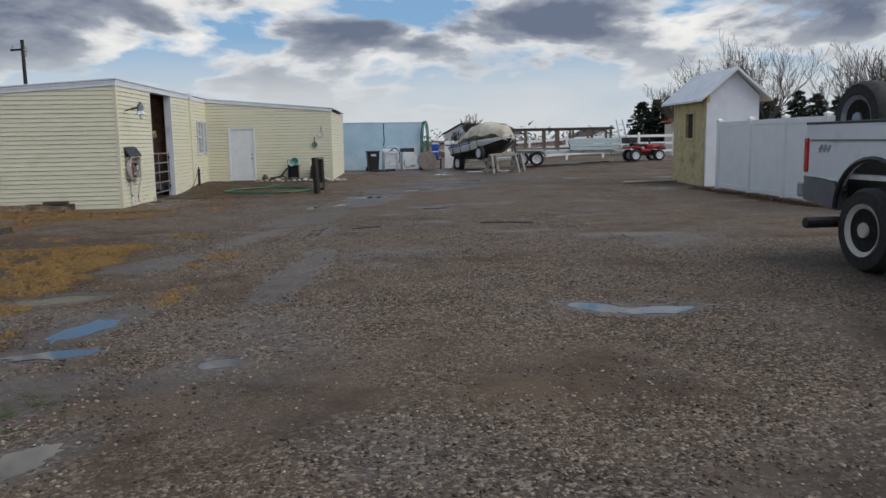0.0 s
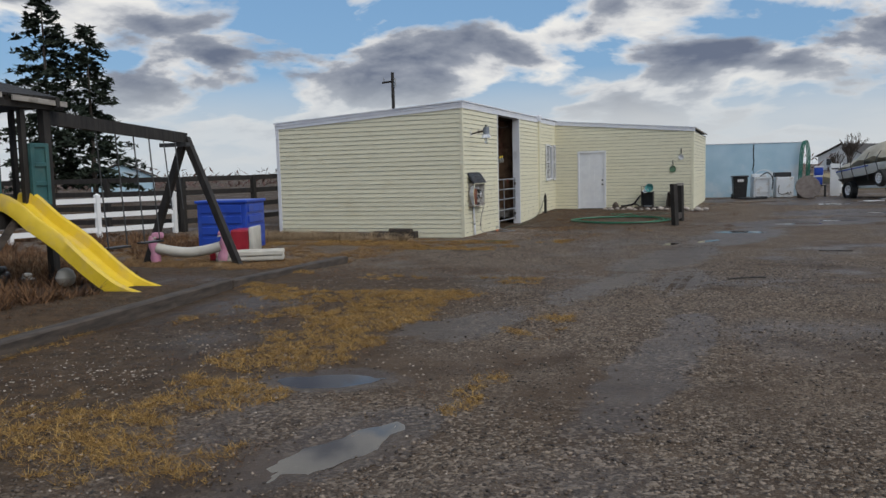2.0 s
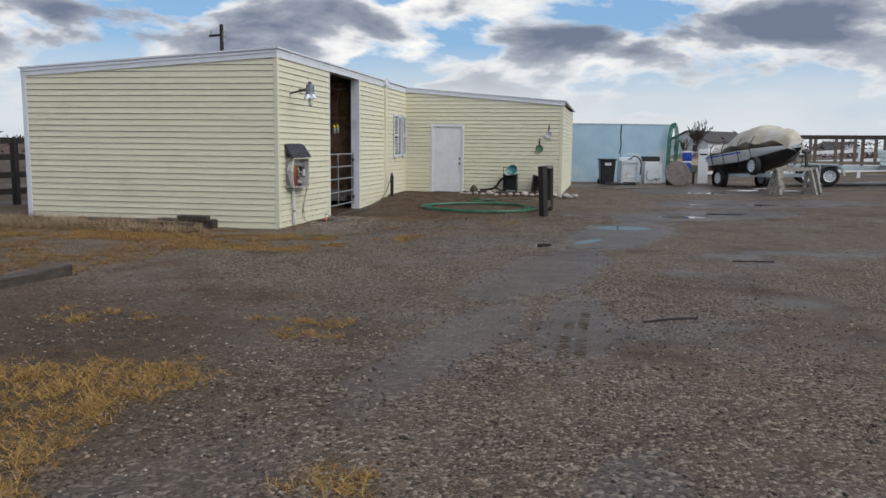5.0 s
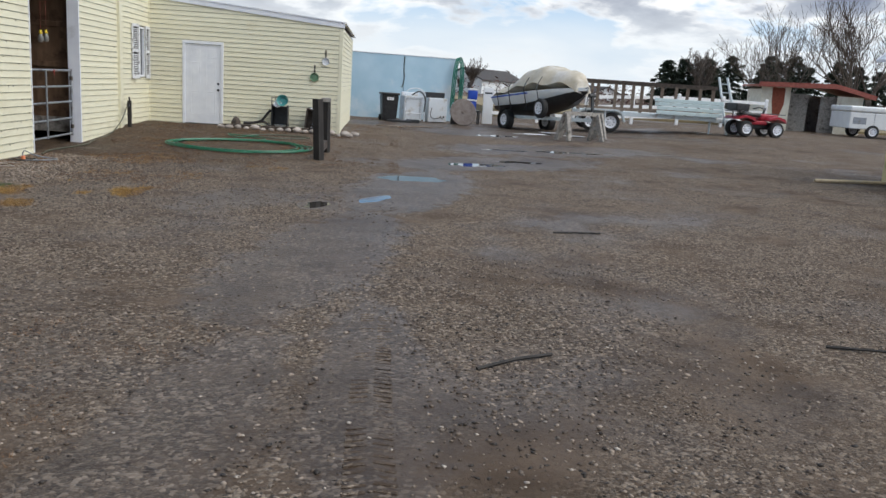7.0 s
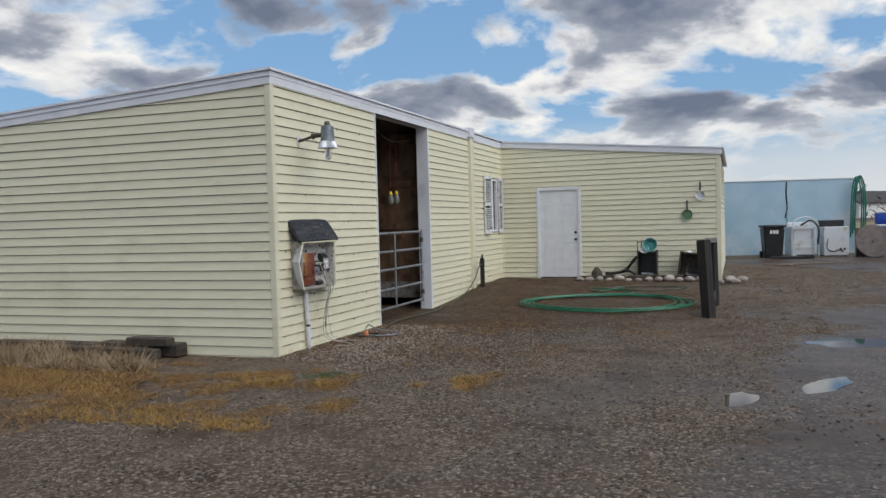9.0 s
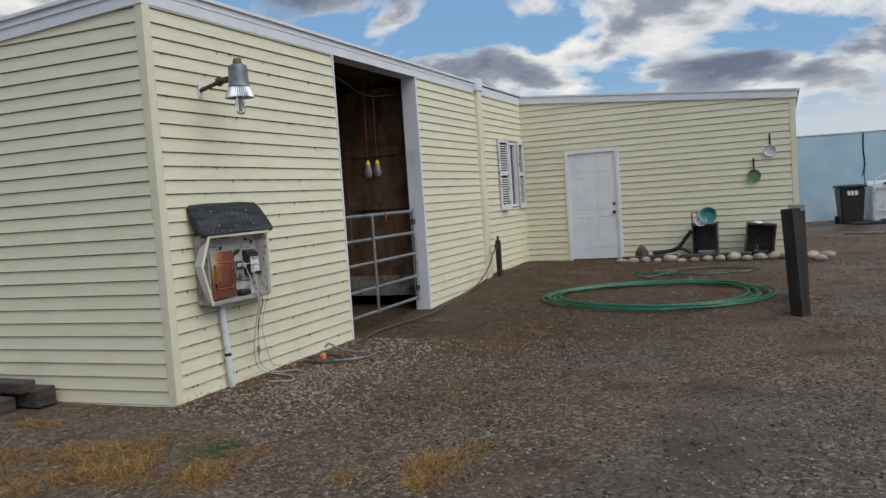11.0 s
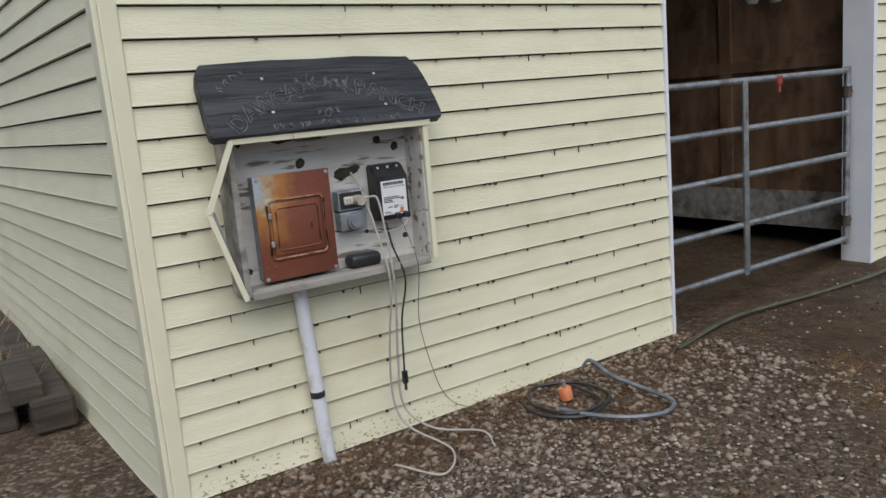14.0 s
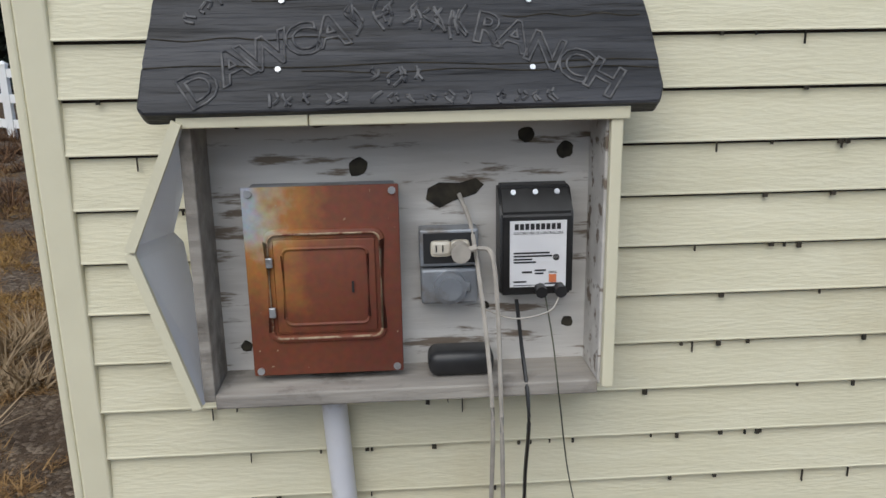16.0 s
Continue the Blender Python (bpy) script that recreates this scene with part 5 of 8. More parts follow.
def build_mud_splash():
    """Dried mud and green algae on the lowest boards."""
    rnd = random.Random(44)
    for mat, n, label in (("mud_dry", 170, "dried mud splashed on the lowest siding boards"), ("algae", 60, "green algae stains low on the siding")):
        bm = bmesh.new()
        for k in range(n):
            y, z = min(2.9, 0.1 + abs(rnd.gauss(0.0, 1.1))), abs(rnd.gauss(0.02, 0.035)) + 0.015
            f = (z % LAP) / LAP
            x = 0.0192 - 0.0125 * f
            w, h = rnd.uniform(0.002, 0.012), rnd.uniform(0.0015, 0.007)
            pts = [(y + w * math.cos(q) * rnd.uniform(0.5, 1.1), z + h * math.sin(q) * rnd.uniform(0.5, 1.1)) for q in [math.tau * i / 8 for i in range(8)]]
            bm.faces.new([bm.verts.new((x + 0.0006, py, pz)) for py, pz in pts])
        tagged(part("wall_stain", bm, mat), label, "stain", kind="stuff")


M["mud_dry"] = material("dried_mud", (0.36, 0.29, 0.17), (0.56, 0.49, 0.33), 30, 0.9)
M["algae"] = material("green_algae", (0.3, 0.27, 0.14), (0.48, 0.43, 0.26), 30, 0.9)
build_mud_splash()


# ---- the back of the yard ----
M["blue_panel"] = material("pale_blue_panel", (0.36, 0.53, 0.64), (0.45, 0.61, 0.71), 1.2, 0.45, stain=(0.62, 0.68, 0.72), stain_scale=0.5, stain_at=(0.5, 0.62), bump=0.05)
M["appliance"] = material("white_appliance_enamel", (0.62, 0.66, 0.7), (0.72, 0.75, 0.78), 4, 0.35, stain=(0.45, 0.42, 0.38), stain_scale=4)
M["tarp"] = material("tan_tarpaulin", (0.42, 0.36, 0.26), (0.56, 0.5, 0.4), 3, 0.6, bump=0.6, bump_scale=6, stain=(0.62, 0.58, 0.53), stain_scale=1.2)
M["hull"] = material("white_gelcoat", (0.72, 0.73, 0.73), (0.8, 0.81, 0.8), 3, 0.25)
M["red_paint"] = material("red_plastic", (0.3, 0.015, 0.03), (0.38, 0.025, 0.04), 6, 0.35)
M["blue_plastic"] = material("blue_plastic", (0.012, 0.05, 0.36), (0.018, 0.075, 0.45), 4, 0.38, stain=(0.05, 0.1, 0.4), stain_scale=3)
M["red_roof"] = material("rusty_red_roofing", (0.22, 0.05, 0.035), (0.31, 0.085, 0.06), 9, 0.6)
M["shed_white"] = material("rusting_white_sheet", (0.66, 0.62, 0.5), (0.76, 0.73, 0.62), 5, 0.6, stain=(0.3, 0.12, 0.07), stain_scale=1.3, stain_at=(0.64, 0.74))
M["brown_disc"] = material("brown_board", (0.13, 0.105, 0.095), (0.2, 0.17, 0.155), 8, 0.8, bump=0.3)
M["bark"] = material("grey_brown_bark", (0.07, 0.055, 0.045), (0.15, 0.125, 0.105), 14, 0.9, bump=0.5)
M["needles"] = material("dark_conifer_needles", (0.012, 0.022, 0.013), (0.035, 0.05, 0.028), 3, 0.8)
M["roof_dark"] = material("dark_shingles", (0.04, 0.035, 0.033), (0.08, 0.07, 0.065), 3, 0.85)
M["rosy"] = material("dark_red_twigs", (0.09, 0.05, 0.042), (0.16, 0.1, 0.085), 5, 0.9)
M["steel_white"] = material("white_painted_steel", (0.52, 0.58, 0.6), (0.63, 0.68, 0.69), 5, 0.4, stain=(0.35, 0.3, 0.26), stain_scale=3, stain_at=(0.58, 0.7))
M["hang_hose"] = material("bright_green_hose", (0.008, 0.12, 0.08), (0.02, 0.19, 0.13), 9, 0.45)
M["stake_brown"] = material("brown_stake_wood", (0.11, 0.08, 0.06), (0.19, 0.145, 0.11), 12, 0.85, bump=0.4)
M["pale_teal"] = material("pale_teal_painted_steel", (0.56, 0.68, 0.68), (0.66, 0.76, 0.75), 5, 0.4, stain=(0.4, 0.42, 0.4), stain_scale=3, stain_at=(0.6, 0.72))
M["pole_wood"] = material("peeled_pole_wood", (0.4, 0.31, 0.19), (0.52, 0.42, 0.28), 12, 0.8)
M["rust_red"] = material("rust_red_patch", (0.19, 0.045, 0.025), (0.28, 0.08, 0.045), 9, 0.85, bump=0.3)
M["tan_wood"] = material("tan_weathered_wood", (0.17, 0.13, 0.1), (0.28, 0.22, 0.17), 12, 0.85, bump=0.4)
M["field"] = material("dry_field", (0.2, 0.155, 0.08), (0.28, 0.22, 0.12), 0.5, 0.95)


def at(x, y, turn=0.0, dz=0.0):
    return pose(x, y, rise(x, y) + dz, 0, 0, turn)


def build_blue_wall():
    t = tagged(thing("wall_blue", pose(3.3, 19.78, 0.2, 0, 0, 14), "pale blue insulated panel wall at the back of the yard", "wall"), kind="structure")
    for a, b in ((0, 1.45), (1.46, 3.72), (3.73, 5.9)):
        quick("panel", "blue_panel", t, lambda bm: soft_box(bm, (a, 0, -0.1), (b - 0.012, 0.25, 2.5), 0.012))
    quick("cap", "white_metal", t, lambda bm: box(bm, (0, -0.02, 2.5), (5.9, 0.27, 2.53)))
    quick("stain_line", "dirt_and_hole_shade", t, lambda bm: hose(bm, spline([(3.72, -0.004, 2.45), (3.7, -0.004, 2.0), (3.74, -0.004, 1.6), (3.66, -0.004, 1.25)], 4), 0.02, 5))


build_blue_wall()


def build_bin():
    t = thing("wheelie_bin", at(6.35, 18.35, 10), "dark green wheeled rubbish bin with lettering", "bin")
    def body(bm):
        v = [bm.verts.new(p) for p in ((-0.25, -0.24, 0), (0.25, -0.24, 0), (0.25, 0.24, 0), (-0.25, 0.24, 0), (-0.31, -0.31, 0.95), (0.31, -0.31, 0.95), (0.31, 0.31, 0.95), (-0.31, 0.31, 0.95))]
        for f in ((0, 1, 5, 4), (1, 2, 6, 5), (2, 3, 7, 6), (3, 0, 4, 7), (3, 2, 1, 0), (4, 5, 6, 7)):
            bm.faces.new([v[i] for i in f])
        bmesh.ops.bevel(bm, geom=bm.edges[:], offset=0.03, segments=2, affect="EDGES")
    quick("body", "black", t, body, smooth=True)
    quick("lid", "black", t, lambda bm: soft_box(bm, (-0.34, -0.36, 0.95), (0.34, 0.34, 1.03), 0.03))
    for x in (-0.28, 0.28):
        quick("wheel", "rubber", t, lambda bm: rod(bm, (x - 0.03, 0.26, 0.1), (x + 0.03, 0.26, 0.1), 0.11, 16))
    quick("mark", "label", t, lambda bm: [box(bm, (-0.13 + i * 0.09, -0.325, 0.76), (-0.06 + i * 0.09, -0.312, 0.87)) for i in range(3)], "pale worn lettering bars")


build_bin()


def build_washer():
    t = thing("washing_machine", at(7.2, 19.3, 12), "old white washing machine standing outdoors", "appliance")
    quick("cabinet", "appliance", t, lambda bm: soft_box(bm, (-0.36, -0.33, 0.02), (0.36, 0.33, 0.95), 0.02))
    quick("console", "appliance", t, lambda bm: soft_box(bm, (-0.34, 0.18, 0.95), (0.34, 0.32, 1.08), 0.03))
    quick("door_outline", "grey_box", t, lambda bm: [soft_box(bm, a, b, 0.003) for a, b in (((-0.28, -0.338, 0.1), (-0.27, -0.33, 0.85)), ((0.27, -0.338, 0.1), (0.28, -0.33, 0.85)), ((-0.27, -0.338, 0.84), (0.27, -0.33, 0.85)))])
    f = thing("tubular_headboard", at(7.35, 18.9, 12), "white tubular arched bed end leaning on the appliance", "bed end")
    arch = [(-0.38, 0, 0), (-0.38, 0.03, 0.9), (-0.3, 0.04, 1.15), (0, 0.05, 1.25), (0.3, 0.04, 1.15), (0.38, 0.03, 0.9), (0.38, 0, 0)]
    quick("arch", "appliance", f, lambda bm: hose(bm, spline(arch, 6), 0.02, 8), smooth=True)
    for z in (0.3, 0.9):
        quick("bar", "appliance", f, lambda bm: rod(bm, (-0.38, 0.02, z), (0.38, 0.02, z), 0.014, 8))
    cable("drain_hose", "black", [(7.2, 18.95, 1.2), (7.5, 18.95, 1.35), (7.72, 18.95, 1.1), (7.7, 18.95, 0.6)], 0.03, "black drain hose looped over the white appliance")


build_washer()


def build_dryer():
    t = thing("clothes_dryer", at(8.15, 19.35, 14), "old white clothes dryer with a dark panel", "appliance")
    quick("cabinet", "appliance", t, lambda bm: soft_box(bm, (-0.37, -0.33, 0.02), (0.37, 0.33, 0.92), 0.02))
    quick("console", "black", t, lambda bm: soft_box(bm, (-0.36, 0.0, 0.92), (0.36, 0.3, 1.13), 0.02), "dark control panel")
    quick("lint_cord", "dirt_and_hole_shade", t, lambda bm: hose(bm, spline([(-0.25, -0.34, 0.55), (-0.28, -0.345, 0.25), (-0.1, -0.345, 0.15), (0.1, -0.345, 0.2), (0.2, -0.345, 0.14)], 5), 0.012, 6))
    for x in (0.12, 0.24):
        quick("vent", "dirt_and_hole_shade", t, lambda bm: rod(bm, (x, -0.338, 0.22), (x, -0.328, 0.22), 0.035, 12))


build_dryer()
tagged(quick("scrap_pile", "black", None, lambda bm: [soft_box(bm, (x, y, z), (x + w, y + 0.3, z + h), 0.03) for x, y, z, w, h in ((6.3, 17.6, 0.2, 0.9, 0.1), (7.0, 17.7, 0.2, 0.5, 0.14), (8.7, 18.4, 0.2, 0.4, 0.3))]), "dark flattened plastic scrap on the ground", "scrap")
disc = thing("cable_reel", at(9.1, 18.0, 10), "round brown wooden reel end standing on its rim", "reel")
quick("disc", "brown_disc", disc, lambda bm: lathe(bm, [(0, -0.03), (0.49, -0.03), (0.5, -0.02), (0.5, 0.02), (0.49, 0.03), (0, 0.03)], 32, pose(0, 0, 0.49, 75)))
quick("hub", "brown_disc", disc, lambda bm: lathe(bm, [(0, 0.0), (0.05, 0.0), (0.05, 0.06), (0, 0.06)], 14, pose(0, 0, 0.49, 75)))
fire_hose = thing("fire_hose", pose(9.0, 21.0, 0), "thick green hose hung in loops over the wall end", "hose")
for k in range(3):
    x = -0.06 + 0.06 * k
    low = 0.75 + 0.12 * (k * 5 % 4)
    quick("strand", "hang_hose", fire_hose, lambda bm: hose(bm, spline([(x - 0.08, -0.06, low), (x - 0.06, -0.08, 1.6), (x - 0.02, -0.09, 2.3), (x + 0.08, -0.03, 2.72 + 0.02 * (k % 3)), (x + 0.2, 0.02, 2.6), (x + 0.26, -0.02 - 0.03 * (k % 2), 2.1), (x + 0.24, -0.07, 1.2), (x + 0.22, -0.06, low - 0.2)], 5), 0.026, 8), smooth=True)
for x, y, z, label in ((9.6, 19.9, 0.75, "blue plastic cooler jug with white lid on a stand"), (9.62, 19.9, 1.17, "blue plastic cooler jug with white lid stacked on another")):
    j = thing("water_jug", pose(x, y, z) @ Matrix.Scale(0.7, 4), label, "jug", "stacked blue jugs")
    quick("body", "blue_plastic", j, lambda bm: soft_box(bm, (-0.26, -0.2, 0), (0.26, 0.2, 0.5), 0.05, None, 3), smooth=True)
    quick("cap", "label", j, lambda bm: soft_box(bm, (-0.27, -0.21, 0.5), (0.27, 0.21, 0.6), 0.03), "white lid")
st = thing("jug_stand", at(9.6, 19.9), "small dark stand under the blue jugs", "stand")
quick("top", "black", st, lambda bm: soft_box(bm, (-0.35, -0.3, 0.48), (0.35, 0.3, 0.53), 0.01))
for x in (-0.3, 0.3):
    for y in (-0.25, 0.25):
        quick("leg", "black", st, lambda bm: rod(bm, (x, y, 0), (x, y, 0.48), 0.025, 8))
gp = thing("gate_post", at(10.35, 20.6), "wide white vinyl post with a hinge", "post")
quick("post", "vinyl_white", gp, lambda bm: soft_box(bm, (-0.2, -0.05, 0), (0.2, 0.05, 1.45), 0.01))
quick("hinge", "black", gp, lambda bm: box(bm, (-0.15, -0.06, 1.2), (0.15, -0.052, 1.26)))


def wheel(name, parent, x, y, z, r, w, mat="white_metal", axis="x"):
    """A tyre with a separate rim, its axle along x or y."""
    m = Matrix.Translation((x, y, z)) @ (pose(0, 0, 0, 0, 90, 0) if axis == "x" else pose(0, 0, 0, 90, 0, 0))
    tyre = quick(name, "rubber", parent, lambda bm: lathe(bm, [(r * 0.58, -w * 0.4), (r * 0.66, -w * 0.5), (r * 0.92, -w * 0.48), (r, -w * 0.3), (r, w * 0.3), (r * 0.92, w * 0.48), (r * 0.66, w * 0.5), (r * 0.58, w * 0.4), (r * 0.58, -w * 0.4)], 30, m), "black rubber tyre", True)
    def rim(bm):
        lathe(bm, [(r * 0.2, -w * 0.4), (r * 0.5, -w * 0.38), (r * 0.63, -w * 0.52), (r * 0.63, w * 0.52), (r * 0.5, w * 0.38), (r * 0.2, w * 0.4), (r * 0.2, -w * 0.4)], 24, m)
        lathe(bm, [(0, -w * 0.5), (r * 0.17, -w * 0.48), (r * 0.2, -w * 0.3), (r * 0.2, w * 0.3), (r * 0.17, w * 0.48), (0, w * 0.5)], 16, m)
    quick("rim", mat, tyre, rim, "pale metal rim", True)
    quick("rim_hole", "dirt_and_hole_shade", tyre, lambda bm: [rod(bm, m @ Vector((r * 0.38 * math.cos(i * math.tau / 8), r * 0.38 * math.sin(i * math.tau / 8), -w * 0.4)), m @ Vector((r * 0.38 * math.cos(i * math.tau / 8), r * 0.38 * math.sin(i * math.tau / 8), w * 0.4)), r * 0.06, 8) for i in range(8)])
    return tyre


def build_boat():
    """A boat under a tarpaulin on its trailer; the bow points along +x."""
    a = at(12.12, 17.3, -66, 0.0)
    t = thing("boat", a @ pose(0, 0, 0.04, 0, -4, 0), "white motor boat with shade-blackened bottom under a tan tarpaulin", "boat")
    def hull(bm):
        rows = []
        for i in range(13):
            u = i / 12
            x = -2.2 + 4.5 * u
            w = 1.0 * (1 - max(0, (u - 0.45) / 0.55) ** 2.2) + 0.03
            keel = 0.55 + 0.75 * max(0, (u - 0.45) / 0.55) ** 1.6
            top = 1.25 + 0.22 * u
            rows.append([bm.verts.new(p) for p in ((x, 0, keel), (x, -w * 0.75, keel + 0.2), (x, -w, top - 0.12), (x, -w, top), (x, w, top), (x, w, top - 0.12), (x, w * 0.75, keel + 0.2))])
        for p, q in zip(rows, rows[1:]):
            for k in range(7):
                bm.faces.new((p[k], p[(k + 1) % 7], q[(k + 1) % 7], q[k]))
        bm.faces.new(rows[0])
        bm.faces.new(rows[-1][::-1])
    quick("hull", "hull", t, hull, "white hull side", True)
    # black shell over the lower hull, painting the shadow it lies in
    def under(bm):
        rows = []
        for i in range(13):
            u = i / 12
            x = -2.2 + 4.5 * u
            w = 1.0 * (1 - max(0, (u - 0.45) / 0.55) ** 2.2) + 0.03
            keel = 0.55 + 0.75 * max(0, (u - 0.45) / 0.55) ** 1.6
            side = keel + 0.2 + (1.13 + 0.22 * u - keel - 0.2) * (0.35 + 0.1 * u)
            rows.append([bm.verts.new(p) for p in ((x, 0, keel - 0.02), (x, -w * 0.76, keel + 0.19), (x, -w * 0.92 - 0.01, side), (x, w * 0.92 + 0.01, side), (x, w * 0.76, keel + 0.19))])
        for p, q in zip(rows, rows[1:]):
            for k in (0, 1, 3, 4):
                bm.faces.new((p[k], p[(k + 1) % 5], q[(k + 1) % 5], q[k]))
    quick("bottom", "black", t, under, "hull bottom coloured black for its shade", True)
    def cover(bm):
        rows = []
        prof = [(0.0, 1.42), (0.08, 1.66), (0.24, 1.78), (0.36, 2.2), (0.5, 2.26), (0.62, 2.3), (0.74, 2.12), (0.88, 2.05), (0.96, 1.95), (1.0, 1.75)]
        for i in range(25):
            u = i / 24
            x = -2.3 + 4.35 * u
            w = 1.02 * (1 - 0.72 * max(0, (u - 0.45) / 0.55) ** 2.6) + 0.07 + 0.04 * math.sin(u * 31)
            h = next(z0 + (z1 - z0) * (u - u0) / (u1 - u0) for (u0, z0), (u1, z1) in zip(prof, prof[1:]) if u <= u1 + 1e-9)
            low = 1.16 + 0.2 * u + 0.05 * math.sin(u * 23) - 0.16 * step(0.86, 1.0, u)
            ring = []
            for k in range(13):
                s = -1 + 2 * k / 12
                y = w * (1.0 if abs(s) > 0.98 else math.copysign(abs(s) ** 0.8, s) * 0.98)
                z = low + (h - low) * (1 - abs(s) ** 2.4)
                j = 0.09 * noise.fractal((x * 2.3, y * 2.3, 3), 1, 2, 3)
                ring.append(bm.verts.new((x, y + j, z + j)))
            rows.append(ring)
        for p, q in zip(rows, rows[1:]):
            for k in range(12):
                bm.faces.new((p[k], p[k + 1], q[k + 1], q[k]))
        bm.faces.new(rows[0])
        bm.faces.new(rows[-1])
    quick("tarpaulin", "tarp", t, cover, "wrinkled tan tarpaulin", True)
    for x in (-1.7, -0.9, 0.1, 0.9):
        for s in (-1, 1):
            quick("strap", "black", t, lambda bm: hose(bm, spline([(x - 0.1, s * 0.85, 1.85), (x, s * 1.12, 1.5), (x + 0.03, s * 1.1, 1.2), (x + 0.06, s * 1.0, 0.72)], 4), 0.016, 6), "black tie-down strap")
    quick("rub_strip", "blue_plastic", t, lambda bm: [beam(bm, (-2.2, s * 1.04, 1.2), (0.2, s * 1.04, 1.3), 0.015, 0.05) for s in (-1, 1)], "dark blue stripe")
    tr = thing("boat_trailer", a, "white galvanised boat trailer under the boat", "trailer")
    quick("frame", "steel_white", tr, lambda bm: (beam(bm, (-2.0, -0.7, 0.42), (1.6, -0.7, 0.55), 0.08, 0.12), beam(bm, (-2.0, 0.7, 0.42), (1.6, 0.7, 0.55), 0.08, 0.12), beam(bm, (-2.0, -0.7, 0.42), (-2.0, 0.7, 0.42), 0.08, 0.1), beam(bm, (1.6, -0.7, 0.55), (3.2, 0, 0.6), 0.08, 0.12), beam(bm, (1.6, 0.7, 0.55), (3.2, 0, 0.6), 0.08, 0.12)))
    quick("winch_post", "black", tr, lambda bm: (beam(bm, (2.6, 0, 0.6), (2.45, 0, 1.5), 0.08, 0.08), rod(bm, (2.45, -0.12, 1.4), (2.45, 0.12, 1.4), 0.07, 12)))
    quick("jack", "alu", tr, lambda bm: rod(bm, (3.1, 0.1, 0.05), (3.1, 0.1, 0.95), 0.03, 10))
    for y in (-0.95, 0.95):
        wheel("tyre", tr, -1.3, y, 0.33, 0.33, 0.2, axis="y")
        quick("fender", "black", tr, lambda bm: lathe(bm, [(0.37, -0.13), (0.39, -0.13), (0.39, 0.13), (0.37, 0.13), (0.37, -0.13)], 20, Matrix.Translation((-1.3, y, 0.33)) @ pose(0, 0, 0, 90)))
    wheel("spare_tyre", tr, 0.95, -1.0, 0.86, 0.34, 0.2, axis="y")


build_boat()


def build_sawhorse(x, y, turn):
    t = thing("sawhorse", at(x, y, turn), "grey weathered wooden sawhorse trestle", "sawhorse", "sawhorses in the yard")
    quick("beam", "grey_wood", t, lambda bm: beam(bm, (-0.72, 0, 0.82), (0.72, 0, 0.82), 0.1, 0.09))
    for px in (-0.62, 0.62):
        for s in (-1, 1):
            quick("leg", "grey_wood", t, lambda bm: beam(bm, (px * 1.1, s * 0.3, 0), (px, s * 0.04, 0.82), 0.09, 0.13))
        quick("gusset", "grey_wood", t, lambda bm: beam(bm, (px, -0.2, 0.4), (px, 0.2, 0.4), 0.03, 0.1))


build_sawhorse(12.25, 12.8, 28)
build_sawhorse(12.7, 14.2, 20)


def build_flatbed():
    t = thing("flatbed_trailer", at(16.2, 19.2, -8), "white flatbed trailer with wooden stake rails", "trailer")
    quick("deck", "steel_white", t, lambda bm: (soft_box(bm, (-2.6, -1.0, 0.62), (2.7, 1.0, 0.78), 0.015)))
    quick("tongue", "steel_white", t, lambda bm: (beam(bm, (2.7, -0.6, 0.65), (4.0, 0, 0.62), 0.1, 0.14), beam(bm, (2.7, 0.6, 0.65), (4.0, 0, 0.62), 0.1, 0.14)))
    for x in (-2.05, -1.3):
        for y in (-1.12, 1.12):
            wheel("tyre", t, x, y, 0.36, 0.36, 0.22, axis="y")
    for y in (-1.15, 1.15):
        quick("fender", "steel_white", t, lambda bm: plate(bm, [(-2.6, 0.4), (-2.5, 0.72), (-2.3, 0.84), (-1.05, 0.84), (-0.85, 0.72), (-0.75, 0.4), (-0.82, 0.4), (-0.92, 0.68), (-1.1, 0.78), (-2.25, 0.78), (-2.45, 0.68), (-2.53, 0.4)], 0.26, Matrix.Translation((0, y - 0.13, 0))))
        for x in (-2.55, -1.85, -0.9, -0.2, 0.55, 1.5, 2.45):
            quick("stake", "stake_brown", t, lambda bm: beam(bm, (x, y * 0.84, 0.78), (x, y * 0.84, 1.85), 0.12, 0.06))
        quick("top_rail", "timber", t, lambda bm: beam(bm, (-2.6, y * 0.86, 1.86), (2.6, y * 0.86, 1.86), 0.07, 0.13))
        quick("low_rail", "tan_wood", t, lambda bm: beam(bm, (-2.6, y * 0.86, 0.86), (2.6, y * 0.86, 0.88), 0.05, 0.09))
    for i, (z, l) in enumerate(((0.79, 0.4), (0.95, 0.5), (1.1, 0.52), (1.24, 0.6))):
        quick("side_panel", "pale_teal", t, lambda bm: soft_box(bm, (l - 0.1 * i, -1.16 + 0.02 * i, z), (2.85, -1.03, z + 0.13), 0.012))
    quick("jack_stand", "grey_wood", t, lambda bm: box(bm, (2.2, -0.3, -0.02), (2.8, 0.3, 0.16)))
    quick("jack", "steel_white", t, lambda bm: rod(bm, (2.5, -0.8, 0.15), (2.5, -0.8, 1.05), 0.04, 10))


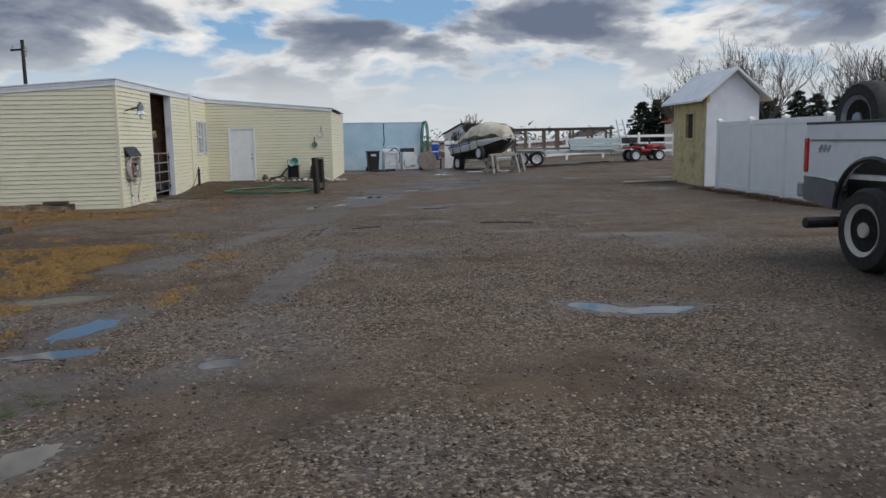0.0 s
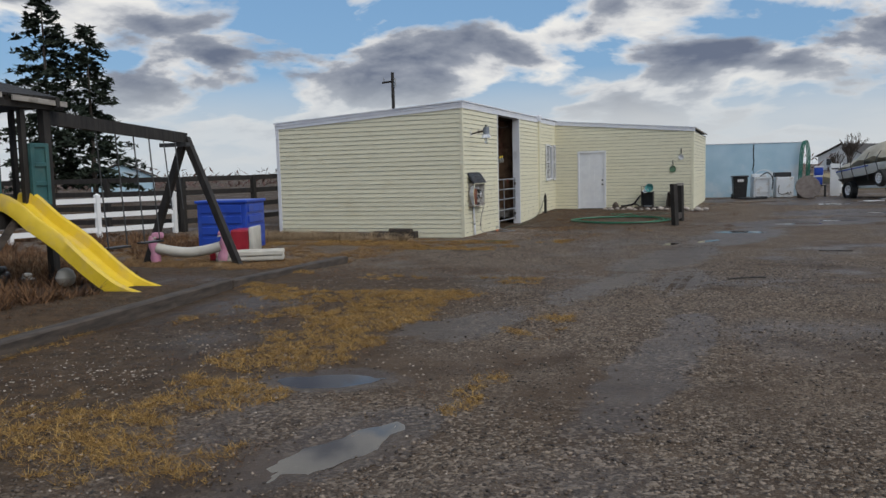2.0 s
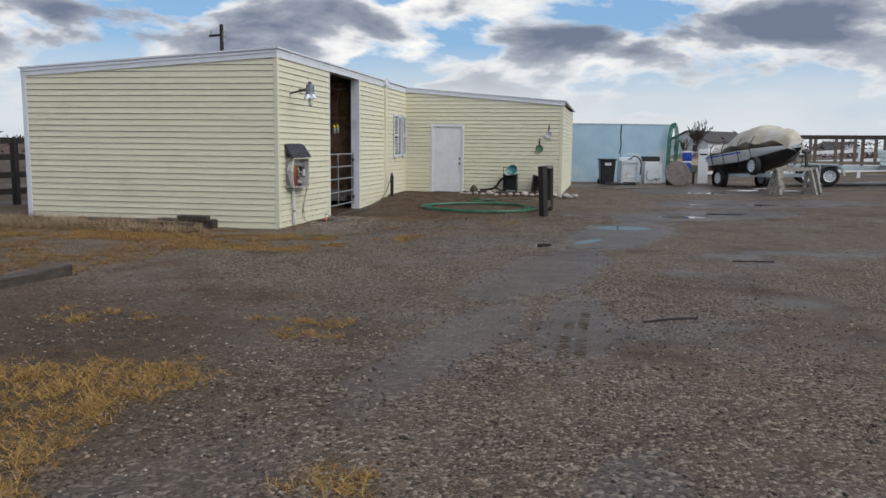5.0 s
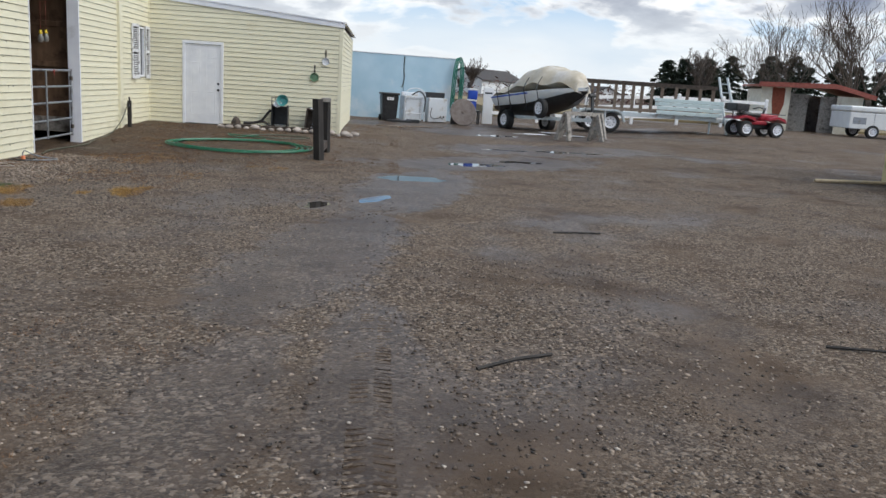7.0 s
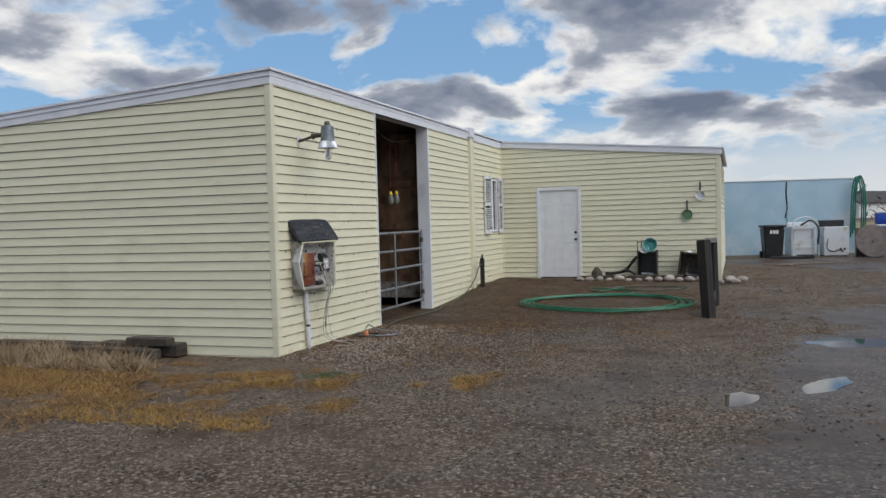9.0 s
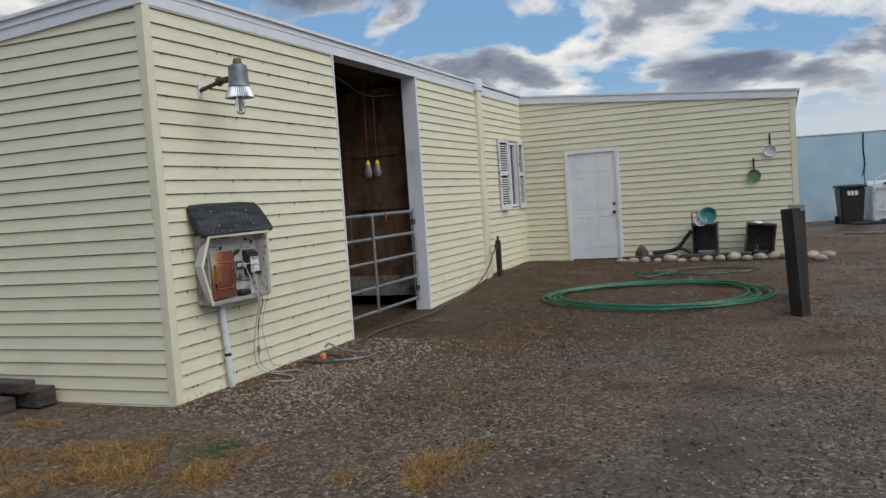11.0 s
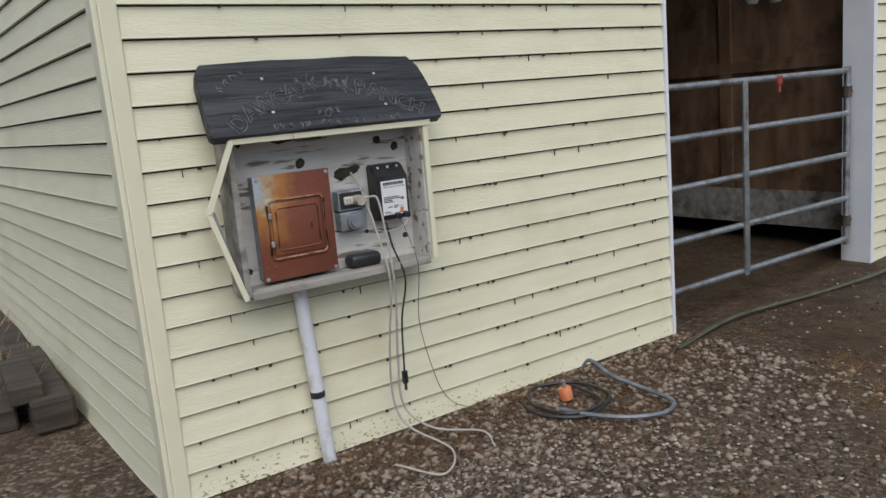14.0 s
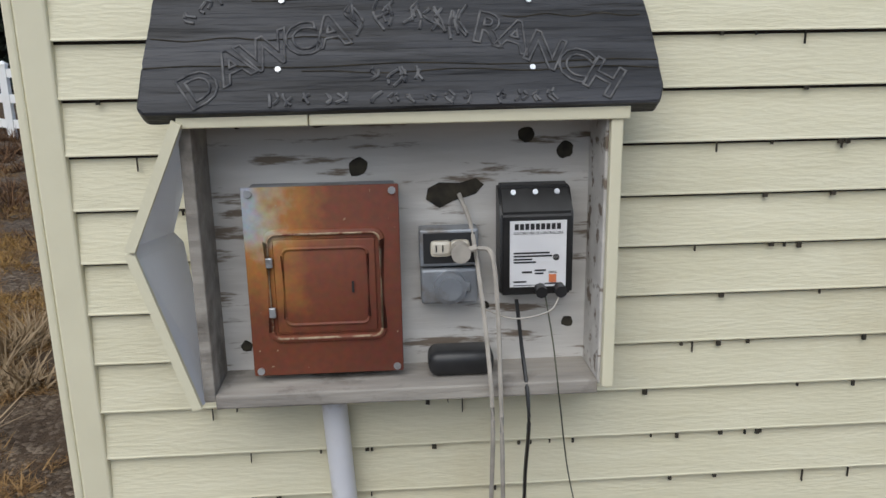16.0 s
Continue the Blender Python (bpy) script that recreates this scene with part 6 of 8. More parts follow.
build_flatbed()
lad = thing("step_ladder", at(19.3, 18.3, -10), "white painted step ladder leaning on the trailer", "ladder")
for s in (-0.22, 0.22):
    quick("stile", "steel_white", lad, lambda bm: beam(bm, (s + 0.25, -0.2, 0), (s * 0.7 - 0.2, 0.5, 2.15), 0.05, 0.08))
for i in range(6):
    z = 0.3 + i * 0.32
    f = z / 2.15
    quick("rung", "steel_white", lad, lambda bm: beam(bm, (0.25 - 0.45 * f - 0.2, -0.2 + 0.7 * f, z), (0.25 - 0.45 * f + 0.2, -0.2 + 0.7 * f, z), 0.08, 0.03))


def build_atv():
    t = thing("quad_bike", at(20.1, 17.6, 8) @ Matrix.Scale(1.0, 4), "red quad bike with black racks", "quad bike")
    for x, r in ((-0.62, 0.29), (0.66, 0.29)):
        for y in (-0.4, 0.4):
            wheel("tyre", t, x, y, r, r, 0.24, axis="y")
    quick("chassis", "black", t, lambda bm: (soft_box(bm, (-0.7, -0.16, 0.28), (0.75, 0.16, 0.55), 0.06), rod(bm, (0.2, 0, 0.5), (0.35, 0, 1.0), 0.04, 8)))
    def fenders(bm):
        for x0, x1 in ((-1.0, -0.25), (0.28, 1.02)):
            c = (x0 + x1) / 2
            plate(bm, [(x0, 0.62), (x0 + 0.08, 0.72), (c, 0.78), (x1 - 0.08, 0.72), (x1, 0.55), (x1 - 0.08, 0.6), (c, 0.7), (x0 + 0.08, 0.65)], 1.0, Matrix.Translation((0, -0.5, 0)))
        soft_box(bm, (0.1, -0.18, 0.6), (0.85, 0.18, 0.86), 0.07, None, 3)
        soft_box(bm, (-0.3, -0.3, 0.45), (0.35, 0.3, 0.6), 0.04)
    quick("body", "red_paint", t, fenders, "", True)
    quick("seat", "black", t, lambda bm: soft_box(bm, (-0.72, -0.17, 0.72), (0.15, 0.17, 0.88), 0.06, None, 3), "black seat", True)
    quick("handlebar", "black", t, lambda bm: hose(bm, spline([(0.12, -0.4, 1.02), (0.25, -0.2, 1.08), (0.32, 0, 1.04), (0.25, 0.2, 1.08), (0.12, 0.4, 1.02)], 4), 0.02, 8))
    for x0, x1, z in ((-1.05, -0.45, 0.9), (0.45, 1.0, 0.86)):
        quick("rack", "black", t, lambda bm: [rod(bm, (x0, y, z), (x1, y, z), 0.014, 6) for y in (-0.35, -0.12, 0.12, 0.35)] + [rod(bm, (x, -0.38, z), (x, 0.38, z), 0.014, 6) for x in (x0, (x0 + x1) / 2, x1)] + [rod(bm, (x, 0, z - 0.2), (x, 0, z), 0.014, 6) for x in (x0 + 0.1, x1 - 0.1)])
    quick("cargo_box", "black", t, lambda bm: soft_box(bm, (-1.05, -0.35, 0.92), (-0.5, 0.35, 1.2), 0.04), "black cargo box")
    quick("headlight", "prism", t, lambda bm: lathe(bm, [(0, 0.03), (0.06, 0.02), (0.07, 0)], 14, Matrix.Translation((0.86, 0, 0.76)) @ pose(0, 0, 0, 0, 90, 0)))


build_atv()


def rail_fence(name, a, b, gap, height, rails, label, mat="vinyl_white", thick=0.13, rail_h=0.15, caps=True):
    a, b = Vector((*a, 0)), Vector((*b, 0))
    n = max(1, round((b - a).length / gap))
    t = thing(name, pose(a.x, a.y, 0), label, "fence")
    for i in range(n + 1):
        p = (b - a) * i / n
        z = rise(a.x + p.x, a.y + p.y)
        quick("post", mat, t, lambda bm: soft_box(bm, (p.x - thick / 2, p.y - thick / 2, z - 0.1), (p.x + thick / 2, p.y + thick / 2, z + height), 0.008))
        if caps:
            quick("post_cap", mat, t, lambda bm: lathe(bm, [(thick * 0.78, 0), (thick * 0.78, 0.03), (0.0, 0.09)], 4, Matrix.Translation((p.x, p.y, z + height)) @ pose(0, 0, 0, 0, 0, 45)))
        if i < n:
            q = (b - a) * (i + 1) / n
            z2 = rise(a.x + q.x, a.y + q.y)
            for f in rails:
                quick("rail", mat, t, lambda bm: beam(bm, (p.x, p.y, z + height * f), (q.x, q.y, z2 + height * f), 0.045, rail_h))
    return t


rail_fence("rail_fence", (10.9, 24.5), (24.8, 26.4), 2.4, 1.4, (0.9, 0.58, 0.25), "white vinyl three-rail fence behind the yard")


def build_red_shed():
    t = thing("loafing_shed", at(24.95, 27.4, -10) @ Matrix.Scale(0.95, 4), "open rust-stained white sheet shed with a red roof", "shed")
    quick("wall", "shed_white", t, lambda bm: box(bm, (0, 0, -0.2), (1.5, 0.06, 2.25)), "rust-stained cream sheet")
    quick("wall", "shed_white", t, lambda bm: box(bm, (3.9, 0.02, -0.2), (5.2, 0.08, 1.95)), "rust-stained cream sheet")
    quick("rust_patch", "rust_red", t, lambda bm: plate(bm, [(0.55, 2.2), (1.2, 2.2), (1.22, 1.4), (1.05, 0.75), (0.92, 0.6), (0.8, 0.35), (0.72, 0.4), (0.66, 1.0), (0.58, 1.5)], 0.006, Matrix.Translation((0, -0.008, 0))), "red rust patch")
    quick("fascia", "red_roof", t, lambda bm: (beam(bm, (-0.3, -0.52, 2.32), (3.6, -0.52, 2.42), 0.05, 0.24), beam(bm, (3.6, -0.52, 2.42), (5.6, -0.52, 1.95), 0.05, 0.22)), "rusty red fascia sheet")
    quick("side_wall", "shed_white", t, lambda bm: (box(bm, (0, 0.06, -0.2), (0.06, 2.6, 2.1)), box(bm, (5.14, 0.08, -0.2), (5.2, 2.6, 1.9))))
    quick("back_wall", "grey_wood", t, lambda bm: box(bm, (0.06, 2.5, -0.2), (5.14, 2.6, 1.9)))
    quick("inner_board", "grey_wood", t, lambda bm: (box(bm, (1.6, 0.5, 0), (2.6, 0.56, 1.95)), box(bm, (3.2, 0.4, 0), (4.0, 0.46, 1.9))))
    quick("roof", "red_roof", t, lambda bm: plate(bm, [(-0.3, 2.3), (3.6, 2.42), (5.6, 1.95), (5.6, 1.88), (3.6, 2.33), (-0.3, 2.22)], 3.3, Matrix.Translation((0, -0.5, 0))), "rusty red roof sheet")
    for i in range(7):
        quick("roof_rib", "red_roof", t, lambda bm: box(bm, (-0.2 + i * 0.58, -0.52, 2.3 + i * 0.018), (-0.15 + i * 0.58, 2.8, 2.33 + i * 0.018)))


build_red_shed()


def build_camper():
    t = thing("folding_camper", at(27.4, 24.3, -6), "white folding tent camper, closed", "camper")
    quick("body", "hull", t, lambda bm: soft_box(bm, (0, -1, 0.4), (4.2, 1, 1.15), 0.04))
    quick("lid", "hull", t, lambda bm: soft_box(bm, (-0.05, -1.04, 1.16), (4.25, 1.04, 1.42), 0.08, None, 3))
    quick("hatch", "grey_box", t, lambda bm: soft_box(bm, (0.15, -1.015, 0.62), (0.75, -0.995, 0.92), 0.01))
    quick("seam", "grey_box", t, lambda bm: [box(bm, (x, -1.006, 0.42), (x + 0.02, -0.998, 1.14)) for x in (1.1, 1.9)])
    for y in (-0.95, 0.95):
        wheel("tyre", t, 1.1, y, 0.3, 0.3, 0.2, axis="y")


build_camper()
pole = tagged(quick("timber_pole", "pole_wood", None, lambda bm: rod(bm, (15.3, 4.5, rise(15.3, 4.5) + 0.05), (18.2, 5.0, rise(18.2, 5.0) + 0.05), 0.04, 10), smooth=True), "pale wooden pole lying on the gravel", "pole")


def build_house(x, y, turn, w, d, h, label, mat="hull"):
    t = thing("house", pose(x, y, 0, 0, 0, turn), label, "house")
    quick("wall", mat, t, lambda bm: (box(bm, (-w / 2, -d / 2, 0), (w / 2, d / 2, h)), plate(bm, [(-w / 2, h), (w / 2, h), (0, h + w * 0.22)], d, Matrix.Translation((0, -d / 2, 0)))))
    for s in (-1, 1):
        quick("roof", "roof_dark", t, lambda bm: plate(bm, [(0, h + w * 0.22 + 0.12), (s * (w / 2 + 0.4), h - 0.05), (s * (w / 2 + 0.4), h + 0.12), (0, h + w * 0.22 + 0.3)], d + 0.8, Matrix.Translation((0, -d / 2 - 0.4, 0))), "dark shingle roof")
    for wx in (-w * 0.25, w * 0.2):
        quick("window", "pane", t, lambda bm: soft_box(bm, (wx - 0.5, -d / 2 - 0.05, h * 0.45), (wx + 0.5, -d / 2 + 0.02, h * 0.85), 0.02))
        quick("window", "pane", t, lambda bm: soft_box(bm, (-w / 2 - 0.05, wx - 0.5, h * 0.45), (-w / 2 + 0.02, wx + 0.5, h * 0.85), 0.02))
    return t


build_house(26.5, 150, -38, 9, 17, 3.0, "white farmhouse with a dark roof in the distance")
build_house(60, 190, 10, 9, 14, 1.6, "low pale building in the distance")
build_house(-70, 62, 40, 7, 12, 2.2, "low pale shed with a dark roof in the distance", "blue_panel")
build_house(-125, 60, 20, 10, 26, 2.2, "long low pale building in the distance")
tagged(quick("field", "field", None, lambda bm: box(bm, (12, 30, -0.2), (90, 75, 0.64))), "flat dry straw-coloured field beyond the fence", "field", kind="structure")


# ---- trees ----
def limb(bm, a, d, length, r, depth, rnd, twig):
    """A branch that bends and forks."""
    n = 4 if depth > 1 else 3
    pts = [a]
    for i in range(n):
        d = (d + Vector((rnd.uniform(-0.2, 0.2), rnd.uniform(-0.2, 0.2), rnd.uniform(-0.05, 0.16)))).normalized()
        pts.append(pts[-1] + d * length / n)
    rings = []
    for i, p in enumerate(pts):
        q = max(r * (1 - 0.6 * i / n), twig)
        side = d.cross(Vector((0.3, 0.2, 1))).normalized()
        up = side.cross(d)
        rings.append([bm.verts.new(p + q * (math.cos(k * math.tau / 5) * side + math.sin(k * math.tau / 5) * up)) for k in range(5 if depth > 1 else 3)])
    for p, q in zip(rings, rings[1:]):
        for k in range(len(p)):
            bm.faces.new((p[k], p[(k + 1) % len(p)], q[(k + 1) % len(p)], q[k]))
    if depth == 0:
        return
    for i in range(1, n + 1):
        for _ in range(1 if i < n else 2):
            e = (d + Vector((rnd.uniform(-1, 1), rnd.uniform(-1, 1), rnd.uniform(-0.25, 0.7))) * 0.85).normalized()
            limb(bm, pts[i], e, length * rnd.uniform(0.5, 0.72), max(r * 0.42, twig), depth - 1, rnd, twig)


def build_bare_tree(x, y, h, seed, mat="bark", stems=1, depth=4, twig=0.012):
    rnd = random.Random(seed)
    t = thing("tree", at(x, y), "leafless tree with many fine branches", "tree")
    bm = bmesh.new()
    for s in range(stems):
        d = Vector((rnd.uniform(-0.35, 0.35), rnd.uniform(-0.35, 0.35), 1)).normalized() if stems > 1 else Vector((0.05, 0, 1))
        rod(bm, (0.2 * s, 0, -0.1), Vector((0.2 * s, 0, 0)) + d * h * 0.22, h * 0.012 + 0.015, 8, h * 0.009)
    part("trunk", bm, mat, t, smooth=True)
    rnd = random.Random(seed)
    bm = bmesh.new()
    for s in range(stems):
        d = Vector((rnd.uniform(-0.35, 0.35), rnd.uniform(-0.35, 0.35), 1)).normalized() if stems > 1 else Vector((0.05, 0, 1))
        base = Vector((0.2 * s, 0, 0)) + d * h * 0.2
        for _ in range(7 if stems == 1 else 5):
            limb(bm, base, (d + Vector((rnd.uniform(-0.8, 0.8), rnd.uniform(-0.8, 0.8), 0.2))).normalized(), h * rnd.uniform(0.28, 0.42), h * 0.0075, depth - 1, rnd, twig)
    part("crown", bm, mat, t, "bare twigs")
    return t


build_bare_tree(32.4, 31.5, 8.4, 3, stems=3, depth=4, twig=0.009)
build_bare_tree(28.4, 33.0, 6.6, 8, stems=2, depth=4, twig=0.009)
build_bare_tree(38.5, 30.0, 6.5, 5, stems=2, depth=4, twig=0.012)
build_bare_tree(36.0, 22.5, 7.0, 6, stems=2, depth=4, twig=0.012)
build_bare_tree(52, 24, 9.0, 9, stems=3, depth=4, twig=0.02)
build_bare_tree(47, 90, 8, 12, depth=4, twig=0.035)
build_bare_tree(20.5, 120, 5.5, 13, depth=4, twig=0.03)
build_bare_tree(17, 100, 3.2, 14, depth=3, twig=0.03)


def build_conifer(x, y, h, seed, tiers=26, spread=0.2, bushy=1.0):
    """A ragged conifer: drooping sprays of small needle clumps round a tapering trunk."""
    rnd = random.Random(seed)
    t = thing("pine_tree", at(x, y), "tall dark ragged conifer", "tree")
    quick("trunk", "bark", t, lambda bm: rod(bm, (0, 0, -0.2), (0, 0, h), h * 0.016, 8, 0.02))
    verts, faces = [], []
    for i in range(tiers):
        f = 0.12 + 0.88 * i / tiers
        for b in range(rnd.randint(4, 6)):
            a = rnd.uniform(0, math.tau)
            reach = h * spread * (1.05 - f) ** 0.75 * rnd.uniform(0.45, 1.15) + 0.12
            for s in range(int(3 + reach * 5)):
                u = rnd.uniform(0.15, 1) ** 0.8
                c = Vector((math.cos(a) * reach * u, math.sin(a) * reach * u, f * h - 0.16 * reach * u + rnd.uniform(-0.15, 0.15)))
                for k in range(3):
                    d = Vector((rnd.uniform(-1, 1), rnd.uniform(-1, 1), rnd.uniform(-0.6, 0.5))) * (0.16 + 0.012 * h) * bushy
                    e = Vector((rnd.uniform(-1, 1), rnd.uniform(-1, 1), rnd.uniform(-0.5, 0.5))) * (0.06 + 0.004 * h) * bushy
                    n0 = len(verts)
                    verts += [c - d * 0.4 - e, c - d * 0.4 + e, c + d]
                    faces.append((n0, n0 + 1, n0 + 2))
    me = bpy.data.meshes.new("crown")
    me.from_pydata(verts, [], faces)
    me.materials.append(M["needles"])
    new("crown", me).parent = t
    return t


build_conifer(-33.9, 17.9, 13.2, 1, 44, 0.3, 1.35)
build_conifer(-32.4, 19.8, 11.4, 2, 40, 0.3, 1.35)
build_conifer(-58, 24.7, 6.4, 3, 20, 0.3, 1.4)
for i, (x, y, h) in enumerate(((47, 96, 8), (52, 98, 7), (57, 92, 9), (62, 95, 9.5), (50, 99, 6.5), (60, 99, 8), (65, 97, 8), (-34, -3, 11), (-31, -8, 10), (-38, 3, 12), (-26, -9, 8), (-24, -11.5, 7.5), (-28, -13, 9), (44, 94, 7.5), (49, 93, 8), (54, 97, 9), (59, 94, 8.5), (67, 93, 9), (71, 95, 8.5), (75, 96, 8), (-22, -14, 8), (-29, -5, 10), (-35, -11, 11))):
    build_conifer(x, y, h * 0.86, 20 + i, 26, 0.56, 2.1)


def build_far_hedge():
    """Low distant scrub and trees along the skyline."""
    rnd = random.Random(77)
    verts, faces = [], []
    for k in range(330):
        a = rnd.uniform(-1.9, 1.5)
        d = rnd.uniform(120, 230)
        cx, cy = d * math.sin(a), d * math.cos(a) - 5
        h = rnd.uniform(1.2, 4.6)
        for j in range(46):
            c = Vector((cx + rnd.gauss(0, 3.2), cy + rnd.gauss(0, 1.5), min(0.95, abs(rnd.gauss(0.3, 0.35))) * h))
            e = Vector((rnd.uniform(-1, 1), rnd.uniform(-1, 1), rnd.uniform(-0.4, 1))) * 0.9
            g = Vector((rnd.uniform(-1, 1), rnd.uniform(-1, 1), rnd.uniform(-0.4, 0.6))) * 0.8
            n0 = len(verts)
            verts += [c - e * 0.5, c + g * 0.5, c + e]
            faces.append((n0, n0 + 1, n0 + 2))
    me = bpy.data.meshes.new("far_scrub")
    me.from_pydata(verts, [], faces)
    me.materials.append(M["rosy"])
    tagged(new("far_scrub", me), "brown leafless scrub along the horizon", "scrub", kind="stuff")


build_far_hedge()


def build_power_pole():
    t = thing("utility_pole", pose(-10.8, 19.0, 0), "dark wooden utility pole with a crossarm", "pole")
    quick("pole", "dark_wood", t, lambda bm: rod(bm, (0, 0, 0), (0, 0, 7.0), 0.11, 10, 0.08))
    quick("crossarm", "dark_wood", t, lambda bm: beam(bm, (-0.6, 0, 6.5), (0.05, 0, 6.55), 0.07, 0.09))
    quick("insulator", "galv", t, lambda bm: rod(bm, (0.12, 0, 6.2), (0.12, 0, 6.7), 0.07, 10))
    quick("insulator", "galv", t, lambda bm: rod(bm, (-0.5, 0, 6.55), (-0.5, 0, 6.75), 0.03, 8))
    p2 = thing("utility_pole", pose(-24, -2.5, 0.2), "tall dark wooden utility pole", "pole")
    quick("pole", "dark_wood", p2, lambda bm: rod(bm, (0, 0, 0), (0, 0, 6.5), 0.12, 10, 0.09))


build_power_pole()


# ---- play area, right-hand fence, shed and truck ----
M["teal"] = material("teal_plastic", (0.025, 0.085, 0.088), (0.045, 0.13, 0.128), 5, 0.45, stain=(0.06, 0.12, 0.11), stain_scale=4)
M["pink"] = material("faded_pink_plastic", (0.5, 0.2, 0.3), (0.62, 0.3, 0.4), 7, 0.5)
M["cream_plastic"] = material("faded_cream_plastic", (0.5, 0.47, 0.41), (0.62, 0.59, 0.52), 5, 0.5)
M["yellow_wall"] = material("faded_yellow_stucco", (0.5, 0.41, 0.2), (0.66, 0.56, 0.31), 6, 0.85, stain=(0.3, 0.26, 0.17), stain_scale=2)
M["truck_white"] = material("dirty_white_car_paint", (0.7, 0.72, 0.76), (0.78, 0.8, 0.83), 2, 0.28, stain=(0.58, 0.56, 0.53), stain_scale=2, coat=0.4)
M["truck_grey"] = material("grey_lower_paint", (0.09, 0.1, 0.12), (0.14, 0.15, 0.17), 4, 0.35, coat=0.3)
M["tail_red"] = material("red_lamp_lens", (0.45, 0.01, 0.012), (0.5, 0.02, 0.02), 4, 0.15)
M["dry_grass"] = material("dry_straw_grass", (0.2, 0.108, 0.03), (0.43, 0.265, 0.081), 2.0, 0.85, island=True)
M["rust_weed"] = material("russet_dead_weeds", (0.06, 0.03, 0.016), (0.21, 0.11, 0.05), 2.5, 0.9, island=True)
M["chain"] = material("dark_chain", (0.05, 0.05, 0.05), (0.1, 0.1, 0.1), 20, 0.5, 0.6)


def build_tower():
    """A playhouse tower with slide and swing beam, in world metres from its own corner."""
    gx, gy = -2.1, -12.35
    z0 = 0.33
    t = thing("play_tower", pose(gx, gy, z0, 0, 0, 0), "dark wooden play tower with teal panels", "play tower")
    W, D = -1.75, 1.32  # depth away from the yard, width along it
    for x, y, h in ((0, 0, 2.45), (0, D, 2.42), (W, 0, 2.42), (W, D, 2.4), (0, 0.52, 2.35), (0, 0.95, 2.35)):
        quick("post", "dark_wood", t, lambda bm: beam(bm, (x, y, -0.1 if abs(y - 0.5) > 0.6 or x else 0.9), (x, y, h), 0.075 if x == 0 and 0 < y < 1 else 0.11, 0.075 if x == 0 and 0 < y < 1 else 0.11))
    for x in (W * 0.35, W * 0.65):
        quick("post", "dark_wood", t, lambda bm: beam(bm, (x, 0, -0.1), (x, 0, 2.4), 0.065, 0.065))
        quick("post", "dark_wood", t, lambda bm: beam(bm, (x, D, 0.9), (x, D, 2.4), 0.065, 0.065))
    quick("floor", "dark_wood", t, lambda bm: box(bm, (W, -0.02, 0.95), (0.02, D + 0.02, 1.05)))
    quick("floor_beam", "dark_wood", t, lambda bm: (beam(bm, (W - 0.05, -0.07, 0.87), (0.05, -0.07, 0.87), 0.05, 0.2), beam(bm, (0.06, -0.05, 0.87), (0.06, D + 0.05, 0.87), 0.05, 0.2)))
    def panel(bm, w, h, rows):
        soft_box(bm, (0, 0.012, 0), (w, 0.05, h), 0.01)
        for a, b in (((0, -0.012, 0), (0.06, 0.012, h)), ((w - 0.06, -0.012, 0), (w, 0.012, h)), *(((0.06, -0.011, z), (w - 0.06, 0.012, z + 0.06)) for z in [i * (h - 0.06) / rows for i in range(rows + 1)])):
            soft_box(bm, a, b, 0.008)
    x = W + 0.1
    for w in (0.46, 0.64, 0.47):
        p = quick("side_panel", "teal", t, lambda bm: panel(bm, w - 0.02, 0.84, 3), "teal moulded plastic panel")
        p.matrix_local = pose(x, -0.12, 1.06)
        x += w
    for y, w in ((0.12, 0.38), (0.98, 0.3)):
        p = quick("side_panel", "teal", t, lambda bm: panel(bm, w, 0.84, 3), "teal moulded plastic panel")
        p.matrix_local = pose(0.09, y, 1.06, 0, 0, 90)
    p = quick("side_panel", "teal", t, lambda bm: panel(bm, 0.7, 0.84, 3), "teal moulded plastic panel")
    p.matrix_local = pose(W + 0.1, 0.4, 1.06, 0, 0, 90)
    for y in (-0.08, D + 0.08):
        quick("roof_beam", "dark_wood", t, lambda bm: beam(bm, (W - 0.25, y, 2.42), (0.2, y, 2.46), 0.06, 0.13))
    for x in (W - 0.1, 0.08):
        quick("eave_beam", "dark_wood", t, lambda bm: beam(bm, (x, -0.25, 2.44), (x, D + 0.25, 2.42), 0.06, 0.12))
    quick("ridge_beam", "dark_wood", t, lambda bm: beam(bm, (W * 0.55, -0.25, 2.78), (W * 0.55, D + 0.3, 2.72), 0.07, 0.13))
    for y in (-0.15, D * 0.5, D + 0.15):
        for x in (W - 0.15, 0.12):
            quick("rafter", "dark_wood", t, lambda bm: beam(bm, (W * 0.55, y, 2.76), (x, y, 2.48), 0.05, 0.1))
    quick("weathered_board", "grey_wood", t, lambda bm: (beam(bm, (0.16, 0.05, 2.46), (0.16, 0.55, 2.5), 0.03, 0.07), beam(bm, (0.17, 0.7, 2.48), (0.17, D + 0.25, 2.44), 0.03, 0.07)), "grey peeling board")
    for i in range(16):
        y = i * 0.1 - 0.1
        quick("roof_slat", "dark_wood", t, lambda bm: beam(bm, (W * 0.55 + 0.03, y, 2.8), (0.15, y, 2.52), 0.09, 0.03))
    quick("brace", "timber", t, lambda bm: beam(bm, (0.05, 0.1, 0.2), (0.25, 0.62, 0.95), 0.06, 0.09))
    quick("ladder_rung", "dark_wood", t, lambda bm: [beam(bm, (W * 0.65, 0, z), (W * 0.35, 0, z), 0.04, 0.05) for z in (0.3, 0.6)])
